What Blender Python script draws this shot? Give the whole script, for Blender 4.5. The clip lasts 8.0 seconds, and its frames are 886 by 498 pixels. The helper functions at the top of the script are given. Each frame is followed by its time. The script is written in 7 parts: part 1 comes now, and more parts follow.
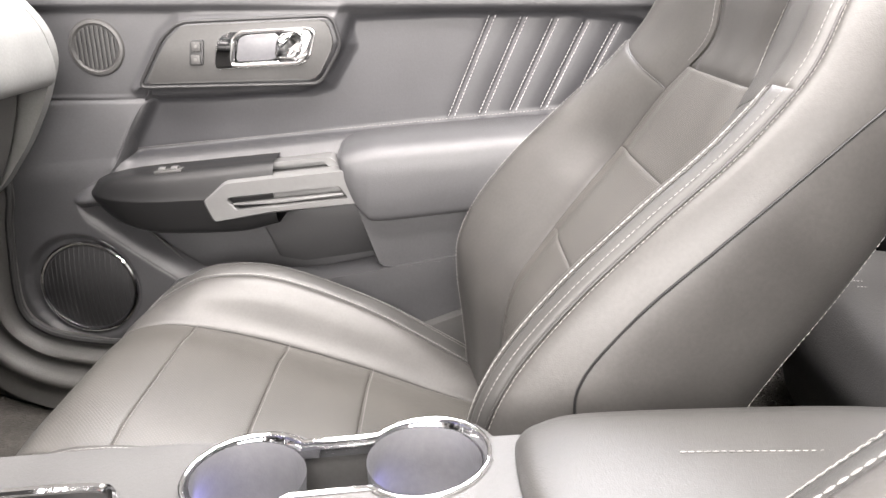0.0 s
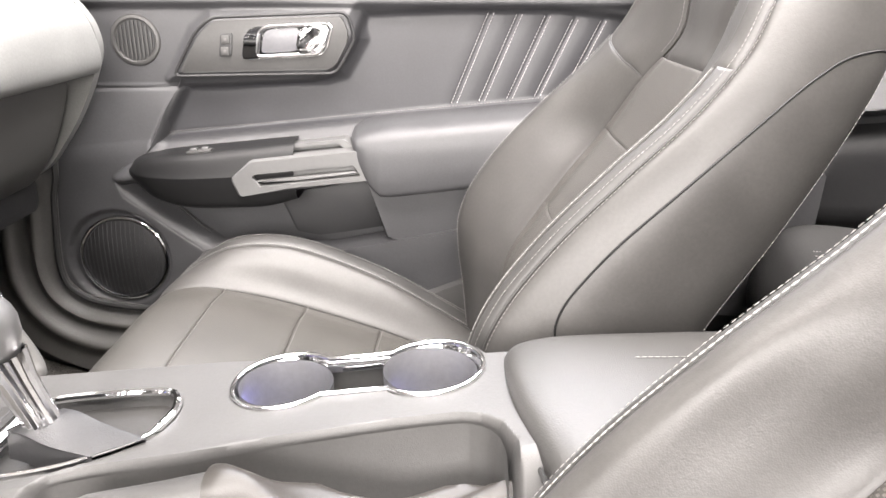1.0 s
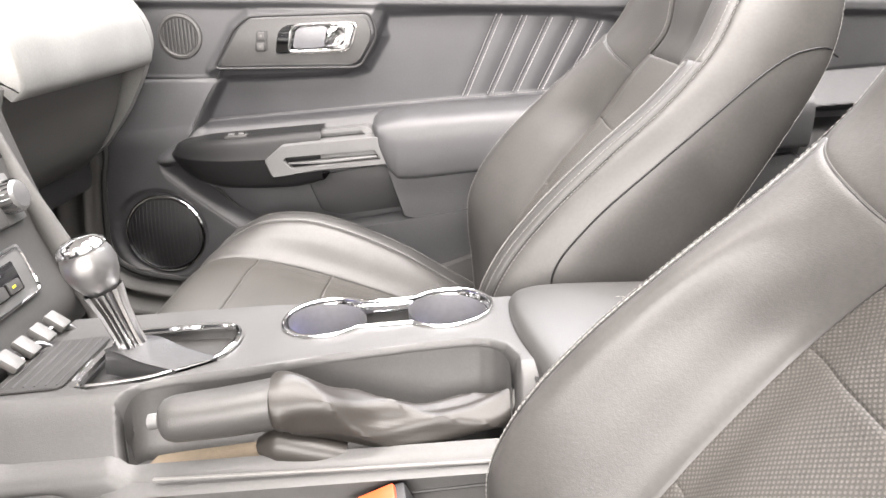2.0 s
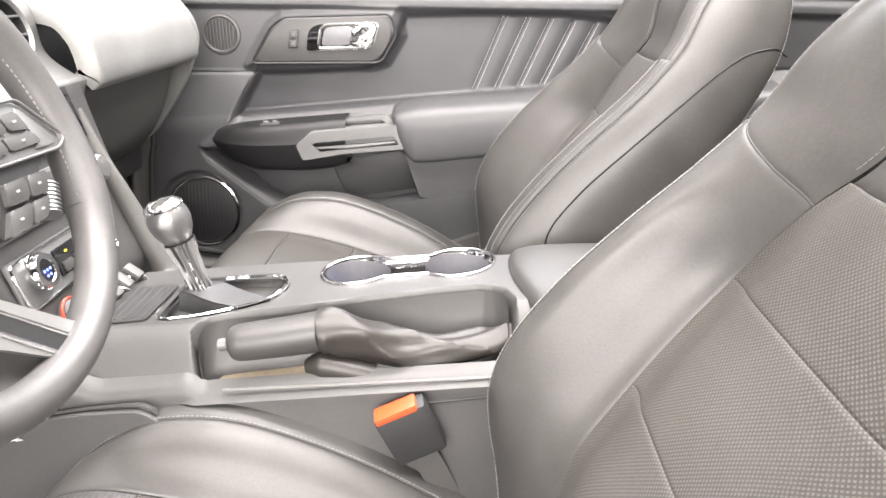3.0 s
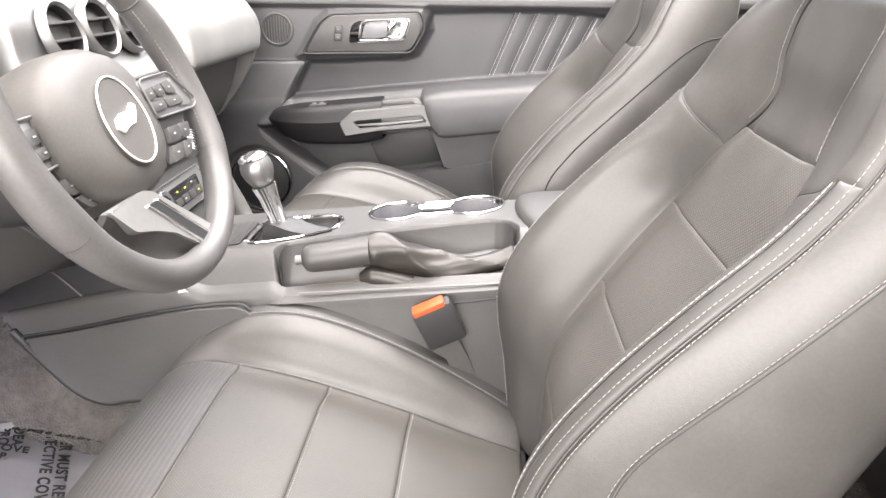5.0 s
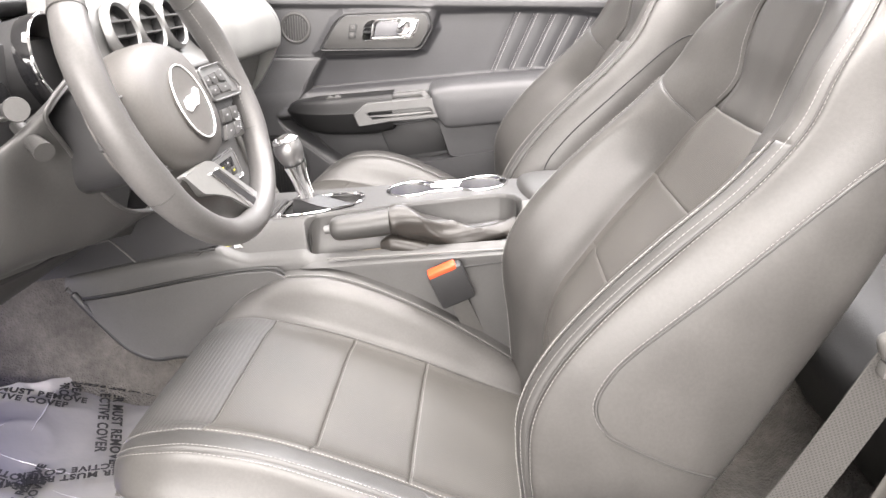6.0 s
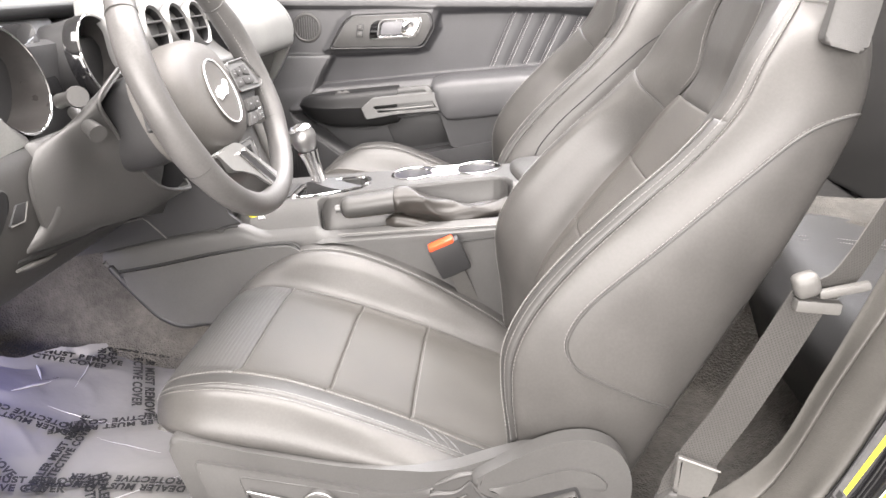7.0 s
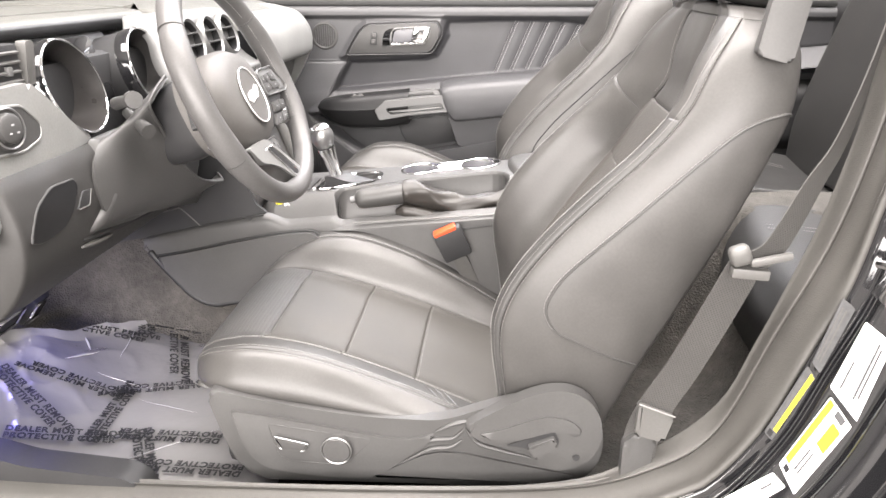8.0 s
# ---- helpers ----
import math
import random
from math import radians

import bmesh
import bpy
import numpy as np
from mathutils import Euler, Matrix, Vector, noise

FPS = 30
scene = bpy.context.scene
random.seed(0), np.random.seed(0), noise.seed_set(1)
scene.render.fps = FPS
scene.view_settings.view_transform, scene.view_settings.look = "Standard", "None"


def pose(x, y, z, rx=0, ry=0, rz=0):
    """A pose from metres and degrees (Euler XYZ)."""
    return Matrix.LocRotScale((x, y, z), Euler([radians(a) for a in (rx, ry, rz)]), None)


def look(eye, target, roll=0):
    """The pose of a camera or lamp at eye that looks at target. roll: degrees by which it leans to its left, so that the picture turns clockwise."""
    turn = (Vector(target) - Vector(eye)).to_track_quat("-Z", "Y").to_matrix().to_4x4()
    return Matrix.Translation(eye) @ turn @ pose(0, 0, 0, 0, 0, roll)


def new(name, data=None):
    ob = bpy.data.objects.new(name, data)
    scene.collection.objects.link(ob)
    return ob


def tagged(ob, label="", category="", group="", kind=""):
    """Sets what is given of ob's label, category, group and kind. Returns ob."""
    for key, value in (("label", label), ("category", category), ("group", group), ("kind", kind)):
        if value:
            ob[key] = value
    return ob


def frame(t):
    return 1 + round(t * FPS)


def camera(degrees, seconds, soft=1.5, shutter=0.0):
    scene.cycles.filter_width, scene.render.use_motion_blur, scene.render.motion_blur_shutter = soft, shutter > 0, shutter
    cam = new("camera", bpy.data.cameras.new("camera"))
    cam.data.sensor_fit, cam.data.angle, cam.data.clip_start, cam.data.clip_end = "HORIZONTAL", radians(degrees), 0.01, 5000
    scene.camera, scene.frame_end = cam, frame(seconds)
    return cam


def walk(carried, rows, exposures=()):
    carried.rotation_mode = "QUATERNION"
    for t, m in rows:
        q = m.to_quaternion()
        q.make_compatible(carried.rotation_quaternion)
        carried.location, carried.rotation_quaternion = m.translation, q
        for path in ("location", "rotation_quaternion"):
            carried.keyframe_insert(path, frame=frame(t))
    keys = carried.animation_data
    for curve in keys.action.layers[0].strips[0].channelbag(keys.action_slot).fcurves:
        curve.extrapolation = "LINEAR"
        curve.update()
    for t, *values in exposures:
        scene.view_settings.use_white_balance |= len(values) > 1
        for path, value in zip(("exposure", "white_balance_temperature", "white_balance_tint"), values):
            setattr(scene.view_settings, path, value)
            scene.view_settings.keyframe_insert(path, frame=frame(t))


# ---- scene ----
cam = camera(61.5, 8.0)
METRES, EYE, TILT, LEAN, TURN = 1.165, 0.70, -20.0, 0.0, 0.0
ROWS = [
    (0.0, 0.0, 0.0, 0.0, -0.0, -0.0, 0.0),
    (0.5, 0.0014, -0.0514, -0.0209, 0.01, 0.08, -0.1),
    (1.0, -0.0009, -0.1014, -0.0394, 0.14, 0.2, -0.32),
    (1.5, -0.0066, -0.1529, -0.058, 0.32, 0.22, -0.53),
    (3.0, -0.0109, -0.3509, -0.1088, 1.17, -0.1, -1.37),
    (3.5, -0.0036, -0.4133, -0.1322, 1.8, -0.29, -1.55),
    (4.0, 0.0058, -0.4751, -0.1487, 2.39, -0.32, -1.63),
    (4.5, 0.0023, -0.5233, -0.1617, 2.75, -0.34, -1.69),
    (6.0, -0.0166, -0.7011, -0.2228, 2.58, -0.2, -1.41),
    (6.5, -0.0157, -0.7619, -0.2403, 2.69, -0.17, -1.31),
    (7.0, 0.0013, -0.8167, -0.2584, 3.1, -0.21, -1.32),
    (7.5, 0.0144, -0.8785, -0.2725, 3.66, -0.22, -1.39),
    (8.0, 0.0279, -0.9483, -0.284, 4.22, -0.06, -1.5),
]
walk(cam, [(t, pose(0, -0.401, EYE, TILT, LEAN, TURN) @ pose(METRES * x, METRES * y, METRES * z, 90 + pitch, roll, yaw)) for t, x, y, z, yaw, pitch, roll in ROWS],
     exposures=[(0.0, 0.28), (1.5, 0.25), (3.0, 0.17), (4.5, 0.09), (6.0, 0.11), (7.0, 0.08), (8.0, 0.04)])

# ---- world and light ----
world = bpy.data.worlds.new("bright_showroom")
scene.world = world
world.use_nodes = True
wn = world.node_tree.nodes
wn["Background"].inputs["Color"].default_value = (1.0, 0.98, 0.97, 1)
wn["Background"].inputs["Strength"].default_value = 1.3


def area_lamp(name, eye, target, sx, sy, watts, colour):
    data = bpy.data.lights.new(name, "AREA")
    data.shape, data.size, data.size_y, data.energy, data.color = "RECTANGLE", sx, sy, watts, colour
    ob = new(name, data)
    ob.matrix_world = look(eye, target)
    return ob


# Wide lamp added on the driver's side; the room has no window there.
area_lamp("side_fill_lamp", (-0.45, -4.35, 1.30), (-0.35, 0.0, 0.45), 4.6, 2.1, 700, (1.0, 0.938, 0.905))
area_lamp("ceiling_lamp", (-0.35, -1.15, 2.93), (-0.35, -1.15, 0.0), 3.2, 1.1, 320, (1.0, 0.935, 0.90))
area_lamp("ceiling_lamp", (0.55, 0.55, 2.93), (0.55, 0.55, 0.0), 3.2, 1.1, 262, (1.0, 0.94, 0.918))
area_lamp("ceiling_lamp", (0.50, 2.3, 2.93), (0.50, 2.3, 0.0), 3.2, 1.1, 275, (0.945, 0.945, 1.0))
area_lamp("footwell_lamp", (-0.80, -0.45, 0.33), (-0.80, -0.42, 0.0), 0.10, 0.03, 0.70, (0.22, 0.22, 1.0))
for cup_x, cup_y in ((-0.165, 0.033), (-0.040, 0.041)):
    area_lamp("cup_lamp", (cup_x, cup_y, 0.352), (cup_x - 0.02, cup_y + 0.02, 0.33), 0.012, 0.006, 0.012, (0.30, 0.28, 1.0))


# ---- materials ----
def material(name, colour, rough, metal=0.0, grain=0.0, grain_size=0.002, vary=0.12, blotch=0.08, spec=0.5, coat=0.0, rough_vary=0.08):
    """Base colour with blotches and fine mottling, gloss that wanders, and fine relief."""
    m = bpy.data.materials.new(name)
    m.use_nodes = True
    n, k = m.node_tree.nodes, m.node_tree.links
    b = n["Principled BSDF"]
    geo = n.new("ShaderNodeNewGeometry")
    big = n.new("ShaderNodeTexNoise")
    big.inputs["Scale"].default_value, big.inputs["Detail"].default_value = 1 / blotch, 4
    small = n.new("ShaderNodeTexNoise")
    small.inputs["Scale"].default_value, small.inputs["Detail"].default_value = 0.35 / max(grain_size, 0.0005), 2
    for t in (big, small):
        k.new(geo.outputs["Position"], t.inputs["Vector"])
    ramp = n.new("ShaderNodeMapRange")
    ramp.inputs["From Min"].default_value, ramp.inputs["From Max"].default_value = 0.25, 0.75
    ramp.inputs["To Min"].default_value, ramp.inputs["To Max"].default_value = 1 - vary, 1 + vary
    k.new(big.outputs["Fac"], ramp.inputs["Value"])
    ramp2 = n.new("ShaderNodeMapRange")
    ramp2.inputs["From Min"].default_value, ramp2.inputs["From Max"].default_value = 0.25, 0.75
    ramp2.inputs["To Min"].default_value, ramp2.inputs["To Max"].default_value = 1 - vary * 0.6, 1 + vary * 0.6
    k.new(small.outputs["Fac"], ramp2.inputs["Value"])
    mul = n.new("ShaderNodeMath")
    mul.operation = "MULTIPLY"
    k.new(ramp.outputs["Result"], mul.inputs[0])
    k.new(ramp2.outputs["Result"], mul.inputs[1])
    mix = n.new("ShaderNodeVectorMath")
    mix.operation = "SCALE"
    mix.inputs[0].default_value = colour
    k.new(mul.outputs[0], mix.inputs["Scale"])
    k.new(mix.outputs["Vector"], b.inputs["Base Color"])
    rr = n.new("ShaderNodeMapRange")
    rr.inputs["To Min"].default_value, rr.inputs["To Max"].default_value = max(rough - rough_vary, 0.02), min(rough + rough_vary, 1)
    k.new(big.outputs["Fac"], rr.inputs["Value"])
    k.new(rr.outputs["Result"], b.inputs["Roughness"])
    b.inputs["Metallic"].default_value = metal
    b.inputs["Specular IOR Level"].default_value = spec
    b.inputs["Coat Weight"].default_value = coat
    if grain:
        v = n.new("ShaderNodeTexVoronoi")
        v.inputs["Scale"].default_value = 1 / grain_size
        k.new(geo.outputs["Position"], v.inputs["Vector"])
        add = n.new("ShaderNodeMath")
        add.operation = "ADD"
        k.new(v.outputs["Distance"], add.inputs[0])
        k.new(small.outputs["Fac"], add.inputs[1])
        bump = n.new("ShaderNodeBump")
        bump.inputs["Strength"].default_value, bump.inputs["Distance"].default_value = grain, grain_size * 0.5
        k.new(add.outputs[0], bump.inputs["Height"])
        k.new(bump.outputs["Normal"], b.inputs["Normal"])
    return m


def dotted(m, pitch, size, dark, bump_strength, rows=False):
    """Adds a perforated weave to a material, laid out along the panel's own UVs in metres."""
    n, k = m.node_tree.nodes, m.node_tree.links
    b = n["Principled BSDF"]
    uv = n.new("ShaderNodeUVMap")
    sc = n.new("ShaderNodeVectorMath")
    sc.operation = "MULTIPLY"
    sc.inputs[1].default_value = (1 / pitch, 1 / pitch, 0)
    k.new(uv.outputs["UV"], sc.inputs[0])
    sep = n.new("ShaderNodeSeparateXYZ")
    k.new(sc.outputs["Vector"], sep.inputs[0])
    waves = []
    for axis in ("X", "Y"):
        w = n.new("ShaderNodeMath")
        w.operation = "MULTIPLY"
        w.inputs[1].default_value = math.tau
        k.new(sep.outputs[axis], w.inputs[0])
        s = n.new("ShaderNodeMath")
        s.operation = "SINE"
        k.new(w.outputs[0], s.inputs[0])
        waves.append(s)
    p = n.new("ShaderNodeMath")
    p.operation = "ADD" if rows else "MULTIPLY"
    k.new(waves[0].outputs[0], p.inputs[0])
    if rows:
        p.inputs[1].default_value = 0
    else:
        k.new(waves[1].outputs[0], p.inputs[1])
    dot = n.new("ShaderNodeMapRange")
    dot.interpolation_type = "SMOOTHSTEP"
    dot.inputs["From Min"].default_value, dot.inputs["From Max"].default_value = size, min(size + 0.35, 1)
    k.new(p.outputs[0], dot.inputs["Value"])
    old = b.inputs["Base Color"].links[0].from_socket
    lo = n.new("ShaderNodeVectorMath")
    lo.operation = "SCALE"
    k.new(old, lo.inputs[0])
    fac = n.new("ShaderNodeMapRange")
    fac.inputs["To Min"].default_value, fac.inputs["To Max"].default_value = 1, dark
    k.new(dot.outputs["Result"], fac.inputs["Value"])
    k.new(fac.outputs["Result"], lo.inputs["Scale"])
    k.new(lo.outputs["Vector"], b.inputs["Base Color"])
    bump = n.new("ShaderNodeBump")
    bump.invert = dark < 1
    bump.inputs["Strength"].default_value, bump.inputs["Distance"].default_value = bump_strength, pitch * 0.3
    k.new(dot.outputs["Result"], bump.inputs["Height"])
    if b.inputs["Normal"].links:
        k.new(b.inputs["Normal"].links[0].from_socket, bump.inputs["Normal"])
    k.new(bump.outputs["Normal"], b.inputs["Normal"])
    return m


M = {}
M["leather"] = material("black_leather", (0.052, 0.050, 0.0478), 0.41, grain=0.13, grain_size=0.0012, vary=0.15, blotch=0.06, spec=0.50)
M["leather_dark"] = material("black_leather_edge", (0.042, 0.041, 0.0395), 0.45, spec=0.55, grain=0.16, grain_size=0.0012)
M["weave"] = dotted(material("perforated_leather", (0.048, 0.0452, 0.0415), 0.58, spec=0.36, grain=0.1, grain_size=0.0012), 0.0046, 0.1, 1.9, 0.5)
M["insert"] = dotted(material("worn_perforated_leather", (0.048, 0.0456, 0.0418), 0.52, spec=0.40, grain=0.1, grain_size=0.0012), 0.0042, 0.2, 1.35, 0.25)
M["ribbed"] = dotted(material("ribbed_leather", (0.064, 0.062, 0.060), 0.50, spec=0.42, grain=0.1, grain_size=0.0012), 0.006, -0.4, 0.75, 0.5, rows=True)
M["thread"] = material("grey_thread", (0.22, 0.214, 0.207), 0.7, vary=0.15, blotch=0.01)
M["thread_light"] = material("pale_thread", (0.50, 0.49, 0.49), 0.7, vary=0.1, blotch=0.01)
M["boot"] = material("glossy_boot_leather", (0.026, 0.0235, 0.021), 0.40, spec=0.42, grain=0.12, grain_size=0.0012)
M["plastic"] = material("dark_moulded_plastic", (0.055, 0.054, 0.053), 0.48, spec=0.52, grain=0.2, grain_size=0.0010)
M["plastic_dark"] = material("black_moulded_plastic", (0.024, 0.024, 0.025), 0.48, spec=0.45, grain=0.25, grain_size=0.0012)
M["plastic_light"] = material("grey_trim_plastic", (0.096, 0.094, 0.090), 0.45, grain=0.2, grain_size=0.0012)
M["door_skin"] = material("charcoal_door_vinyl", (0.054, 0.0540, 0.0568), 0.46, spec=0.50, grain=0.2, grain_size=0.0012)
M["dash_pad"] = material("brushed_dash_panel", (0.25, 0.25, 0.242), 0.42, metal=0.3, grain=0.1, grain_size=0.001)
M["silver"] = material("satin_silver_paint", (0.20, 0.20, 0.198), 0.42, metal=0.55, vary=0.06)
M["chrome"] = material("bright_chrome", (0.82, 0.82, 0.83), 0.07, metal=1.0, vary=0.03, rough_vary=0.03)
M["satin"] = material("satin_metal", (0.38, 0.38, 0.38), 0.34, metal=0.9, vary=0.06)
M["gloss"] = material("gloss_black", (0.012, 0.012, 0.013), 0.08, vary=0.05, coat=0.5, rough_vary=0.03)
M["cup"] = material("cup_liner_rubber", (0.12, 0.12, 0.128), 0.34, grain=0.1)
M["carpet"] = material("grey_brown_carpet", (0.060, 0.056, 0.050), 0.95, grain=1.0, grain_size=0.004, vary=0.35, blotch=0.05)
M["belt"] = dotted(material("grey_belt_webbing", (0.056, 0.054, 0.051), 0.7, grain=0.4, grain_size=0.0015), 0.0045, 0.1, 0.55, 0.5)
M["orange"] = material("orange_plastic", (0.52, 0.062, 0.018), 0.4, vary=0.05)
M["paint"] = material("black_body_paint", (0.010, 0.010, 0.011), 0.12, vary=0.05, coat=0.8, rough_vary=0.04)
M["rubber"] = material("black_rubber_seal", (0.022, 0.022, 0.022), 0.6, grain=0.2)
M["sticker"] = material("white_sticker", (0.80, 0.80, 0.79), 0.4, vary=0.03)
M["yellow"] = material("yellow_print", (0.66, 0.60, 0.03), 0.45, vary=0.05)
M["ink"] = material("black_ink", (0.015, 0.015, 0.016), 0.5, vary=0.1)
M["greyprint"] = material("grey_print", (0.075, 0.075, 0.077), 0.5, vary=0.2, blotch=0.01)
M["concrete"] = material("concrete_floor", (0.30, 0.29, 0.28), 0.7, grain=0.3, grain_size=0.01, vary=0.2, blotch=0.6)
M["plaster"] = material("white_wall_paint", (0.40, 0.395, 0.385), 0.7, vary=0.05, blotch=0.5)
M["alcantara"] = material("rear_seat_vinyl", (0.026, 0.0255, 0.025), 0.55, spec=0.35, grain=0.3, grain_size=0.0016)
M["tan"] = material("tan_felt", (0.17, 0.135, 0.095), 0.9, grain=0.3, grain_size=0.002)
M["black"] = material("black_soft_paint", (0.012, 0.012, 0.0125), 0.42, spec=0.30, grain=0.1, grain_size=0.001)
M["bright"] = material("bright_silver_trim", (0.36, 0.36, 0.352), 0.32, metal=0.6, vary=0.05)
M["pull"] = material("grey_satin_pull", (0.15, 0.15, 0.149), 0.44, metal=0.4, vary=0.05)
M["red"] = material("red_print", (0.55, 0.06, 0.03), 0.4, vary=0.05)
M["icon"] = material("white_icon_print", (0.36, 0.36, 0.37), 0.5, vary=0.05)


def glow(name, colour, strength):
    m = bpy.data.materials.new(name)
    m.use_nodes = True
    b = m.node_tree.nodes["Principled BSDF"]
    b.inputs["Base Color"].default_value = (*colour, 1)
    b.inputs["Emission Color"].default_value = (*colour, 1)
    b.inputs["Emission Strength"].default_value = strength
    return m


M["rim_leather"] = material("grey_rim_leather", (0.078, 0.076, 0.075), 0.42, grain=0.12, grain_size=0.0011, vary=0.14, blotch=0.05, spec=0.5)
M["hub"] = material("grained_airbag_plastic", (0.078, 0.074, 0.070), 0.55, grain=0.2, grain_size=0.0010)
M["badge"] = material("bright_badge_metal", (0.86, 0.86, 0.86), 0.30, metal=0.35, vary=0.03)
# Lighter than a black dash: glare on the top is put into this colour.
M["dash_grain"] = material("grained_dash_top", (0.075, 0.075, 0.067), 0.52, spec=0.55, grain=0.3, grain_size=0.0016)
M["pad_vinyl"] = material("dark_padded_vinyl", (0.042, 0.042, 0.0455), 0.44, spec=0.46, grain=0.2, grain_size=0.0012)
M["sill_plastic"] = material("grained_sill_plastic", (0.060, 0.0575, 0.053), 0.50, grain=0.3, grain_size=0.0014)
M["gauge"] = material("satin_gauge_cone", (0.030, 0.028, 0.027), 0.30, spec=0.6, vary=0.2, blotch=0.03)
M["knee"] = material("dark_knee_plastic", (0.032, 0.031, 0.030), 0.52, spec=0.45, grain=0.2, grain_size=0.0012)
M["led"] = glow("blue_led", (0.15, 0.2, 1.0), 3.0)


def film_material():
    m = bpy.data.materials.new("clear_plastic_film")
    m.use_nodes = True
    n, k = m.node_tree.nodes, m.node_tree.links
    b = n["Principled BSDF"]
    b.inputs["Base Color"].default_value = (0.34, 0.335, 0.33, 1)
    b.inputs["Roughness"].default_value = 0.10
    b.inputs["Alpha"].default_value = 0.62
    b.inputs["Specular IOR Level"].default_value = 0.8
    geo = n.new("ShaderNodeNewGeometry")
    no = n.new("ShaderNodeTexNoise")
    no.inputs["Scale"].default_value, no.inputs["Detail"].default_value = 22, 4
    k.new(geo.outputs["Position"], no.inputs["Vector"])
    bump = n.new("ShaderNodeBump")
    bump.inputs["Strength"].default_value, bump.inputs["Distance"].default_value = 0.35, 0.010
    k.new(no.outputs["Fac"], bump.inputs["Height"])
    k.new(bump.outputs["Normal"], b.inputs["Normal"])
    return m


M["film"] = film_material()
# Paler than the film itself: the creases' glint is put into this colour.
M["film_crease"] = material("creased_film_glint", (0.45, 0.45, 0.47), 0.12, vary=0.1, blotch=0.02, spec=1.0)


# ---- mesh helpers ----
def thing(name, label, category, at=(0, 0, 0), group="", kind=""):
    ob = new(name)
    ob.location = at
    ob.empty_display_size = 0.05
    return tagged(ob, label, category, group, kind)


def raw(name, verts, faces, mat, parent=None, label="", kind="", sharp=40, uvs=None):
    """One mesh object from numpy-friendly verts and faces, in world places."""
    me = bpy.data.meshes.new(name)
    base = Vector((0, 0, 0))
    p = parent
    while p is not None:
        base += p.location
        p = p.parent
    me.from_pydata([tuple(Vector(v) - base) for v in verts], [], [tuple(f) for f in faces])
    me.validate()
    if uvs is not None:
        layer = me.uv_layers.new(name="UVMap")
        for loop in me.loops:
            layer.data[loop.index].uv = uvs[loop.vertex_index]
    me.polygons.foreach_set("use_smooth", [True] * len(me.polygons))
    me.set_sharp_from_angle(angle=radians(sharp))
    me.materials.append(mat)
    ob = new(name, me)
    ob.parent = parent
    if label:
        tagged(ob, label)
    if kind:
        tagged(ob, kind=kind)
    return ob


def part(name, bm, mat, parent=None, label="", kind="", sharp=40):
    bmesh.ops.recalc_face_normals(bm, faces=bm.faces)
    bm.verts.index_update()
    v = [x.co.copy() for x in bm.verts]
    f = [[x.index for x in face.verts] for face in bm.faces]
    bm.free()
    return raw(name, v, f, mat, parent, label, kind, sharp)


def catmull(pts, n, closed=False):
    """n points along a smooth line through pts."""
    p = np.array(pts, float)
    c = len(p)
    span = c if closed else c - 1
    out = []
    for i in range(n):
        s = span * i / (n if closed else n - 1)
        j = min(int(s), span - 1)
        f = s - j
        if closed:
            a, b, d, e = p[(j - 1) % c], p[j % c], p[(j + 1) % c], p[(j + 2) % c]
        else:
            b, d = p[j], p[j + 1]
            a = p[j - 1] if j else 2 * b - d
            e = p[j + 2] if j + 2 < c else 2 * d - b
        out.append(0.5 * (2 * b + (d - a) * f + (2 * a - 5 * b + 4 * d - e) * f * f + (3 * b - a - 3 * d + e) * f ** 3))
    return np.array(out)


def even(path, step):
    """The same line with points at even distances."""
    path = np.array(path, float)
    d = np.concatenate([[0], np.cumsum(np.linalg.norm(np.diff(path, axis=0), axis=1))])
    n = max(int(d[-1] / step), 2)
    s = np.linspace(0, d[-1], n + 1)
    return np.stack([np.interp(s, d, path[:, i]) for i in range(3)], 1)


def tube_data(path, r, sides=8, closed=False, flat=1.0):
    path = np.array(path, float)
    n = len(path)
    r = np.broadcast_to(np.array(r, float), (n,))
    verts, faces = [], []
    up = None
    for i in range(n):
        t = path[(i + 1) % n] - path[i - 1] if closed else path[min(i + 1, n - 1)] - path[max(i - 1, 0)]
        t = t / (np.linalg.norm(t) + 1e-12)
        if up is None:
            up = np.cross(t, (0, 0, 1) if abs(t[2]) < 0.9 else (1, 0, 0))
        up = up - t * (up @ t)
        up /= np.linalg.norm(up)
        w = np.cross(t, up)
        for a in range(sides):
            q = math.tau * a / sides
            verts.append(path[i] + r[i] * (math.cos(q) * up + math.sin(q) * w * flat))
    for i in range(n if closed else n - 1):
        for a in range(sides):
            b = (a + 1) % sides
            k = (i + 1) % n
            faces.append((i * sides + a, i * sides + b, k * sides + b, k * sides + a))
    if not closed:
        faces.append(tuple(range(sides))[::-1])
        faces.append(tuple((n - 1) * sides + a for a in range(sides)))
    return verts, faces


def tube(name, path, r, mat, parent=None, label="", sides=8, closed=False, flat=1.0, kind=""):
    v, f = tube_data(path, r, sides, closed, flat)
    return raw(name, v, f, mat, parent, label, kind)


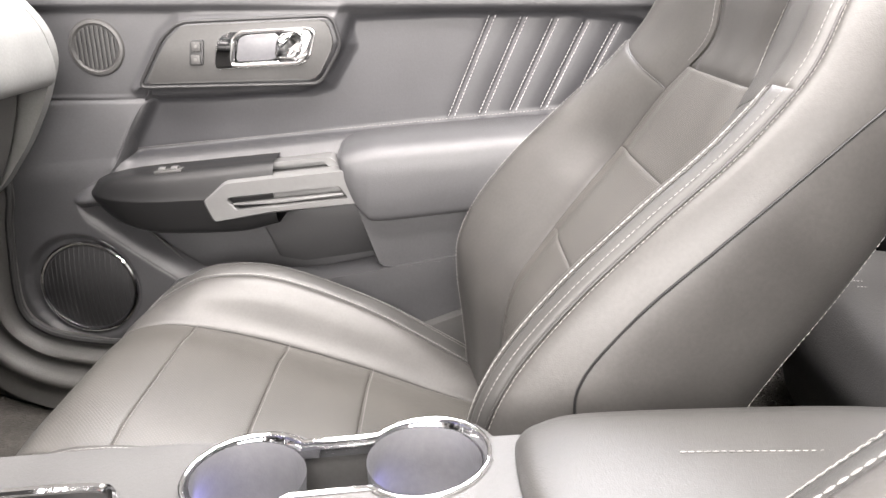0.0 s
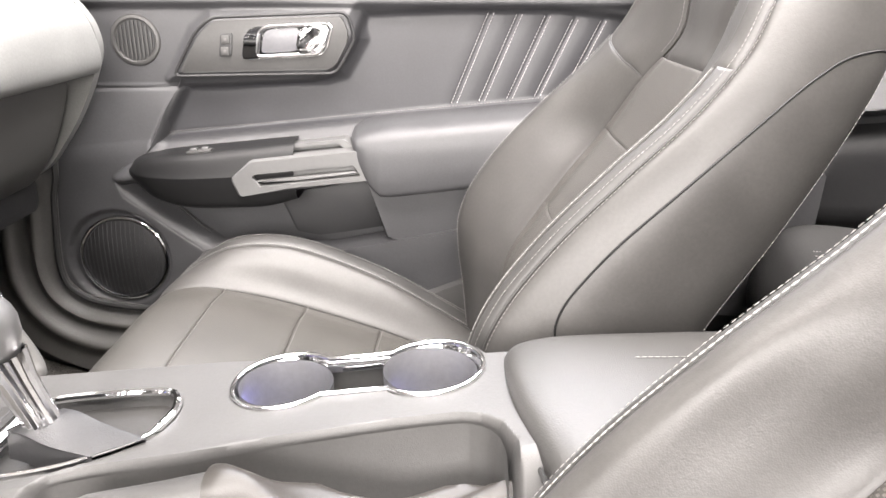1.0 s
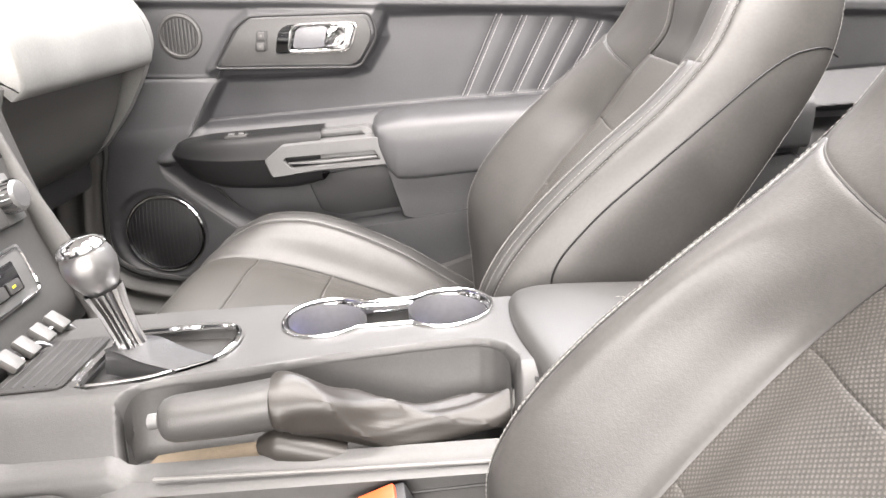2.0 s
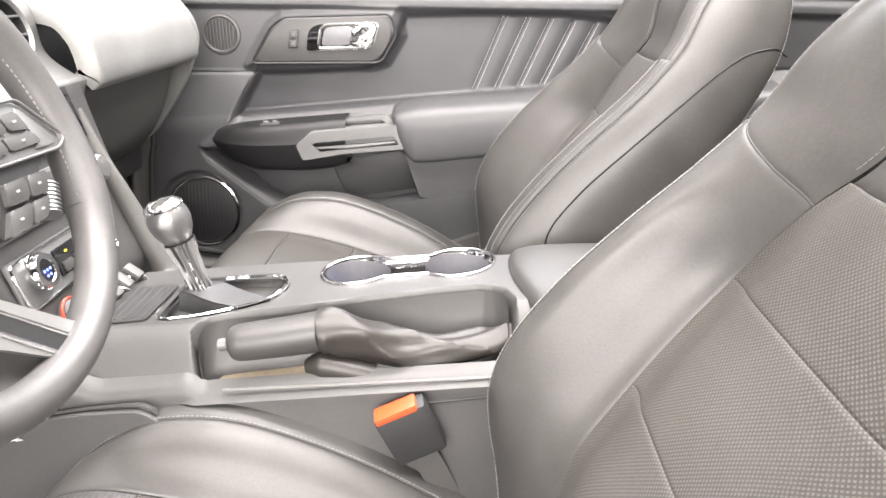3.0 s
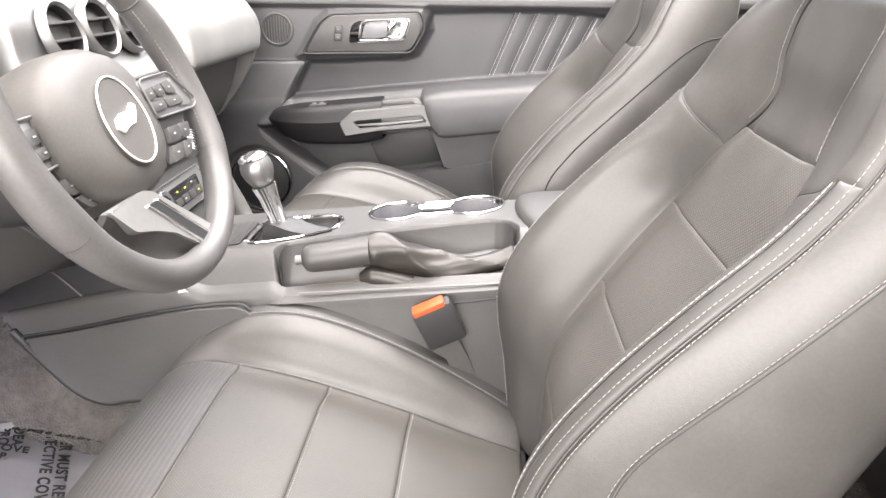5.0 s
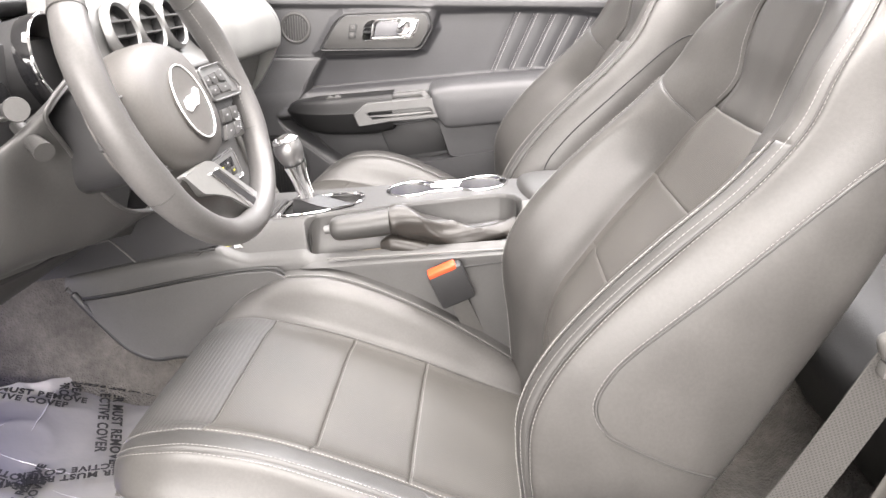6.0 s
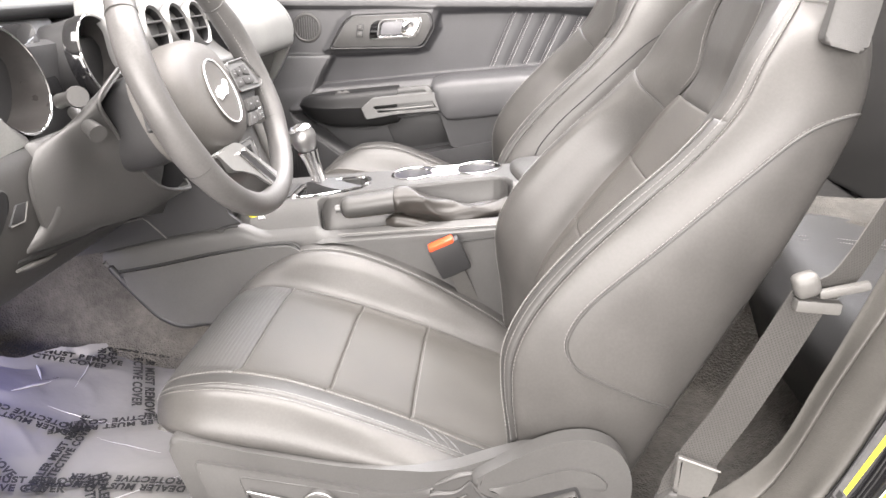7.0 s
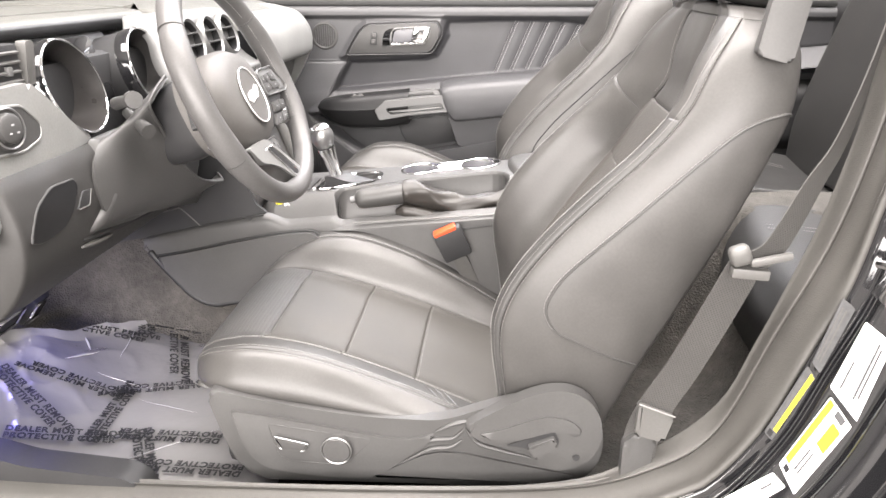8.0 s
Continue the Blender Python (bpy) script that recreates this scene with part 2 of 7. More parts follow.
def stitching(name, paths, parent, length=0.0038, gap=0.0013, r=0.00042, mat=None, lift=None):
    """Rows of short thread stitches along lines, as one mesh."""
    verts, faces = [], []
    for path in paths:
        path = even(path, (length + gap) / 2)
        for i in range(0, len(path) - 1, 2):
            a, b = path[i], path[i] + (path[i + 1] - path[i]) * (2 * length / (length + gap))
            t = (b - a) / (np.linalg.norm(b - a) + 1e-9)
            u = np.cross(t, (0.3, 0.5, 0.8))
            u /= np.linalg.norm(u)
            w = np.cross(t, u)
            k = len(verts)
            for c, rr in ((a, 0.4), (a + (b - a) * 0.3, 1), (a + (b - a) * 0.7, 1), (b, 0.4)):
                for q in range(4):
                    verts.append(c + r * rr * (math.cos(q * math.pi / 2) * u + math.sin(q * math.pi / 2) * w))
            for s in range(3):
                for q in range(4):
                    faces.append((k + s * 4 + q, k + s * 4 + (q + 1) % 4, k + s * 4 + 4 + (q + 1) % 4, k + s * 4 + 4 + q))
            faces.append((k, k + 1, k + 2, k + 3))
            faces.append((k + 12, k + 13, k + 14, k + 15))
    return raw(name, verts, faces, mat or M["thread"], parent, "", "stuff")


def grid_normals(g):
    du = np.gradient(g, axis=0)
    dv = np.gradient(g, axis=1)
    n = np.cross(du, dv)
    return n / (np.linalg.norm(n, axis=2, keepdims=True) + 1e-12)


def close_rows(g, axis, first, last):
    """The same grid with a few more rows close to its edges, where the seams roll in."""
    g = np.moveaxis(g, axis, 0)
    n = len(g)
    pos = list(range(n))
    extra = (0.12, 0.28, 0.55)
    if first:
        pos += list(extra)
    if last:
        pos += [n - 1 - e for e in extra]
    pos = np.array(sorted(pos), float)
    j = np.clip(pos.astype(int), 0, n - 2)
    f = (pos - j).reshape(-1, *([1] * (g.ndim - 1)))
    return np.moveaxis(g[j] * (1 - f) + g[j + 1] * f, 0, axis)


def patch(name, g, mat, parent=None, label="", toward=None, sink=0.005, skirt=0.012, flip=False, edges="nsew", sharp=60, kind="", roll=0.007):
    """An upholstered panel from a grid of points: its edges roll down into the seam and return inwards."""
    g = np.array(g, float)
    if edges:
        g = close_rows(close_rows(g, 0, "n" in edges, "s" in edges), 1, "w" in edges, "e" in edges)
    a, b, _ = g.shape
    nrm = grid_normals(g)
    if toward is not None:
        flip = float(nrm.mean((0, 1)) @ np.array(toward, float)) < 0
    if flip:
        nrm = -nrm
    h = g.copy()
    along = np.zeros((a, b))
    along[1:] = np.cumsum(np.linalg.norm(np.diff(g, axis=0), axis=2), axis=0)
    across = np.zeros((a, b))
    across[:, 1:] = np.cumsum(np.linalg.norm(np.diff(g, axis=1), axis=2), axis=1)
    near = np.full((a, b), 1.0)
    for key, d in (("n", along), ("s", along[-1:] - along), ("w", across), ("e", across[:, -1:] - across)):
        if key in edges:
            near = np.minimum(near, d)
    fall = np.clip(1 - near / roll, 0, 1) ** 2
    h -= nrm * (fall * sink)[:, :, None]
    verts = [tuple(p) for p in h.reshape(-1, 3)]
    faces = []
    for i in range(a - 1):
        for j in range(b - 1):
            q = (i * b + j, i * b + j + 1, (i + 1) * b + j + 1, (i + 1) * b + j)
            faces.append(q[::-1] if flip else q)
    ring = [(0, j) for j in range(b)] + [(i, b - 1) for i in range(1, a)] + [(a - 1, j) for j in range(b - 2, -1, -1)] + [(i, 0) for i in range(a - 2, 0, -1)]
    k = len(verts)
    if skirt:
        for i, j in ring:
            verts.append(tuple(h[i, j] - nrm[i, j] * skirt))
        m = len(ring)
        for q in range(m):
            r = (q + 1) % m
            f = (ring[q][0] * b + ring[q][1], k + q, k + r, ring[r][0] * b + ring[r][1])
            faces.append(f[::-1] if flip else f)
    u, v = along.mean(1)[:, None] + 0 * along, across.mean(0)[None, :] + 0 * across
    uvs = list(zip(u.reshape(-1), v.reshape(-1))) + ([(u[i, j], v[i, j]) for i, j in ring] if skirt else [])
    return raw(name, verts, faces, mat, parent, label, kind, sharp, uvs)


def block(bm, centre, size, bevel=0.004, turn=None, segments=2):
    """A box with rounded edges, added to a bmesh."""
    m = Matrix.Translation(centre) @ (turn.to_4x4() if turn is not None else Matrix.Identity(4)) @ Matrix.Diagonal((*size, 1))
    v = bmesh.ops.create_cube(bm, size=1, matrix=m)["verts"]
    if bevel:
        e = list({x for q in v for x in q.link_edges})
        bmesh.ops.bevel(bm, geom=e, offset=bevel, segments=segments, profile=0.6, affect="EDGES")
    return bm


def slab(bm, outline, depth, to_world, bevel=0.003, segments=2, taper=0.0):
    """An outline in a plane, made thick. to_world maps (u, v, w) to a place; w runs through the thickness."""
    c = np.mean(np.array(outline, float), axis=0)
    back = [bm.verts.new(to_world(u, v, 0.0)) for u, v in outline]
    front = [bm.verts.new(to_world(u + (c[0] - u) * taper, v + (c[1] - v) * taper, depth)) for u, v in outline]
    n = len(outline)
    bm.faces.new(back[::-1])
    ff = bm.faces.new(front)
    for i in range(n):
        bm.faces.new((back[i], back[(i + 1) % n], front[(i + 1) % n], front[i]))
    if bevel:
        bmesh.ops.bevel(bm, geom=list(ff.edges), offset=bevel, segments=segments, profile=0.6, affect="EDGES")
    return bm


def rounded(poly, r, n=4):
    """A polygon with its corners rounded."""
    out = []
    c = len(poly)
    for i in range(c):
        a, b, d = (np.array(poly[(i + k) % c], float) for k in (-1, 0, 1))
        u, w = a - b, d - b
        lu, lw = np.linalg.norm(u), np.linalg.norm(w)
        q = min(r, lu * 0.45, lw * 0.45)
        p0, p1 = b + u / lu * q, b + w / lw * q
        for s in range(n + 1):
            f = s / n
            out.append(tuple((1 - f) ** 2 * p0 + 2 * f * (1 - f) * b + f * f * p1))
    return out


def lathe(profile, m, n=32):
    """A turned shape: profile of (radius, height) along the z of the pose m."""
    verts, faces = [], []
    for r, h in profile:
        for a in range(n):
            q = math.tau * a / n
            verts.append(m @ Vector((r * math.cos(q), r * math.sin(q), h)))
    for i in range(len(profile) - 1):
        for a in range(n):
            b = (a + 1) % n
            faces.append((i * n + a, i * n + b, (i + 1) * n + b, (i + 1) * n + a))
    return verts, faces


def turned(name, profile, m, mat, parent=None, label="", n=32):
    v, f = lathe(profile, m, n)
    return raw(name, v, f, mat, parent, label)


def ring_path(centre, r, u, w, n=40, ru=None):
    u, w = np.array(u, float), np.array(w, float)
    return [np.array(centre) + r * math.cos(math.tau * i / n) * u + (ru or r) * math.sin(math.tau * i / n) * w for i in range(n)]


def sdf(px, pz, poly):
    """Signed distance of points to a polygon, negative inside."""
    p = np.array(poly, float)
    d = np.full(px.shape, 1e9)
    inside = np.zeros(px.shape, bool)
    for i in range(len(p)):
        a, b = p[i], p[(i + 1) % len(p)]
        e = b - a
        t = np.clip(((px - a[0]) * e[0] + (pz - a[1]) * e[1]) / (e @ e), 0, 1)
        d = np.minimum(d, np.hypot(px - a[0] - t * e[0], pz - a[1] - t * e[1]))
        cross = (a[1] > pz) != (b[1] > pz)
        with np.errstate(divide="ignore", invalid="ignore"):
            xs = a[0] + (pz - a[1]) / (b[1] - a[1] if b[1] != a[1] else 1e-9) * e[0]
        inside ^= cross & (px < xs)
    return np.where(inside, -d, d)


def soft(d, w):
    """1 inside an outline, 0 outside, with a soft edge of half-width w."""
    t = np.clip(0.5 - d / (2 * w), 0, 1)
    return t * t * (3 - 2 * t)


def framed(name, outer_p, inner_p, y, back_out, back_in, mat, parent, label="", edge=0.003, r=0.006):
    """A frame in the door's plane with a recess: outer and inner outlines with as many corners each."""
    o, i = rounded(outer_p, r), rounded(inner_p, r * 0.5)
    n = len(o)
    co, ci = np.mean(o, axis=0), np.mean(i, axis=0)
    grow = lambda p, c, d: tuple(np.array(p) + (np.array(p) - c) / (np.linalg.norm(np.array(p) - c) + 1e-9) * d)
    loops = [[(p[0], y + back_out, p[1]) for p in o], [(p[0], y + edge, p[1]) for p in o], [(*grow(p, co, -edge),) for p in o], [(*grow(p, ci, edge * 0.6),) for p in i], [(p[0], y + edge * 0.6, p[1]) for p in i], [(p[0], y + back_in, p[1]) for p in i]]
    loops[2] = [(p[0], y, p[1]) for p in loops[2]]
    loops[3] = [(p[0], y, p[1]) for p in loops[3]]
    verts = [p for l in loops for p in l]
    faces = [(k * n + a, k * n + (a + 1) % n, (k + 1) * n + (a + 1) % n, (k + 1) * n + a) for k in range(5) for a in range(n)] + [tuple(5 * n + a for a in range(n))]
    return raw(name, verts, faces, mat, parent, label, sharp=35)


# ---- the shell: floor, sill, ground and the garage that closes the place ----
def flat_box(name, lo, hi, mat, label, category, kind="structure", bevel=0.0):
    bm = bmesh.new()
    lo, hi = Vector(lo), Vector(hi)
    block(bm, (lo + hi) / 2, hi - lo, bevel)
    return tagged(part(name, bm, mat), label, category, kind=kind)


flat_box("ground", (-6, -6, -0.40), (6, 6, -0.34), M["concrete"], "grey concrete garage floor under the car", "floor")


def floor_height(x, y):
    z = 0.02 + 0.10 * np.clip((-x - 0.60) / 0.30, 0, 1) ** 1.3 + 0.55 * np.clip((-x - 0.90) / 0.35, 0, 1) ** 1.2
    z = z + 0.21 * soft(np.abs(y) - 0.125, 0.05)
    z = z + 0.10 * np.clip((x - 0.42) / 0.10, 0, 1)
    return z


gx, gy = np.meshgrid(np.linspace(-1.25, 1.3, 103), np.linspace(-0.70, 0.74, 73), indexing="ij")
carpet_grid = np.stack([gx, gy, floor_height(gx, gy) + 0.002 * np.sin(gx * 31) * np.sin(gy * 27)], 2)
tagged(patch("floor", carpet_grid, M["carpet"], toward=(0, 0, 1), edges="", skirt=0.02), "grey-brown carpet over the car floor and tunnel", "carpet", kind="structure")


# ---- seats ----
BACK = [  # ridge x, z, half width | hollow | half width of centre | rear x, z | widest
    (0.050, 0.06, 0.200, 0.034, 0.118, 0.175, 0.06, 0.225),
    (0.036, 0.20, 0.225, 0.050, 0.120, 0.195, 0.15, 0.255),
    (0.027, 0.27, 0.229, 0.062, 0.123, 0.215, 0.205, 0.262),
    (0.028, 0.325, 0.229, 0.076, 0.130, 0.238, 0.26, 0.266),
    (0.051, 0.382, 0.228, 0.088, 0.137, 0.262, 0.31, 0.267),
    (0.095, 0.443, 0.227, 0.087, 0.143, 0.290, 0.368, 0.266),
    (0.151, 0.503, 0.225, 0.080, 0.146, 0.325, 0.44, 0.264),
    (0.209, 0.560, 0.222, 0.056, 0.116, 0.362, 0.523, 0.258),
    (0.252, 0.612, 0.214, 0.045, 0.076, 0.392, 0.595, 0.248),
    (0.276, 0.660, 0.200, 0.032, 0.086, 0.404, 0.65, 0.232),
    (0.299, 0.697, 0.184, 0.020, 0.090, 0.403, 0.690, 0.214),
    (0.318, 0.722, 0.164, 0.010, 0.082, 0.386, 0.716, 0.186),
]


def back_net(crushed=False, rear=()):
    """crushed: the worn bolster that leans in towards the sitter. rear: how much of the depth is kept, row by row."""
    net = []
    for k, (rx, rz, yr, hollow, wi, bx, bz, yo) in enumerate(BACK):
        r, b = np.array((rx, rz)), np.array((bx, bz))
        if crushed:
            w = (0, 0, 0.4, 0.8, 1, 1, 1, 1, 0.8, 0.5, 0.2, 0)[k]
            r, yr, yo, hollow = r + np.array((-0.006, 0.009)) * w, yr - 0.024 * w, yo - 0.012 * w, hollow + 0.011 * w
        if rear:
            b = r + (b - r) * rear[k]
        d = (b - r) / np.linalg.norm(b - r)
        i = r + hollow * d
        lerp = lambda f: r + (b - r) * f
        row = [(0.0, i - 0.004 * d), (wi * 0.6, i - 0.003 * d), (wi, i), (wi + (yr - wi) * 0.45, r + (i - r) * 0.44), (yr - 0.018, r + 0.006 * d),
               (yr, r + 0.001 * d), (yr + 0.019, r + 0.012 * d), (yo, lerp(0.32)), (yo + 0.003, lerp(0.62)), (yo - 0.006, lerp(0.90)),
               (yo - 0.03, b), (yo * 0.5, b + 0.018 * d), (0.0, b + 0.022 * d)]
        net.append([(q[0], y, q[1]) for y, q in row])
    return np.array(net)


CUSHION = [  # x, z of centre, z of ridge, z of the low ridge beside the door, z of lower edge, share of the full width
    (-0.350, 0.176, 0.176, 0.176, 0.176, 0.80), (-0.412, 0.181, 0.181, 0.181, 0.178, 0.80), (-0.436, 0.206, 0.205, 0.207, 0.188, 0.82), (-0.412, 0.229, 0.236, 0.233, 0.188, 0.925), (-0.374, 0.237, 0.262, 0.247, 0.186, 0.985),
    (-0.330, 0.233, 0.280, 0.252, 0.178, 1.0), (-0.260, 0.219, 0.282, 0.243, 0.166, 1.0), (-0.190, 0.199, 0.264, 0.223, 0.157, 1.0), (-0.100, 0.169, 0.226, 0.191, 0.150, 1.0), (-0.020, 0.138, 0.180, 0.157, 0.145, 1.0), (0.060, 0.110, 0.130, 0.124, 0.120, 1.0),
]


def cushion_net(low):
    """low: the flat bolster on the side where one gets in."""
    net = []
    for x, zi, zr, zl, zb, share in CUSHION:
        zr = zl if low else zr
        if low:
            row = [(0.0, zi), (0.085, zi), (0.145, zi + (zr - zi) * 0.10), (0.170, zi + (zr - zi) * 0.75), (0.186, zr - 0.001), (0.226, zr + 0.001), (0.251, zr - (zr - zb) * 0.30), (0.264, zr - (zr - zb) * 0.68), (0.252, zb)]
        else:
            row = [(0.0, zi), (0.085, zi), (0.145, zi - 0.003), (0.180, zi + (zr - zi) * 0.66), (0.206, zr - 0.003), (0.238, zr + 0.001), (0.256, zr - (zr - zb) * 0.35), (0.262, zr - (zr - zb) * 0.7), (0.252, zb)]
        net.append([(x + 0.016 * (y / 0.262) ** 4, y * (1 - (1 - share) * (y / 0.262) ** 1.2), z) for y, z in row])
    return np.array(net)


def surface(net, s0, s1, u0, u1, n, m):
    """A stretch of the smooth surface over a net of control points."""
    net = np.array(net)
    us = np.linspace(u0, u1, m)
    full = np.array([catmull_at(row, us) for row in net])
    ss = np.linspace(s0, s1, n)
    return np.array([catmull_at(full[:, j], ss) for j in range(m)]).transpose(1, 0, 2)


def surface_at(net, ss, us):
    """The smooth surface at a grid of places (ss, us) of any shape."""
    net = np.array(net)
    out = np.zeros((*ss.shape, 3))
    for i in range(ss.shape[0]):
        full = np.array([catmull_at(row, us[i]) for row in net])
        for j in range(ss.shape[1]):
            out[i, j] = catmull_at(full[:, j], ss[i, j:j + 1])[0]
    return out


def sloped(net, s0, s1, u0, u1, n, m):
    """A stretch whose ends run askew: s0 and s1 are functions of u."""
    us = np.linspace(u0, u1, m)
    a = np.array([s0(abs(u)) for u in us])
    b = np.array([s1(abs(u)) for u in us])
    f = np.linspace(0, 1, n)[:, None]
    g = surface_at(net, a + (b - a) * f, np.tile(np.abs(us), (n, 1)))
    g[:, :, 1] *= np.sign(us) + (us == 0)
    return g


def catmull_at(p, s):
    p = np.array(p, float)
    j = np.clip(s.astype(int), 0, len(p) - 2)
    f = (s - j)[:, None]
    a = np.where((j > 0)[:, None], p[np.maximum(j - 1, 0)], 2 * p[j] - p[j + 1])
    e = np.where((j + 2 < len(p))[:, None], p[np.minimum(j + 2, len(p) - 1)], 2 * p[j + 1] - p[j])
    b, d = p[j], p[j + 1]
    return 0.5 * (2 * b + (d - a) * f + (2 * a - 5 * b + 4 * d - e) * f * f + (3 * b - a - 3 * d + e) * f ** 3)


def both(net, s0, s1, u, n, m):
    """A stretch that reaches over the middle from -u to u."""
    right = surface(net, s0, s1, 0, u, n, m)
    left = right[:, :0:-1].copy()
    left[:, :, 1] *= -1
    return np.concatenate([left, right], 1)


def shifted(g, off, side=1):
    g = np.array(g, float).copy()
    g[..., 1] *= side
    return g + np.array(off)


def shoulder_start(u):
    """Where the shoulder piece begins, falling from the ridge towards the centre."""
    return 7.05 + 0.72 * (min(u, 5.0) - 2) / 3


def seat(name, label, cy, dz, outer, dx=0.0):
    """A bucket seat. outer: the side of the door, -1 or 1."""
    off = np.array((dx, cy, dz))
    s = thing(name, label, "car seat", at=(0, cy, 0.02), group="front seats")
    back = back_net()
    depth = (1, 0.93, 0.90, 0.89, 0.89, 0.895, 0.92, 0.955, 0.985, 1, 1, 1) if outer > 0 else ()
    backs = {side: back_net(outer < 0 and side != outer, depth) for side in (-1, 1)}
    nets = {side: cushion_net(outer < 0 and side == outer) for side in (-1, 1)}
    # backrest
    for k, (a, b) in enumerate(((0.3, 2.15), (2.15, 4.36), (4.36, 6.02), (6.02, 7.52))):
        patch("insert_panel", shifted(both(back, a, b, 2, 20, 15), off), M["weave"], s, "perforated leather panel" if k == 0 else "", toward=(-0.8, 0, 0.6), sink=0.0014, roll=0.005, edges="nsew")
    patch("upper_panel", shifted(both(back, 7.52, 11, 2, 26, 15), off), M["leather"], s, "smooth leather panel under the headrest", toward=(-0.8, 0, 0.6), sink=0.004, roll=0.014, edges="nswe")
    for side in (-1, 1):
        back = backs[side]
        patch("bolster", shifted(sloped(back, lambda u: 0.3, shoulder_start, 2, 5, 60, 18), off, side), M["leather"], s, "", toward=(-0.8, -0.3 * side, 0.6), sink=0.0012, roll=0.006, edges="nswe")
        patch("shoulder", shifted(sloped(back, shoulder_start, lambda u: 11, 2, 6, 30, 22), off, side), M["leather"], s, "", toward=(-0.8, -0.3 * side, 0.6), sink=0.0012, roll=0.008, edges="nswe")
        patch("bolster_edge", shifted(surface(back, 0.3, 7.785, 5, 6, 70, 9), off, side), M["leather_dark"], s, "", toward=(-0.8, 0.3 * side, 0.6), sink=0.002, roll=0.005)
        patch("side_panel", shifted(surface(back, 0.0, 11, 6, 10, 80, 26), off, side), M["leather"], s, "", toward=(0, side, 0), sink=0.003)
        at_u = lambda u, s0, s1, n=90: shifted(surface(back, s0, s1, u, u, n, 2)[:, 0], off, side)
        proud = np.array((-0.0011, 0, 0.0007))
        stitching("stitching", [at_u(5.0, 0.4, 7.68) + proud], s, length=0.0052, gap=0.0008, r=0.00062)
        stitching("stitching", [at_u(5.74, 0.4, 10.9) + proud * 0.8, at_u(6.10, 0.4, 10.9) + np.array((-0.0008, side * 0.0007, 0.0004))], s)
        tube("piping", at_u(6.0, 0.4, 10.9) + np.array((0.0006, 0, -0.0004)), 0.0010, M["leather_dark"], s, sides=6)
        stitching("stitching", [at_u(9.4 if outer > 0 else 10, 0.4, 10.9) + np.array((0, side * 0.001, 0))], s)
        stitching("stitching", [at_u(2.10, 7.6, 10.8, 40) + proud], s, length=0.0048, gap=0.0006, r=0.00034)
        tube("seam", shifted(sloped(back, shoulder_start, lambda u: 11, 2, 4.95, 3, 24)[0], off, side) + np.array((0.0010, 0, -0.0008)), 0.0012, M["leather_dark"], s, sides=6)
        # seam that runs round the smooth panel on the flank
        flank = surface(back, 0.0, 10.5, 6.0, 10, 140, 60)
        if side == outer:
            curve = [(0.397, 0.603), (0.382, 0.608), (0.335, 0.594), (0.287, 0.556), (0.204, 0.476), (0.129, 0.402), (0.104, 0.364), (0.100, 0.340)]
        else:
            curve = [(0.404, 0.604), (0.388, 0.612), (0.371, 0.615), (0.343, 0.609), (0.320, 0.595), (0.298, 0.577), (0.254, 0.536), (0.210, 0.494), (0.164, 0.449), (0.141, 0.422), (0.120, 0.394), (0.110, 0.372), (0.109, 0.352)]
        curve = catmull([(x, 0, z) for x, z in curve + [(0.112, 0.318), (0.135, 0.305), (0.18, 0.284), (0.225, 0.265)]], 110)
        flat_pts = flank.reshape(-1, 3)
        seam = np.array([flat_pts[np.argmin((flat_pts[:, 0] - q[0]) ** 2 + (flat_pts[:, 2] - q[2]) ** 2)] for q in curve])
        seam = np.array([np.mean(seam[max(i - 2, 0):i + 3], axis=0) for i in range(len(seam))])
        seam[:, (0, 2)] = curve[:, (0, 2)]
        tube("piping", shifted(seam, off, side) + np.array((0, side * 0.0002, 0)), 0.0019 if side == outer else 0.0012, M["leather_dark" if side == outer else "black"], s)
        if side == outer:
            stitching("stitching", [shifted(seam, off, side) + np.array((-0.003, side * 0.0012, 0.002))], s, r=0.0003, length=0.004)
    patch("back_panel", np.concatenate([shifted(surface(backs[-1], 0, 11, 10, 12, 60, 8), off, -1), shifted(surface(backs[1], 0, 11, 12, 10, 60, 8), off, 1)[:, 1:]], 1), M["plastic_dark"], s, "hard plastic backrest shell", toward=(1, 0, -0.4))
    top = np.array([shifted(surface(backs[sd], 11, 11, u, u, 2, 2)[0, 0], off, sd) for sd, us in ((1, np.linspace(0, 12, 40)), (-1, np.linspace(12, 0, 40)[1:-1])) for u in us])
    c = top.mean(0)
    rings = [top + (c - top) * f + np.array((0, 0, h)) for f, h in ((0, -0.002), (0.06, 0.006), (0.25, 0.012), (0.6, 0.014), (0.98, 0.014))]
    n = len(top)
    raw("top_panel", np.concatenate(rings), [(i * n + a, i * n + (a + 1) % n, (i + 1) * n + (a + 1) % n, (i + 1) * n + a) for i in range(4) for a in range(n)], M["leather"], s)
    # headrest on two posts
    bm = bmesh.new()
    block(bm, (0.374, cy, 0.824 + dz), (0.112, 0.285, 0.185), 0.040, Euler((0, radians(12), 0)).to_matrix(), 5)
    head = part("headrest", bm, M["leather_dark"], s, "padded leather headrest", sharp=70)
    tube("headrest_seam", [(0.372 + 0.057 * math.cos(a) - 0.012, cy + 0.143 * math.sin(a), 0.770 + dz - 0.012 * math.cos(a)) for a in np.linspace(0, math.tau, 41)[:-1]], 0.0016, M["thread"], head, closed=True, sides=6)
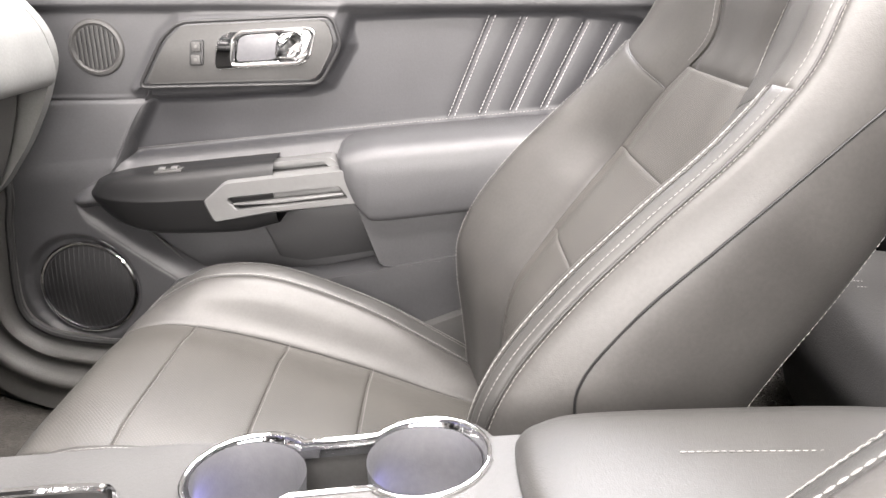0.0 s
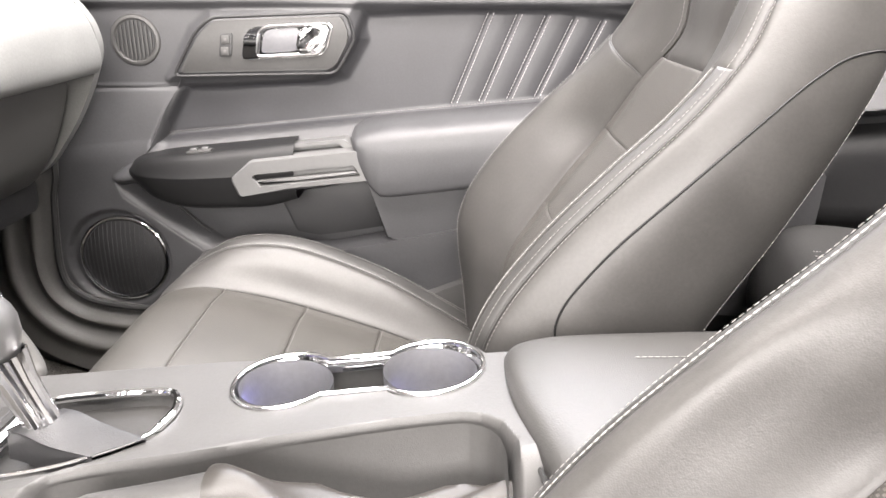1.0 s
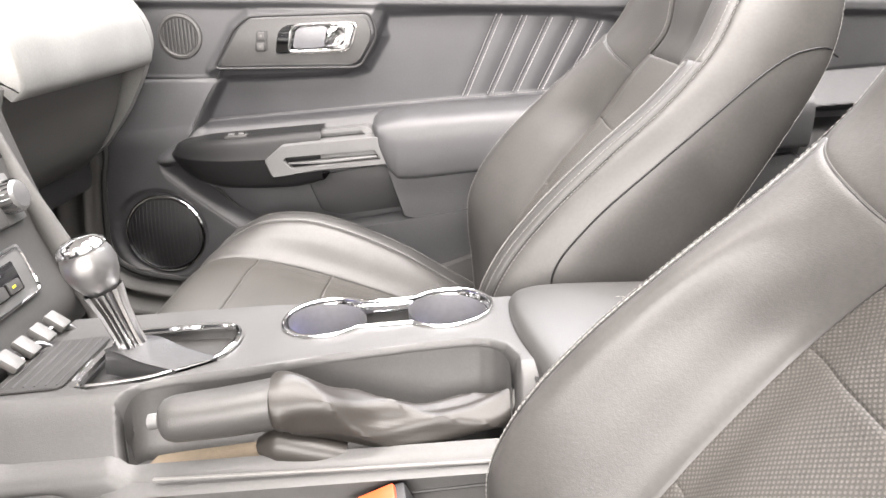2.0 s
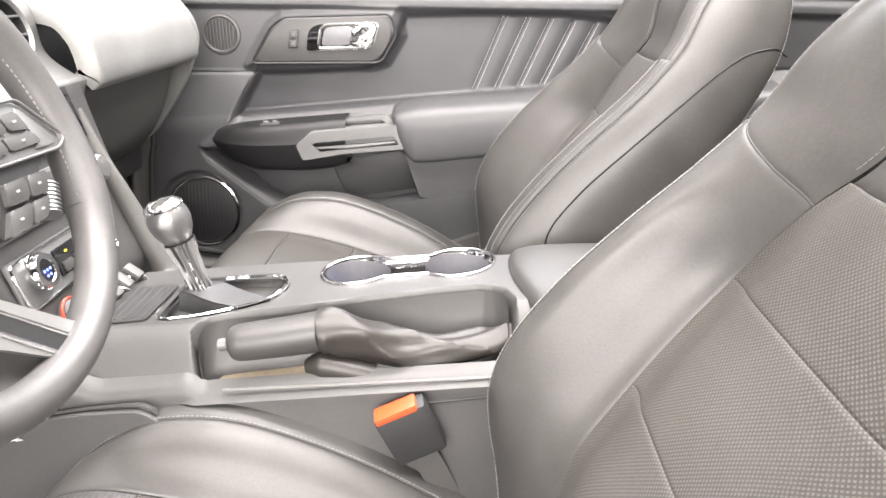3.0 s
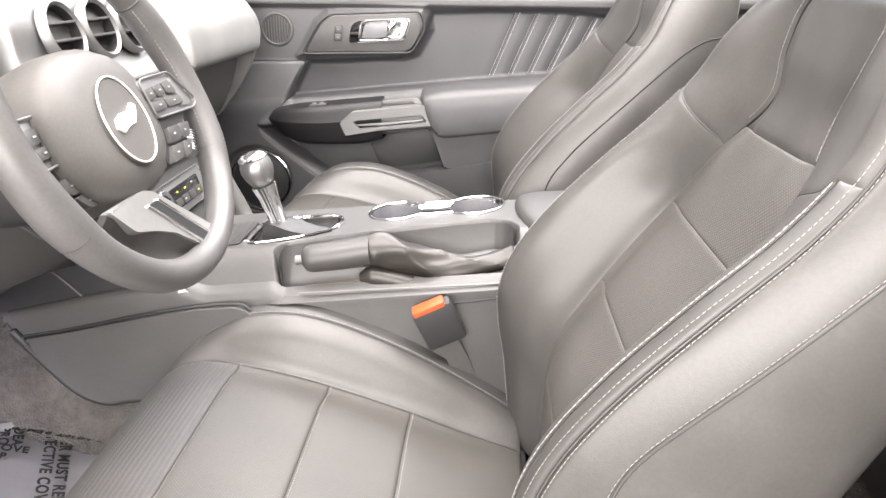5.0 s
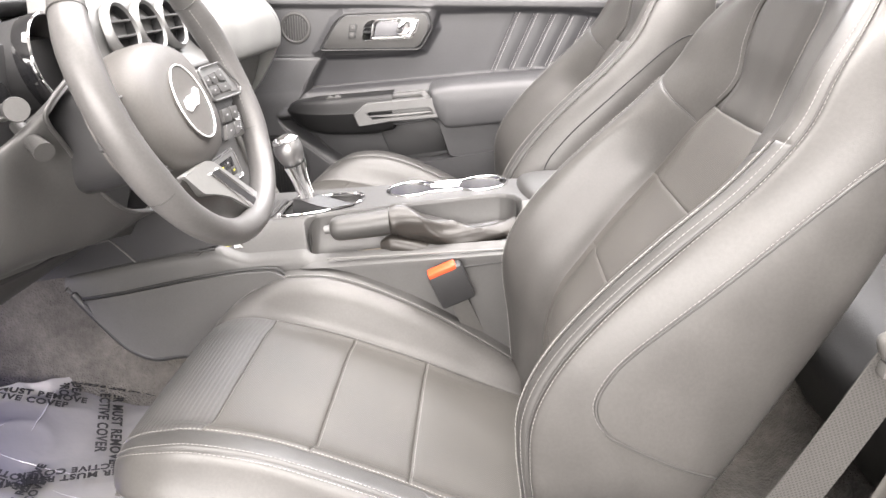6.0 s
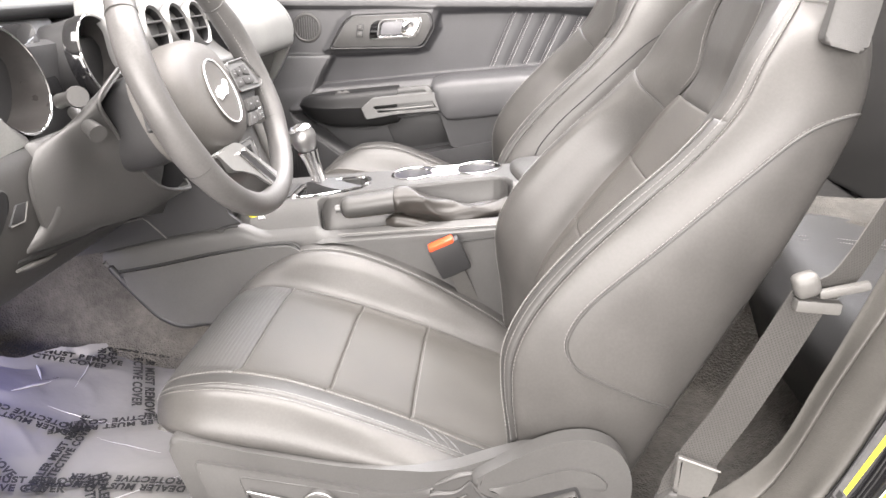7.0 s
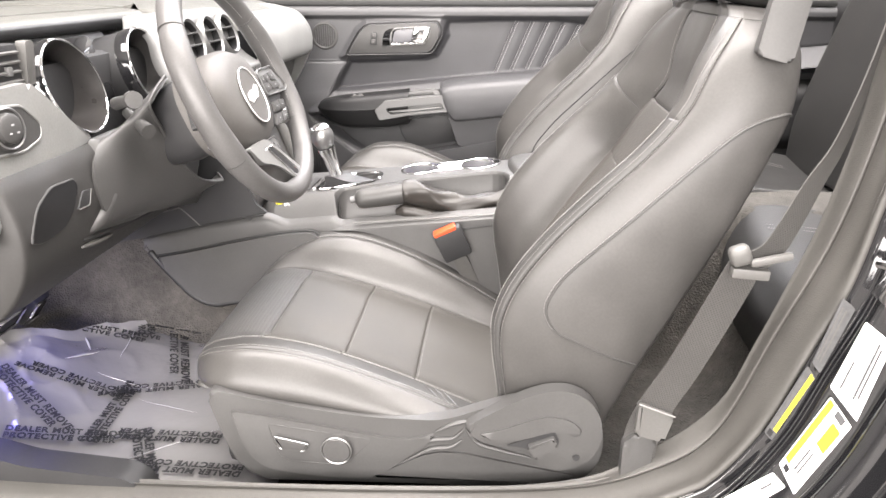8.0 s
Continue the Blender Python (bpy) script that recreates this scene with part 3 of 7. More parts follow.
    for y in (-0.06, 0.06):
        tube("headrest_post", [(0.345, cy + y, 0.715 + dz), (0.368, cy + y, 0.80 + dz)], 0.006, M["chrome"], s, sides=10)
        turned("post_collar", [(0.0, 0.014), (0.012, 0.012), (0.014, 0.004), (0.014, -0.006)], pose(0.346, cy + y, 0.732 + dz), M["plastic_dark"], s, n=16)
    # cushion: the panels reach over the low bolster's slope as far as its stitched edge
    for k, (a, b, mat) in enumerate(((0.3, 5.0, "ribbed"), (5.0, 6.78, "insert"), (6.78, 8.07, "insert"), (8.07, 10, "insert"))):
        n = 24 if k == 0 else 16
        wings = {side: surface(nets[side], a, b, 0, 4.0 if outer < 0 and side == outer else 2, n, 15) for side in (-1, 1)}
        wings[-1][:, :, 1] *= -1
        patch("seat_panel", np.concatenate([wings[-1][:, :0:-1], wings[1]], 1) + off, M["insert" if outer > 0 else mat], s, "smooth front panel" if k == 0 and outer > 0 else "ribbed leather front panel" if k == 0 else "", toward=(-0.1, 0, 1), sink=0.0022, roll=0.005, edges="sew" if k == 0 else "nsew")
    for side in (-1, 1):
        cush = nets[side]
        low = outer < 0 and side == outer
        if not low:
            patch("seat_bolster", shifted(surface(cush, 2.3, 10, 2, 4.0, 50, 14), off, side), M["leather"], s, "", toward=(0, -0.3 * side, 1), sink=0.003)
        patch("bolster_edge", shifted(surface(cush, 2.0, 10, 4.0, 5.0, 60, 9), off, side), M["leather_dark"], s, "", toward=(0, 0.1 * side, 1), sink=0.002, roll=0.005)
        patch("seat_flank", shifted(surface(cush, 0.3, 10, 5.0, 8, 60, 20), off, side), M["leather"], s, "", toward=(0, side, 0), sink=0.002, edges="nw")
        patch("seat_front", shifted(surface(cush, 0.3, 2.3, 2, 5.0, 24, 14), off, side), M["leather"], s, "", toward=(-1, 0, 0.3), sink=0.003, edges="ns")
        rows = [shifted(surface(cush, 2.1, 9.8, u, u, 80, 2)[:, 0], off, side) + np.array((0, 0, 0.0008)) for u in (4.02, 4.84, 5.16)]
        stitching("stitching", rows, s)
        # folds where the edge strip has been sat on
        if low:
            for f in (8.25, 8.45, 8.62):
                fold = surface(cush, f, f + 0.25, 4.15, 4.75, 8, 2)
                tube("crease", shifted(np.array([fold[i, 0] + (fold[i, 1] - fold[i, 0]) * i / 7 for i in range(8)]), off, side) + np.array((0, 0, 0.0002)), 0.0016 * np.sin(np.linspace(0.2, math.pi - 0.2, 8)), M["leather_dark"], s, sides=6)
    cross = [shifted(surface(nets[side], a, a + 0.001, 0, 3.9 if outer < 0 and side == outer else 2, 2, 20)[0], off, side) + np.array((o, 0, 0.0002)) for side in (-1, 1) for a in (5.0, 6.78, 8.07) for o in (0.0035,)]
    stitching("stitching", cross, s, length=0.0034, gap=0.0010, r=0.00036)
    bm = bmesh.new()
    block(bm, (-0.265, cy, 0.115 + dz), (0.235, 0.470, 0.13), 0.02)
    block(bm, (-0.05, cy, 0.075 + dz), (0.24, 0.46, 0.05), 0.01)
    part("seat_pan", bm, M["plastic_dark"], s)
    for y in (-0.17, 0.17):
        bm = bmesh.new()
        block(bm, (-0.10, cy + y, 0.035 + dz * 0.5), (0.56, 0.045, 0.045), 0.006)
        part("seat_rail", bm, M["satin"], s, "steel seat rail")
    # plastic shield on the side of the door
    yo = cy + outer * 0.262
    at_shield = lambda w0: (lambda u, v, w: (u, yo + outer * (w0 + w), v + dz))
    smooth2 = lambda pts, n: [tuple(q) for q in catmull([(a, b, 0) for a, b in pts], n)[:, :2]]
    outline = rounded([(-0.388, 0.208), (-0.376, 0.160), (-0.362, 0.115), (-0.335, 0.055), (0.15, 0.066), (0.187, 0.11), (0.190, 0.165), (0.165, 0.215), (0.10, 0.222), (0.02, 0.195), (-0.04, 0.170), (-0.16, 0.172), (-0.28, 0.188)], 0.03)
    bm = bmesh.new()
    slab(bm, outline, 0.022, at_shield(-0.012), 0.008, 3)
    shield = part("side_shield", bm, M["plastic"], s, "moulded plastic seat base shield")
    field_low = [(-0.352, 0.174), (-0.337, 0.121), (-0.322, 0.093), (-0.301, 0.079), (-0.267, 0.073), (-0.207, 0.068), (-0.152, 0.069)]
    field_up = [(-0.118, 0.087), (-0.089, 0.111), (-0.062, 0.134), (-0.050, 0.151), (-0.080, 0.141), (-0.117, 0.139), (-0.165, 0.147), (-0.293, 0.168)]
    bm = bmesh.new()
    slab(bm, rounded(field_low + field_up, 0.008), 0.006, at_shield(0.009), 0.004, 3)
    part("shield_field", bm, M["plastic"], shield, sharp=50)
    bm = bmesh.new()
    slab(bm, rounded([(-0.145, 0.072), (-0.108, 0.092), (-0.069, 0.113), (-0.041, 0.120), (-0.007, 0.119), (0.04, 0.110), (0.111, 0.097), (0.150, 0.091), (0.145, 0.070)], 0.006), 0.005, at_shield(0.009), 0.0035, 3)
    part("shield_field", bm, M["plastic"], shield, sharp=50)
    for pts in ([(-0.148, 0.068), (-0.118, 0.089), (-0.089, 0.113), (-0.060, 0.137), (-0.026, 0.143), (-0.008, 0.160)], [(-0.050, 0.153), (-0.022, 0.168), (0.006, 0.174)], [(-0.008, 0.160), (0.011, 0.137), (0.045, 0.126), (0.087, 0.116)], [(-0.108, 0.092), (-0.060, 0.122), (-0.030, 0.128), (-0.012, 0.140)]):
        line = smooth2(pts, 30)
        tube("ridge", [at_shield(0.011)(u, v, 0) for u, v in line], 0.0040 * np.sin(np.linspace(0.35, math.pi - 0.35, 30)), M["plastic"], shield)
    bm = bmesh.new()
    slab(bm, rounded([(-0.012, 0.172), (0.024, 0.197), (0.069, 0.224), (0.104, 0.238), (0.135, 0.240), (0.162, 0.228), (0.180, 0.201), (0.185, 0.164), (0.171, 0.131), (0.142, 0.113), (0.114, 0.111), (0.095, 0.124), (0.085, 0.143), (0.074, 0.160), (0.044, 0.152), (0.016, 0.153)], 0.016, 5), 0.024, at_shield(0.008), 0.010, 4)
    cover = part("recliner_cover", bm, M["plastic"], s, "rounded plastic recliner cover", sharp=60)
    bm = bmesh.new()
    slab(bm, rounded([(0.010, 0.166), (0.047, 0.176), (0.078, 0.190), (0.109, 0.200), (0.137, 0.196), (0.156, 0.180), (0.150, 0.168), (0.120, 0.178), (0.078, 0.163), (0.030, 0.158)], 0.010, 4), 0.0035, at_shield(0.0315), 0.003, 3)
    part("cover_step", bm, M["plastic"], cover, sharp=60)
    # Flat dark patch: the cut-out's shade round the lever is in its colour.
    bm = bmesh.new()
    slab(bm, rounded([(0.050, 0.150), (0.118, 0.176), (0.126, 0.158), (0.093, 0.129), (0.083, 0.146)], 0.006), 0.0012, at_shield(0.0318), 0.0)
    part("lever_shade", bm, M["plastic_dark"], cover)
    bm = bmesh.new()
    slab(bm, rounded([(0.080, 0.154), (0.117, 0.170), (0.123, 0.158), (0.093, 0.134)], 0.004), 0.010, at_shield(0.0325), 0.004, 3)
    part("recliner_lever", bm, M["plastic"], cover)
    turned("screw_cap", [(0.0, 0.002), (0.005, 0.002), (0.005, -0.004)], pose(*at_shield(0.032)(0.149, 0.135, 0), -90 * outer, 0, 0), M["plastic_dark"], cover, n=14)
    if outer < 0:
        swp = [(-0.298, 0.158), (-0.141, 0.138), (-0.171, 0.101), (-0.184, 0.089), (-0.265, 0.092), (-0.284, 0.101)]
        inner = [(a + (-0.225 - a) * 0.05, b + (0.122 - b) * 0.10) for a, b in swp]
        yf = yo - 0.0155
        panel = framed("switch_panel", [(a, b + dz) for a, b in swp], [(a, b + dz) for a, b in inner], yf, 0.003, 0.006, M["plastic"], shield, "recessed seat switch panel", edge=0.002, r=0.008)
        place3 = at_shield(0.0095)
        bm = bmesh.new()
        slab(bm, rounded([(-0.286, 0.138), (-0.236, 0.127), (-0.244, 0.116), (-0.278, 0.119)], 0.004), 0.014, place3, 0.004, 3)
        part("seat_switch", bm, M["plastic"], shield, "flat seat adjuster switch")
        tube("switch_ring", [place3(u, v, 0.011) for u, v in rounded([(-0.287, 0.139), (-0.235, 0.128), (-0.243, 0.115), (-0.279, 0.118)], 0.004)], 0.0009, M["satin"], shield, sides=6, closed=True)
        turned("lumbar_knob", [(0.0, 0.016), (0.019, 0.016), (0.0215, 0.013), (0.0215, 0.0)], pose(*place3(-0.194, 0.121, 0), 90, 0, 0), M["plastic"], shield, "round lumbar support knob", n=30)
        tube("knob_ring", ring_path(place3(-0.194, 0.121, 0.014), 0.0218, (1, 0, 0), (0, 0, 1), 36), 0.0009, M["satin"], shield, sides=6, closed=True)
    # belt guide strap at the shoulder
    bm = bmesh.new()
    sy = cy + outer * 0.232
    slab(bm, rounded([(0.335, 0.680), (0.377, 0.669), (0.410, 0.79), (0.366, 0.80)], 0.008), 0.016, lambda u, v, w: (u, sy + outer * (w - 0.30 * (v - 0.67)), v + dz), 0.005, 3)
    part("belt_guide", bm, M["plastic"], s, "grey belt guide strap at the shoulder")
    return s


seat("driver_seat", "black leather bucket seat with grey stitching and perforated centre", -0.365, 0.0, -1)
seat("passenger_seat", "black leather bucket seat beside the console, grey double stitching", 0.365, 0.028, 1, -0.007)


# ---- passenger door ----
def door_line(x):
    """Height of the stitched line under the padded panel."""
    return 0.499 + 0.095 * (x - 0.013)


BEZEL = [(-0.442, 0.548), (-0.396, 0.624), (-0.368, 0.647), (-0.146, 0.657), (-0.134, 0.611), (-0.166, 0.557), (-0.194, 0.549)]
SWEEP = [(-0.405, 0.56), (-0.445, 0.50), (-0.480, 0.43), (-0.520, 0.405), (-0.540, 0.385), (-0.528, 0.362), (-0.468, 0.315), (-0.388, 0.256), (-0.33, 0.215)]


DOOR_PAD = [(-0.422, 0.534), (-0.473, 0.449), (0.013, 0.500), (0.6, door_line(0.6)), (0.6, 0.60), (0.32, 0.628), (0.27, 0.647), (0.18, 0.656), (0.0, 0.655), (-0.128, 0.650), (-0.140, 0.620), (-0.157, 0.588), (-0.181, 0.560), (-0.215, 0.546), (-0.337, 0.537)]
RIBS = [(0.011 + 0.0455 * k, door_line(0.011 + 0.0455 * k) + 0.004, 0.071 + 0.0450 * k, 0.652 - 0.0025 * k) for k in range(5)]


def door_depth(x, z):
    """How far the door skin stands in from the outermost plane of the trim."""
    d = np.full(x.shape, 0.022)
    line = door_line(x)
    d = d - 0.016 * soft(sdf(x, z, DOOR_PAD), 0.008)
    d = d + 0.020 * soft(sdf(x, z, BEZEL), 0.014)
    ledge = np.clip((line - z) / 0.055, 0, 1) * (z < line)
    front = soft(sdf(x, z, [(-1.0, 0.9), (-0.405, 0.9)] + SWEEP + [(-0.33, -0.1), (-1.0, -0.1)]), 0.014) * np.clip((0.540 - z) / 0.13, 0, 1) ** 0.7
    d = d + 0.042 * ledge * (1 - front)
    under = soft(z - (0.40 + 0.10 * (x + 0.3)), 0.012) * (1 - front)
    d = d - 0.058 * under
    d = d + 0.024 * front
    d = d - 0.010 * soft(sdf(x, z, [(-0.56 + 0.085 * math.cos(a), 0.245 + 0.085 * math.sin(a)) for a in np.linspace(0, math.tau, 25)[:-1]]), 0.006)
    d = d + 0.012 * soft(-(z - 0.660), 0.006)
    d = d - 0.05 * np.clip((z - 0.675) / 0.05, 0, 1) ** 1.5
    for bx, bz_, tx, tz in RIBS:
        ex, ez = tx - bx, tz - bz_
        f = np.clip(((x - bx) * ex + (z - bz_) * ez) / (ex * ex + ez * ez), 0, 1)
        away = np.hypot(x - bx - f * ex, z - bz_ - f * ez)
        d = d - 0.0020 * np.exp(-(away / 0.0045) ** 2) + 0.0005 * np.exp(-((away - 0.021) / 0.011) ** 2)
    d = d - 0.0024 * np.exp(-((z - line) / 0.004) ** 2) * np.clip((x + 0.47) / 0.02, 0, 1)
    d = d - 0.003 * np.exp(-((z - 0.533 - 0.02 * (x + 0.49)) / 0.0025) ** 2) * (x < -0.42)
    return d


door = thing("passenger_door", "charcoal moulded passenger door with padded panel and silver pull", "car door", at=(0, 0.72, 0.3))
dx, dzz = np.meshgrid(np.linspace(-0.72, 0.95, 720), np.linspace(0.02, 0.72, 281), indexing="ij")
skin = np.stack([dx, 0.715 - door_depth(dx, dzz), dzz], 2)
door_skin = patch("door_skin", skin, M["door_skin"], door, toward=(0, -1, 0), edges="", skirt=0.03, sharp=50)
door_skin.data.materials.append(M["pad_vinyl"])
mid = np.array([p.center + Vector((0, 0.72, 0.3)) for p in door_skin.data.polygons])
door_skin.data.polygons.foreach_set("material_index", ((sdf(mid[:, 0], mid[:, 2], DOOR_PAD) < 0.002)).astype(np.int32))
# Thin dark slab: shade of the deep pocket is put into its colour.
bm = bmesh.new()
slab(bm, rounded([(-0.285, 0.352), (-0.139, 0.378), (-0.108, 0.345), (-0.096, 0.298), (-0.150, 0.289), (-0.218, 0.279), (-0.258, 0.286)], 0.006), 0.004, lambda u, v, w: (u, 0.7075 - w - 0.0, v), 0.001)
part("pocket_shade", bm, M["plastic_dark"], door, "dark patch for the shade inside the door pocket")
bm = bmesh.new()
slab(bm, [(-0.128, 0.392), (-0.116, 0.392), (-0.088, 0.300), (-0.098, 0.296)], 0.060, lambda u, v, w: (u, 0.704 - w, v), 0.001)
part("pocket_cheek", bm, M["black"], door)


def on_door(x, z, out=0.0):
    d = door_depth(np.array([x]), np.array([z]))[0]
    return np.array((x, 0.715 - d - out, z))


# stitched ribs in the padded panel, and the line under it
line_pts = [on_door(x, door_line(x) + 0.005, 0.0012) for x in np.linspace(-0.465, 0.55, 160)]
stitching("stitching", [line_pts], door, length=0.004)
for bx, zb, tx, zt in RIBS:
    lines = []
    for o in (-0.0046, 0.0046):
        lines.append([on_door(bx + (tx - bx) * f + o, zb + (zt - zb) * f, 0.0006) for f in np.linspace(0.03, 0.98, 30)])
    stitching("stitching", lines, door, length=0.0042, r=0.0007, mat=M["thread_light"])

# handle bezel
face = 0.715 - 0.046
BX = lambda u: 0.98 * u + 0.002
BZ = lambda v: 0.7 + (v - 0.7) * 0.98
bz = lambda u, v, w: (BX(u), face + 0.004 - w, BZ(v))
bm = bmesh.new()
slab(bm, rounded([(-0.432, 0.556), (-0.393, 0.617), (-0.369, 0.637), (-0.166, 0.645), (-0.156, 0.612), (-0.183, 0.563)], 0.010), 0.006, bz, 0.002)
bezel = part("handle_bezel", bm, M["plastic"], door, "grey handle surround")
tube("bezel_bead", [bz(u, v, 0.006) for u, v in rounded([(-0.441, 0.551), (-0.399, 0.621), (-0.372, 0.642), (-0.158, 0.651), (-0.146, 0.611), (-0.178, 0.557)], 0.014, 6)], 0.0028, M["plastic_dark"], bezel, closed=True)
cup_out = rounded([(-0.328, 0.577), (-0.322, 0.615), (-0.308, 0.628), (-0.190, 0.636), (-0.181, 0.630), (-0.192, 0.592), (-0.205, 0.584)], 0.008)
bm = bmesh.new()
slab(bm, cup_out, 0.004, lambda u, v, w: (BX(u), face - 0.001 - w, BZ(v)), 0.0015)
cup = part("handle_cup", bm, M["chrome"], door, "polished chrome handle cup")
bm = bmesh.new()
slab(bm, rounded([(-0.296, 0.588), (-0.290, 0.618), (-0.282, 0.624), (-0.240, 0.627), (-0.232, 0.622), (-0.238, 0.592)], 0.006), 0.003, lambda u, v, w: (BX(u), face - 0.004 - w, BZ(v)), 0.001)
part("handle_recess", bm, M["cup"], cup)
tube("handle_rim", [(BX(u), face - 0.006, BZ(v)) for u, v in rounded([(-0.304, 0.582), (-0.297, 0.620), (-0.286, 0.629), (-0.192, 0.634), (-0.186, 0.628), (-0.196, 0.594), (-0.208, 0.587)], 0.008)], 0.0028, M["chrome"], cup, closed=True)
bm = bmesh.new()
slab(bm, rounded([(-0.240, 0.592), (-0.232, 0.626), (-0.197, 0.630), (-0.203, 0.596)], 0.008), 0.012, lambda u, v, w: (BX(u), face - 0.004 - w, BZ(v)), 0.005, 3)
part("door_handle", bm, M["chrome"], cup, "chrome release lever")
bm = bmesh.new()
slab(bm, rounded([(-0.364, 0.582), (-0.359, 0.617), (-0.340, 0.619), (-0.344, 0.583)], 0.004), 0.003, lambda u, v, w: (BX(u), face - 0.002 - w, BZ(v)), 0.001)
lock = part("lock_switch", bm, M["plastic_dark"], door, "two-button lock switch")
for v in (0.591, 0.609):
    bm = bmesh.new()
    block(bm, (BX(-0.352 + (v - 0.6) * 0.12), face - 0.006, BZ(v)), (0.013, 0.004, 0.013), 0.0015)
    b = part("lock_button", bm, M["plastic"], lock)
    bm = bmesh.new()
    block(bm, (BX(-0.352 + (v - 0.6) * 0.12), face - 0.0083, BZ(v)), (0.004, 0.0006, 0.004), 0.0)
    part("icon", bm, M["plastic_light"], b)

# tweeter
tw = on_door(-0.493, 0.607)
turned("tweeter_ring", [(0.030, 0.001), (0.034, 0.004), (0.038, 0.003), (0.040, 0.0)], pose(*tw, 90, 0, 0), M["plastic"], door, n=40)
turned("tweeter_mesh", [(0.0, 0.001), (0.031, 0.001), (0.031, -0.006)], pose(*(tw + np.array((0, -0.001, 0))), 90, 0, 0), M["plastic_dark"], door, "dark tweeter grille", n=32)
for k in range(9):
    u = -0.026 + 0.0065 * k
    h = math.sqrt(0.030 ** 2 - u * u)
    bm = bmesh.new()
    block(bm, tw + np.array((u, -0.003, 0)), (0.0022, 0.004, 2 * h), 0.0)
    part("grille_slat", bm, M["plastic"], door)

# woofer
sp = on_door(-0.553, 0.245)
tilt = pose(*sp, 90, 0, 0)
turned("speaker_mesh", [(0.0, 0.012), (0.045, 0.009), (0.068, 0.003), (0.071, -0.006)], tilt, M["plastic_dark"], door, "black domed speaker grille", n=40)
tube("speaker_ring", ring_path(sp + np.array((0, -0.004, 0)), 0.0735, (1, 0, 0), (0, 0, 1), 60), 0.0032, M["chrome"], door, "chrome speaker ring", closed=True)
for k in range(17):
    u = -0.062 + 0.00775 * k
    h = math.sqrt(0.068 ** 2 - u * u)
    pts = [sp + np.array((u, -0.013 + 9.0 * (u * u + w * w) * 0.25, w)) for w in np.linspace(-h, h, 9)]
    tube("grille_slat", pts, 0.0012, M["plastic_dark"], door, sides=6)

# raised rim that sweeps round the speaker pod
sweep3 = catmull([(a, 0, b) for a, b in SWEEP], 60)
tang = np.gradient(sweep3, axis=0)
tang /= np.linalg.norm(tang, axis=1)[:, None]
inward = np.stack([-tang[:, 2], 0 * tang[:, 0], tang[:, 0]], 1)
wide = np.interp(np.linspace(0, 1, 60), (0, 0.3, 0.55, 0.8, 1), (0.010, 0.014, 0.020, 0.026, 0.026))
band_g = []
for q, n_in, w in zip(sweep3, inward, wide):
    y_f = on_door(q[0] - n_in[0] * 0.014, q[2] - n_in[2] * 0.014)[1] - 0.001
    band_g.append([(q[0] + n_in[0] * (w * f - 0.008), y_f + 0.030 * f ** 1.6, q[2] + n_in[2] * (w * f - 0.008)) for f in np.linspace(0, 1, 8)])
patch("sweep_rim", band_g, M["door_skin"], door, toward=(0, -1, 0), edges="", skirt=0.004)
tube("panel_gap", [on_door(x, z, 0.003) + np.array((0, -0.012, 0)) for x, z in ((-0.455, 0.332), (-0.42, 0.298), (-0.385, 0.262), (-0.35, 0.225))], 0.0022, M["rubber"], door, sides=6)

# armrest: dark end, silver pull, elbow pad
end_net = []
for x, zt, zc, zb, out in ((-0.524, 0.402, 0.398, 0.394, 0.020), (-0.515, 0.415, 0.400, 0.383, 0.045), (-0.495, 0.425, 0.400, 0.368, 0.065), (-0.465, 0.431, 0.399, 0.355, 0.078), (-0.42, 0.437, 0.399, 0.346, 0.084), (-0.36, 0.443, 0.402, 0.346, 0.086), (-0.29, 0.450, 0.407, 0.350, 0.086), (-0.24, 0.455, 0.412, 0.362, 0.084)):
    y1 = 0.700 - out
    end_net.append([(x, 0.705, zt + 0.004), (x, 0.70 - out * 0.5, zt + 0.002), (x, y1 + 0.012, zt - 0.004), (x, y1, zc + 0.006), (x, y1 - 0.001, zc - 0.002), (x, y1 + 0.006, (zc + zb) / 2), (x, y1 + 0.018, zb + 0.004), (x, 0.70 - out * 0.5, zb), (x, 0.705, zb)])
g = surface(end_net, 0, 7, 0, 8, 50, 44)
patch("armrest_end", g, M["black"], door, "black window switch end of the armrest", toward=(0, -1, 0), edges="", skirt=0.0)
pull = framed("pull_handle", [(-0.338, 0.404), (-0.306, 0.432), (-0.135, 0.450), (-0.116, 0.403), (-0.252, 0.386), (-0.326, 0.374)], [(-0.303, 0.406), (-0.298, 0.411), (-0.146, 0.427), (-0.134, 0.410), (-0.240, 0.398), (-0.290, 0.392)], 0.604, 0.05, 0.016, M["pull"], door, "satin grey pull handle with a long slot")
bm = bmesh.new()
slab(bm, rounded([(-0.300, 0.396), (-0.238, 0.401), (-0.138, 0.412), (-0.142, 0.417), (-0.296, 0.401)], 0.002), 0.010, lambda u, v, w: (u, 0.619 - w, v), 0.002)
part("slot_lip", bm, M["pull"], pull)
framed("pull_pocket", [(-0.296, 0.427), (-0.282, 0.448), (-0.160, 0.462), (-0.140, 0.447)], [(-0.276, 0.431), (-0.270, 0.443), (-0.172, 0.454), (-0.160, 0.443)], 0.638, 0.03, 0.020, M["pull"], door, "grey pocket behind the pull handle", r=0.004)
bm = bmesh.new()
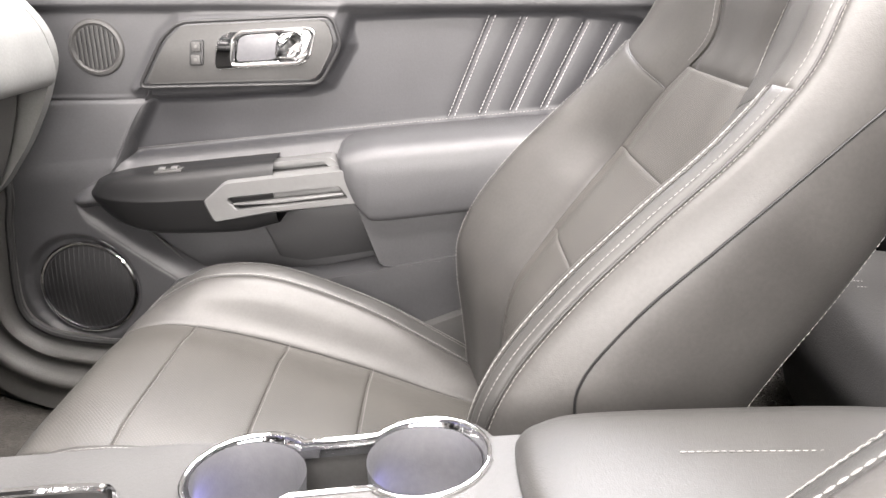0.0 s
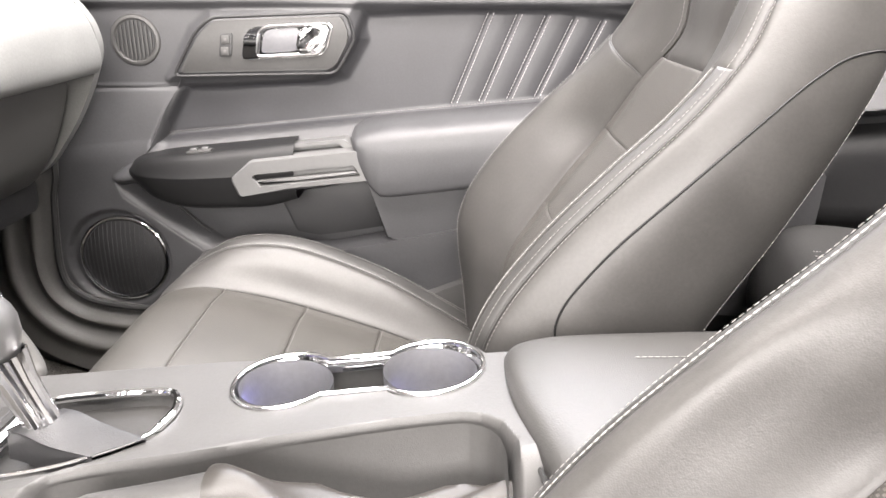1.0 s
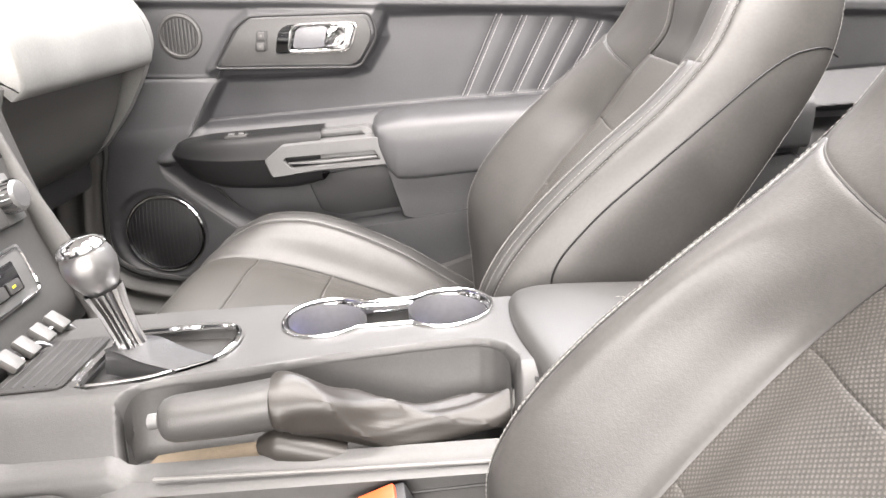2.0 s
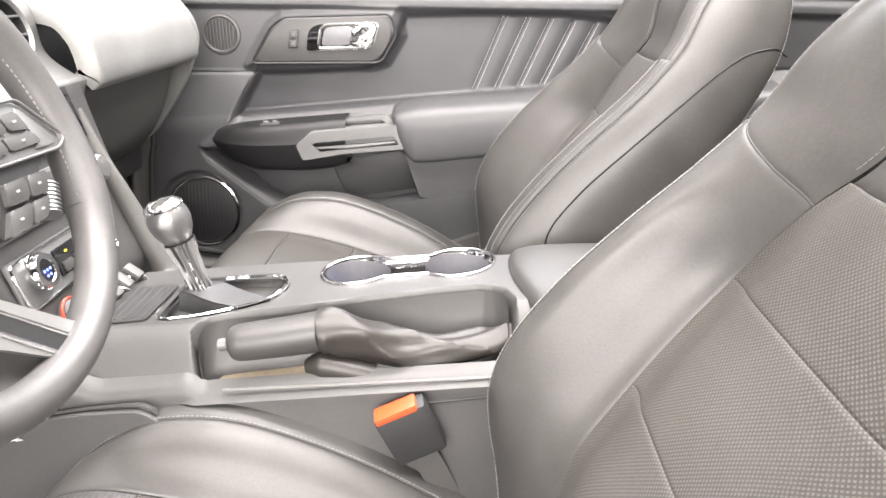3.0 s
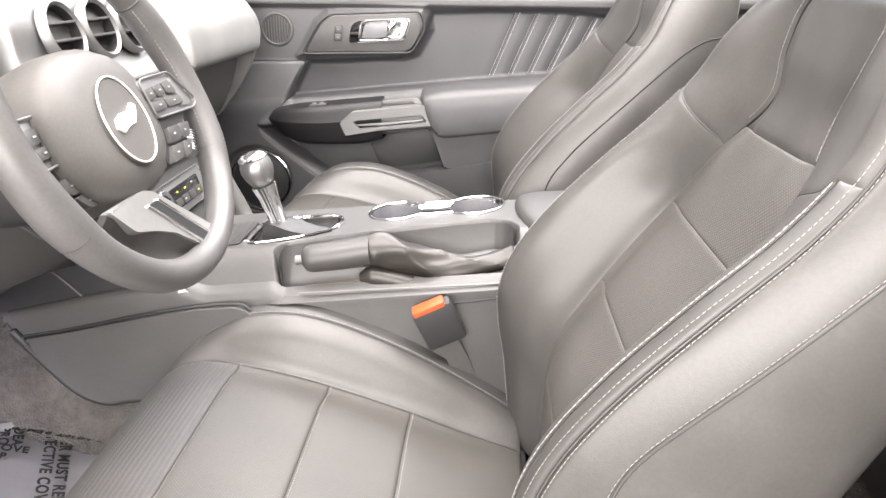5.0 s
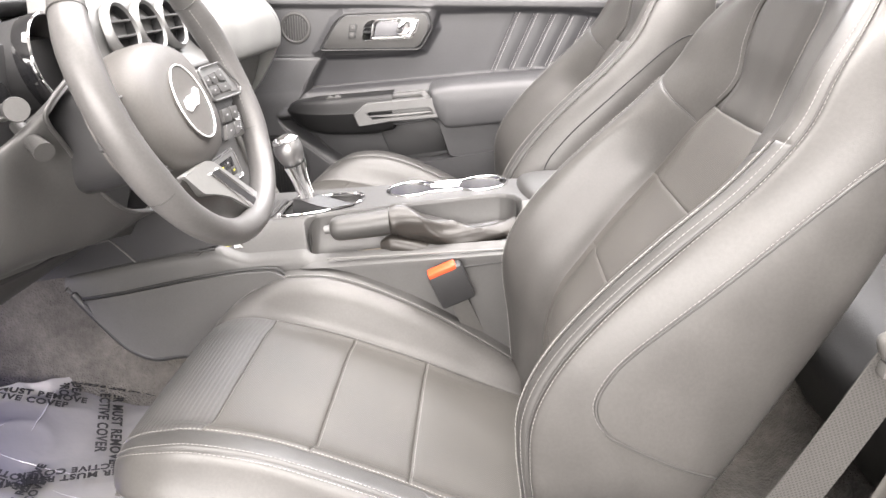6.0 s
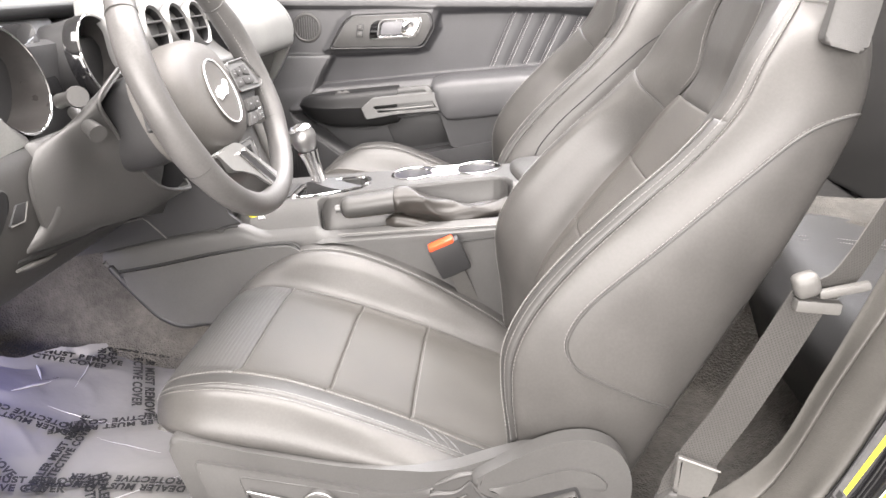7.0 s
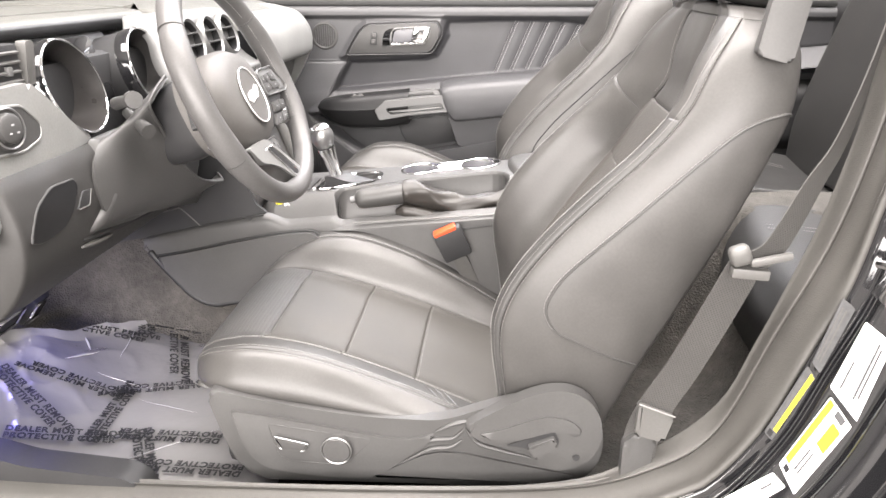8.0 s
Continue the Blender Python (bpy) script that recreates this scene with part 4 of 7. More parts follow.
block(bm, (-0.392, 0.640, 0.4405), (0.040, 0.018, 0.005), 0.002, Euler((0, radians(-6), 0)).to_matrix())
sw = part("window_switch", bm, M["plastic"], door, "window switch")
for o in (-0.009, 0.009):
    bm = bmesh.new()
    block(bm, (-0.392 + o, 0.640, 0.4445 + o * 0.1), (0.010, 0.010, 0.004), 0.0015)
    part("switch_tip", bm, M["pull"], sw)
pad_net = []
for x, zt, zb, out in ((-0.150, 0.466, 0.462, 0.070), (-0.142, 0.470, 0.435, 0.092), (-0.130, 0.474, 0.408, 0.099), (-0.112, 0.478, 0.382, 0.102), (-0.090, 0.481, 0.374, 0.103), (0.0, 0.489, 0.384, 0.103), (0.2, 0.505, 0.408, 0.103), (0.6, 0.53, 0.44, 0.103)):
    y1 = 0.700 - out
    h = zt - zb
    pad_net.append([(x, 0.705, zt + 0.010), (x, y1 + 0.040, zt + 0.004), (x, y1 + 0.012, zt - 0.06 * h), (x, y1 + 0.002, zt - 0.25 * h), (x, y1, zb + 0.45 * h), (x, y1 + 0.002, zb + 0.18 * h), (x, y1 + 0.008, zb + 0.03 * h), (x, y1 + 0.03, zb), (x, 0.70, zb)])
patch("elbow_pad", surface(pad_net, 0, 7, 0, 8, 60, 40), M["door_skin"], door, "padded vinyl elbow rest", toward=(0, -1, 0), edges="", skirt=0.0)
bm = bmesh.new()
slab(bm, rounded([(-0.126, 0.392), (0.6, 0.46), (0.6, 0.30), (-0.093, 0.296)], 0.004), 0.066, lambda u, v, w: (u, 0.700 - w, v), 0.005)
part("pocket_side", bm, M["door_skin"], door)
bm = bmesh.new()
slab(bm, rounded([(-0.42, 0.262), (-0.36, 0.268), (-0.195, 0.272), (0.6, 0.43), (0.6, 0.15), (0.04, 0.185), (-0.20, 0.19), (-0.42, 0.19)], 0.02), 0.062, lambda u, v, w: (u, 0.696 - w + (0.25 - v) * 0.10 * (w > 0), v), 0.014, 4)
part("map_pocket", bm, M["door_skin"], door, "moulded map pocket front", sharp=60)
bm = bmesh.new()
block(bm, (0.1, 0.735, 0.70), (1.7, 0.10, 0.018), 0.006)
part("window_seal", bm, M["rubber"], door)


# ---- centre console ----
def top_z(x):
    return 0.366 + 0.105 * (x + 0.2)


CUPS = [(-0.137, 0.037), (-0.013, 0.038)]
CUP_R = 0.044
con = thing("centre_console", "dark grey centre console with cup holders and handbrake well", "console", at=(0, 0.0, 0.15))


def eight(r, n=56):
    """Outline round the two joined cup holders."""
    (ax, ay), (bx, by) = CUPS
    pts = []
    vx, vy = np.array((bx - ax, by - ay)) / math.hypot(bx - ax, by - ay)
    base = math.atan2(vy, vx)
    open_a = radians(41)
    waist = r * 0.655
    for i in range(n // 2):
        a = base + open_a + (math.tau - 2 * open_a) * i / (n // 2 - 1)
        pts.append((ax + r * math.cos(a), ay + r * math.sin(a)))
    mx, my = (ax + bx) / 2, (ay + by) / 2
    pts.append((mx + vy * waist, my - vx * waist))
    for i in range(n // 2):
        a = base + math.pi + open_a + (math.tau - 2 * open_a) * i / (n // 2 - 1)
        pts.append((bx + r * math.cos(a), by + r * math.sin(a)))
    pts.append((mx - vy * waist, my + vx * waist))
    return pts


WELL = [(-0.292, -0.121), (-0.300, -0.095), (-0.288, -0.080), (-0.262, -0.073), (-0.20, -0.066), (-0.12, -0.053), (-0.037, -0.0435), (0.010, -0.0415), (0.025, -0.046), (0.037, -0.056), (0.045, -0.077), (0.048, -0.121)]
WELL_EDGE = np.array(WELL[2:9])
SHIFT = [(-0.222, 0.008), (-0.230, 0.026), (-0.246, 0.034), (-0.29, 0.036), (-0.335, 0.034), (-0.350, 0.020), (-0.353, -0.010), (-0.354, -0.040), (-0.352, -0.068), (-0.338, -0.0735), (-0.292, -0.067), (-0.256, -0.052), (-0.231, -0.035), (-0.222, -0.012)]


def console_height(x, y):
    z = top_z(x)
    z = z - 0.050 * np.clip((-y - 0.085) / 0.040, 0, 1) ** 1.5
    past = np.minimum(y - np.interp(x, (-0.5, -0.2, -0.1, 0.0, 0.06), (0.090, 0.082, 0.068, 0.058, 0.054)), sdf(x, y, eight(CUP_R + 0.006)))
    z = z - 0.055 * np.clip(past / 0.032, 0, 1) ** 1.35
    z = z - 0.075 * soft(sdf(x, y, eight(CUP_R)), 0.003)
    z = z - 0.030 * soft(sdf(x, y, SHIFT), 0.004)
    well = soft(sdf(x, y, WELL), 0.007)
    rim = top_z(x) - 0.070
    z = z * (1 - well) + rim * well
    z = z - 0.16 * np.clip((-x - 0.43) / 0.25, 0, 1) ** 1.0
    return z


def console_width(x):
    return np.interp(x, (-0.45, -0.36, -0.28), (0.140, 0.120, 0.102))


# the grid's lines follow the well's far edge
cx, cyy = np.meshgrid(np.linspace(-0.56, 0.10, 361), np.linspace(-0.122, 0.14, 211), indexing="ij")
bend = np.clip(np.minimum((cyy + 0.122) / 0.072, (0.01 - cyy) / 0.060), 0, 1)
cyy = cyy + (np.interp(cx, WELL_EDGE[:, 0], WELL_EDGE[:, 1]) + 0.050) * bend
cyy = np.where(cyy > 0.06, 0.06 + (cyy - 0.06) * (console_width(cx) - 0.06) / 0.08, cyy)
cz = console_height(cx, cyy)
patch("console_top", np.stack([cx, cyy, cz], 2), M["plastic"], con, toward=(0, 0, 1), edges="", skirt=0.03, sharp=45)
# flanks
rows = []
for x in np.linspace(-0.56, 0.10, 40):
    w = float(console_width(x))
    t = float(console_height(np.array([x]), np.array([w]))[0])
    rows.append([(x, w, t), (x, w + 0.002, t - 0.02), (x, w + 0.002, t - 0.06), (x, w - 0.002, 0.20), (x, w - 0.01, 0.10), (x, w - 0.015, 0.03)])
patch("console_side", surface(rows, 0, 39, 0, 5, 60, 24), M["plastic"], con, toward=(0, 1, 0), edges="", skirt=0.02)
# the driver's flank rolls over from the top and runs forward as a tapering band
rows = []
for x in np.linspace(-0.70, 0.10, 61):
    edge = console_height(np.array([max(x, -0.40)]), np.array([-0.122]))[0] if x > -0.40 else float(np.interp(x, (-0.70, -0.571, -0.50, -0.44, -0.40), (0.258, 0.290, 0.306, 0.316, console_height(np.array([-0.40]), np.array([-0.122]))[0])))
    ye = float(np.interp(x, (-0.70, -0.571, -0.50, -0.43, -0.38), (-0.147, -0.145, -0.135, -0.124, -0.1218)))
    out = float(np.interp(x, (-0.60, -0.35), (-0.152, -0.1412)))
    foot = float(np.interp(x, (-0.70, -0.676, -0.645, -0.604, -0.561, -0.50, -0.40), (0.238, 0.218, 0.188, 0.148, 0.132, 0.13, 0.03)))
    rows.append([(x, ye, edge + 0.001), (x, ye + (out - ye) * 0.55, edge - 0.0045), (x, ye + (out - ye) * 0.9, edge - 0.013), (x, out, max(edge - 0.030, foot)), (x, out + 0.0005, max(edge - 0.06, foot)), (x, out + 0.003, max(0.18, foot)), (x, out + 0.008, max(0.10, foot)), (x, out + 0.015, foot)])
patch("console_side", surface(rows, 0, 60, 0, 7, 110, 40), M["plastic"], con, toward=(0, -1, 0.2), edges="", skirt=0.012)
tube("side_gap", [(x, -0.1415, 0.297 + 0.155 * (x + 0.027)) for x in np.linspace(-0.075, 0.07, 12)], 0.0016, M["rubber"], con, sides=6)
tube("side_seam", [(x, -0.1415, 0.310 + 0.085 * (x + 0.18)) for x in np.linspace(-0.26, 0.08, 20)], 0.0016, M["plastic_light"], con)
# far and end walls of the handbrake well
path = catmull([(-0.289, -0.119, 0), (-0.2965, -0.100, 0), (-0.286, -0.0835, 0), (-0.260, -0.0765, 0), (-0.20, -0.0695, 0), (-0.12, -0.0565, 0), (-0.037, -0.047, 0), (0.009, -0.045, 0), (0.0235, -0.0495, 0), (0.0345, -0.0585, 0), (0.0418, -0.078, 0), (0.0445, -0.119, 0)], 140)
g = [[(p[0] - 0.004 * f * (p[0] < -0.28), p[1] - 0.012 * f ** 2 * (p[1] > -0.09), top_z(p[0]) - 0.050 * max((-p[1] - 0.085) / 0.040, 0) ** 1.5 - 0.004 - f * 0.066) for f in np.linspace(0, 1, 12)] for p in path]
patch("well_wall", g, M["plastic"], con, toward=(0, -1, 0), edges="", skirt=0.0)
bm = bmesh.new()
slab(bm, rounded([(-0.283, -0.117), (-0.12, -0.117), (-0.12, -0.075), (-0.275, -0.085)], 0.006), 0.003, lambda u, v, w: (u, v, top_z(u) - 0.070 + w), 0.0)
part("well_floor", bm, M["tan"], con, "brownish felt in the handbrake well")

# cup holder rim and liner
holder = raw("cup_rim", *tube_data([(x, y, top_z(x) + 0.001) for x, y in eight(CUP_R + 0.0015, 80)], 0.0024, 10, True), M["chrome"], con, "polished chrome cup holder rim")
outer_ring, inner_ring = eight(CUP_R + 0.001, 80), eight(CUP_R - 0.0035, 80)
n = len(outer_ring)
rings = [[(x, y, top_z(x) + 0.001) for x, y in outer_ring], [((a + c) / 2, (b + d) / 2, top_z(a) - 0.003) for (a, b), (c, d) in zip(outer_ring, inner_ring)], [(x, y, top_z(x) - 0.011) for x, y in inner_ring]]
raw("rim_band", np.concatenate(rings), [(i * n + a, i * n + (a + 1) % n, (i + 1) * n + (a + 1) % n, (i + 1) * n + a) for i in range(2) for a in range(n)], M["chrome"], holder)
for x, y in CUPS:
    turned("cup_liner", [(0.0, -0.072), (0.034, -0.071), (0.036, -0.066), (0.0405, -0.002)], pose(x, y, top_z(x)), M["cup"], con, n=36)

# shift gate
gate = [(x, y, top_z(x) + 0.002) for x, y in catmull([(a, b, 0) for a, b in SHIFT], 70, True)[:, :2]]
gate.append(gate[0])
tube("shift_rim", gate, [0.0016 if y < -0.030 else 0.0036 for x, y, z in gate], M["chrome"], con, "polished chrome shifter surround")
tube("shift_bar", [(-0.3535, y, top_z(-0.3535) + 0.001) for y in np.linspace(0.004, -0.071, 10)], 0.0055, M["chrome"], con, "chrome bar before the lever")
bm = bmesh.new()
slab(bm, rounded([(-0.362, 0.030), (-0.430, 0.026), (-0.430, -0.078), (-0.364, -0.074)], 0.008), 0.002, lambda u, v, w: (u, v, top_z(u) + 0.001 + w), 0.0008)
tray = part("tray_mat", bm, M["knee"], con, "dark ribbed mat before the lever")
for k in range(6):
    tube("mat_rib", [(-0.370 - 0.0105 * k, y, top_z(-0.370 - 0.0105 * k) + 0.003) for y in np.linspace(0.024, -0.070, 8)], 0.0013, M["plastic"], tray, sides=6)
bm = bmesh.new()
slab(bm, [(x, y) for x, y in catmull([(a, b, 0) for a, b in SHIFT], 50, True)[:, :2]], 0.006, lambda u, v, w: (u, v, top_z(u) - 0.018 + w), 0.0)
part("shift_plate", bm, M["knee"], con, "black shifter plate")

lever = thing("gear_lever", "chrome and satin gear lever with round knob", "gear lever", at=(-0.316, -0.027, 0.35))
kc = Vector((-0.340, -0.034, 0.455))
kb = Vector((-0.312, -0.026, 0.362))
axis = (kc - kb).normalized()
q = axis.to_track_quat("Z", "Y").to_matrix().to_4x4()
km = Matrix.Translation(kc) @ q
turned("knob", [(0.0125, -0.028), (0.0165, -0.022), (0.022, -0.011), (0.0245, 0.0), (0.0238, 0.009), (0.0212, 0.016)], km, M["satin"], lever, "satin knob", n=36)
turned("knob_cap", [(0.0212, 0.016), (0.0228, 0.018), (0.0212, 0.022), (0.0145, 0.027), (0.0, 0.029)], km, M["chrome"], lever, "chrome knob cap", n=36)
n_f = 18
verts, faces = [], []
length = (kc - kb).length - 0.025
for i, (h, r) in enumerate(((0.0, 0.014), (length * 0.3, 0.0135), (length * 0.7, 0.015), (length, 0.019))):
    for a in range(n_f * 2):
        rr = r * (1.0 if a % 2 else 0.86)
        ang = math.tau * a / (n_f * 2)
        verts.append(Matrix.Translation(kb) @ q @ Vector((rr * math.cos(ang), rr * math.sin(ang), h)))
for i in range(3):
    for a in range(n_f * 2):
        b = (a + 1) % (n_f * 2)
        faces.append((i * n_f * 2 + a, i * n_f * 2 + b, (i + 1) * n_f * 2 + b, (i + 1) * n_f * 2 + a))
raw("stem", verts, faces, M["chrome"], lever, "fluted chrome stem", sharp=30)
net = []
for c, near, far in ((0.020, (-0.336, -0.036), (-0.308, -0.014)), (0.019, (-0.320, -0.042), (-0.292, -0.020)), (0.012, (-0.296, -0.051), (-0.268, -0.030)), (0.004, (-0.262, -0.058), (-0.231, -0.043))):
    top = lambda p, d: top_z(p[0]) + c + d
    net.append([(near[0] - 0.003, near[1] - 0.003, top(near, -0.026)), (near[0] - 0.001, near[1] - 0.002, top(near, -0.004)), (*near, top(near, 0)), (*far, top(far, 0)), (far[0] + 0.001, far[1] + 0.003, top(far, -0.004)), (far[0] + 0.002, far[1] + 0.008, top(far, -0.026))])
patch("boot_plate", surface(net, 0, 3, 0, 5, 24, 40), M["plastic_dark"], lever, "slanted dark plate behind the lever", toward=(0, 0, 1), edges="", skirt=0.0)

# handbrake
hb = thing("handbrake", "leather-wrapped handbrake lever with creased boot", "handbrake", at=(-0.15, -0.115, 0.33))
path = catmull([(-0.258, -0.115, 0.344), (-0.235, -0.114, 0.348), (-0.200, -0.112, 0.353), (-0.158, -0.109, 0.360)], 24)
rad = np.interp(np.linspace(0, 1, 24), (0, 0.06, 0.2, 0.6, 1.0), (0.010, 0.0175, 0.0205, 0.0215, 0.0225))
tube("grip", path, rad, M["leather_dark"], hb, "smooth leather grip", sides=20)
tube("button", [(-0.268, -0.115, 0.343), (-0.256, -0.115, 0.345)], 0.007, M["pull"], hb, "silver release button", sides=14)
path = catmull([(-0.160, -0.109, 0.360), (-0.145, -0.109, 0.361), (-0.115, -0.108, 0.352), (-0.075, -0.104, 0.339), (-0.03, -0.100, 0.336), (0.02, -0.092, 0.342), (0.055, -0.086, 0.346)], 70)
v, f = tube_data(path, 1.0, 30)
v = np.array(v).reshape(70, 30, 3)
for i in range(70):
    s = i / 69
    base_r = np.interp(s, (0, 0.04, 0.12, 0.35, 0.6, 0.85, 1), (0.0225, 0.0260, 0.0265, 0.0225, 0.019, 0.018, 0.017))
    for a in range(30):
        ang = math.tau * a / 30
        fold = 1 + 0.16 * s * math.sin(2 * ang + 9 * s + 1.0) + 0.13 * (1 - 2 * abs(math.sin(1.5 * ang - 8 * s + 0.6))) * min(1, 3 * s) + 0.06 * math.sin(5 * ang + 17 * s) * min(1, 2 * s)
        d = v[i, a] - path[i]
        v[i, a] = path[i] + d * base_r * fold
raw("boot", v.reshape(-1, 3), f, M["boot"], hb, "creased leather boot")
path = catmull([(-0.175, -0.112, 0.318), (-0.155, -0.114, 0.322), (-0.13, -0.116, 0.318), (-0.10, -0.116, 0.312)], 20)
tube("boot_fold", path, np.interp(np.linspace(0, 1, 20), (0, 0.3, 1), (0.008, 0.016, 0.013)), M["boot"], hb, sides=14)

# armrest lid
arm = thing("armrest_lid", "grey leather armrest lid on the console", "armrest", at=(0.2, 0.0, 0.38))
net = []
for x, t, share in ((0.050, 0.3895, 1), (0.0505, 0.399, 1), (0.062, 0.4085, 0.9), (0.10, 0.4145, 0.35), (0.20, 0.4185, 0), (0.30, 0.420, 0), (0.38, 0.415, 0)):
    back_off = lambda y: share * (0.022 * (max(-y, 0) / 0.117) ** 1.7 + 0.030 * (max(y - 0.030, 0) / 0.055) ** 2)
    section = [(-0.142, 0.33), (-0.144, t - 0.040), (-0.136, t - 0.018), (-0.112, t - 0.006), (-0.03, t), (0.035, t - 0.0025), (0.062, t - 0.0105), (0.078, t - 0.024), (0.083, 0.34)]
    net.append([(x + back_off(y), y, z) for y, z in section])
g = surface(net, 0, 6, 0, 8, 40, 50)
patch("lid", g, M["leather_dark"], arm, toward=(0, 0, 1), edges="", skirt=0.0)
front = g[0]
raw("lid_front", list(front) + [(p[0] + 0.004, p[1], 0.30) for p in front], [(i, i + 1, 50 + i + 1, 50 + i) for i in range(49)], M["leather"], arm)
stitching("stitching", [[(x, -0.002, 0.4188 + 0.01 * (x - 0.2)) for x in np.linspace(0.15, 0.30, 30)]], arm, r=0.0004)
tube("lid_gap", [(p[0] - 0.002, p[1], p[2] - 0.003) for p in front[2:-2]], 0.0022, M["rubber"], arm, sides=6)
bm = bmesh.new()
block(bm, (0.24, -0.028, 0.235), (0.31, 0.215, 0.27), 0.01)
part("console_box", bm, M["plastic"], arm)

# knee pads on the flank of the console
def knee_pad(side):
    y0 = 0.140 * side
    k = thing("knee_pad", "smooth grey pad on the flank of the console", "console pad", at=(-0.5, y0, 0.2), group="console pads")
    upper = [(-0.676, 0.222), (-0.600, 0.237), (-0.500, 0.261), (-0.405, 0.280), (-0.346, 0.286), (-0.328, 0.277)]
    lower = [(-0.300, 0.250), (-0.300, 0.130), (-0.510, 0.131), (-0.561, 0.123), (-0.604, 0.140), (-0.645, 0.184)]
    bm = bmesh.new()
    slab(bm, rounded(upper + lower, 0.012), 0.022, lambda u, v, w: (u, y0 + side * w, v), 0.010, 4)
    part("pad", bm, M["plastic"], k, sharp=60)
    rim = catmull([(a, 0, b) for a, b in [(-0.694, 0.246), upper[0]] + lower[:1:-1] + [(-0.40, 0.131)]], 60)
    tube("pad_edge", [(p[0], y0 + side * 0.012, p[2] - 0.004) for p in rim], (0.0010,) * 4 + (0.0075,) * 56, M["plastic_dark"], k, sides=10)
    tube("pad_gap", [(p[0], y0 + side * 0.013, p[2] + 0.002) for p in catmull([(a, 0, b) for a, b in upper], 40)], 0.0022, M["rubber"], k, sides=6)
    return k


knee_pad(-1)
knee_pad(1)

# buckle
bk = thing("seat_belt_buckle", "grey seat belt buckle with orange release button", "buckle", at=(-0.03, -0.155, 0.25))
t = Matrix.Translation((-0.063, -0.158, 0.281)) @ Euler((radians(8), radians(-24), radians(6))).to_matrix().to_4x4()
bm = bmesh.new()
block(bm, (0, 0, -0.012), (0.058, 0.024, 0.066), 0.006)
bmesh.ops.transform(bm, matrix=t, verts=bm.verts)
part("housing", bm, M["plastic_dark"], bk, "dark grey buckle housing")
bm = bmesh.new()
block(bm, (-0.003, -0.001, 0.020), (0.047, 0.021, 0.010), 0.003)
bmesh.ops.transform(bm, matrix=t, verts=bm.verts)
part("release_button", bm, M["orange"], bk, "orange release button")
bm = bmesh.new()
block(bm, (0.0, 0, -0.11), (0.030, 0.006, 0.14), 0.002)
bmesh.ops.transform(bm, matrix=t, verts=bm.verts)
part("stalk", bm, M["belt"], bk, "short webbing stalk")


# ---- dashboard ----
dash = thing("dashboard", "dark dashboard with silver panel and round vents", "dashboard", at=(-0.7, 0, 0.5))


def dash_rows(profile, y0, y1, n, bow=0.0):
    rows = []
    for y in np.linspace(y0, y1, n):
        rows.append([(x - bow * ((y - y0) / (y1 - y0)) ** 2, y, z) for x, z in profile])
    return rows


def sheet(name, profile, y0, y1, mat, label="", n=20, m=40, edges="nsew", bow=0.0, sink=0.004):
    rows = dash_rows(profile, y0, y1, 6, bow)
    return patch(name, surface(rows, 0, 5, 0, len(profile) - 1, n, m), mat, dash, label, toward=(1, 0, 0.4), sink=sink, skirt=0.03, edges=edges)


sheet("dash_top", [(-1.25, 0.712), (-1.0, 0.719), (-0.80, 0.716), (-0.70, 0.708), (-0.66, 0.700), (-0.62, 0.686)], -0.020, 0.70, M["dash_grain"], "grained dashboard top", n=30)
sheet("dash_top", [(-1.25, 0.705), (-1.0, 0.712), (-0.82, 0.714), (-0.72, 0.709), (-0.694, 0.700), (-0.698, 0.689), (-0.73, 0.680)], -0.72, -0.020, M["dash_grain"], "grained dashboard top", n=30)
# Dark strip on the brow's underside: the overhang's shade is in its colour.
sheet("brow_lip", [(-0.6945, 0.7005), (-0.690, 0.694), (-0.694, 0.684), (-0.71, 0.676), (-0.74, 0.670)], -0.72, -0.020, M["plastic_dark"], "lip under the dashboard top, overhang shade in its dark colour", n=20, edges="")
sheet("silver_panel", [(-0.60, 0.690), (-0.550, 0.678), (-0.520, 0.645), (-0.508, 0.606), (-0.508, 0.578), (-0.520, 0.563)], 0.20, 0.600, M["dash_pad"], "pale satin dashboard panel")
# Grey set lighter than the dark plastic, to make up for light missing here.
sheet("glove_box", [(-0.555, 0.562), (-0.560, 0.535), (-0.580, 0.480), (-0.610, 0.428), (-0.66, 0.385), (-0.75, 0.345)], 0.19, 0.585, M["plastic_light"], "grey glove box door")
bm = bmesh.new()
prof = rounded([(-0.62, 0.700), (-0.545, 0.680), (-0.515, 0.640), (-0.508, 0.600), (-0.531, 0.543), (-0.562, 0.489), (-0.612, 0.424), (-0.72, 0.36), (-0.95, 0.36), (-0.95, 0.70)], 0.02)
slab(bm, prof, 0.018, lambda u, v, w: (u, 0.597 + w, v), 0.005)
part("end_cap", bm, M["dash_pad"], dash, "pale dashboard end cap")
bm = bmesh.new()
block(bm, (-0.85, 0.0, 0.50), (0.42, 1.22, 0.30), 0.02)
part("dash_body", bm, M["plastic_dark"], dash)
bm = bmesh.new()
block(bm, (-0.70, 0.60, 0.735), (0.012, 0.05, 0.05), 0.003)
part("side_vent", bm, M["plastic_dark"], dash)
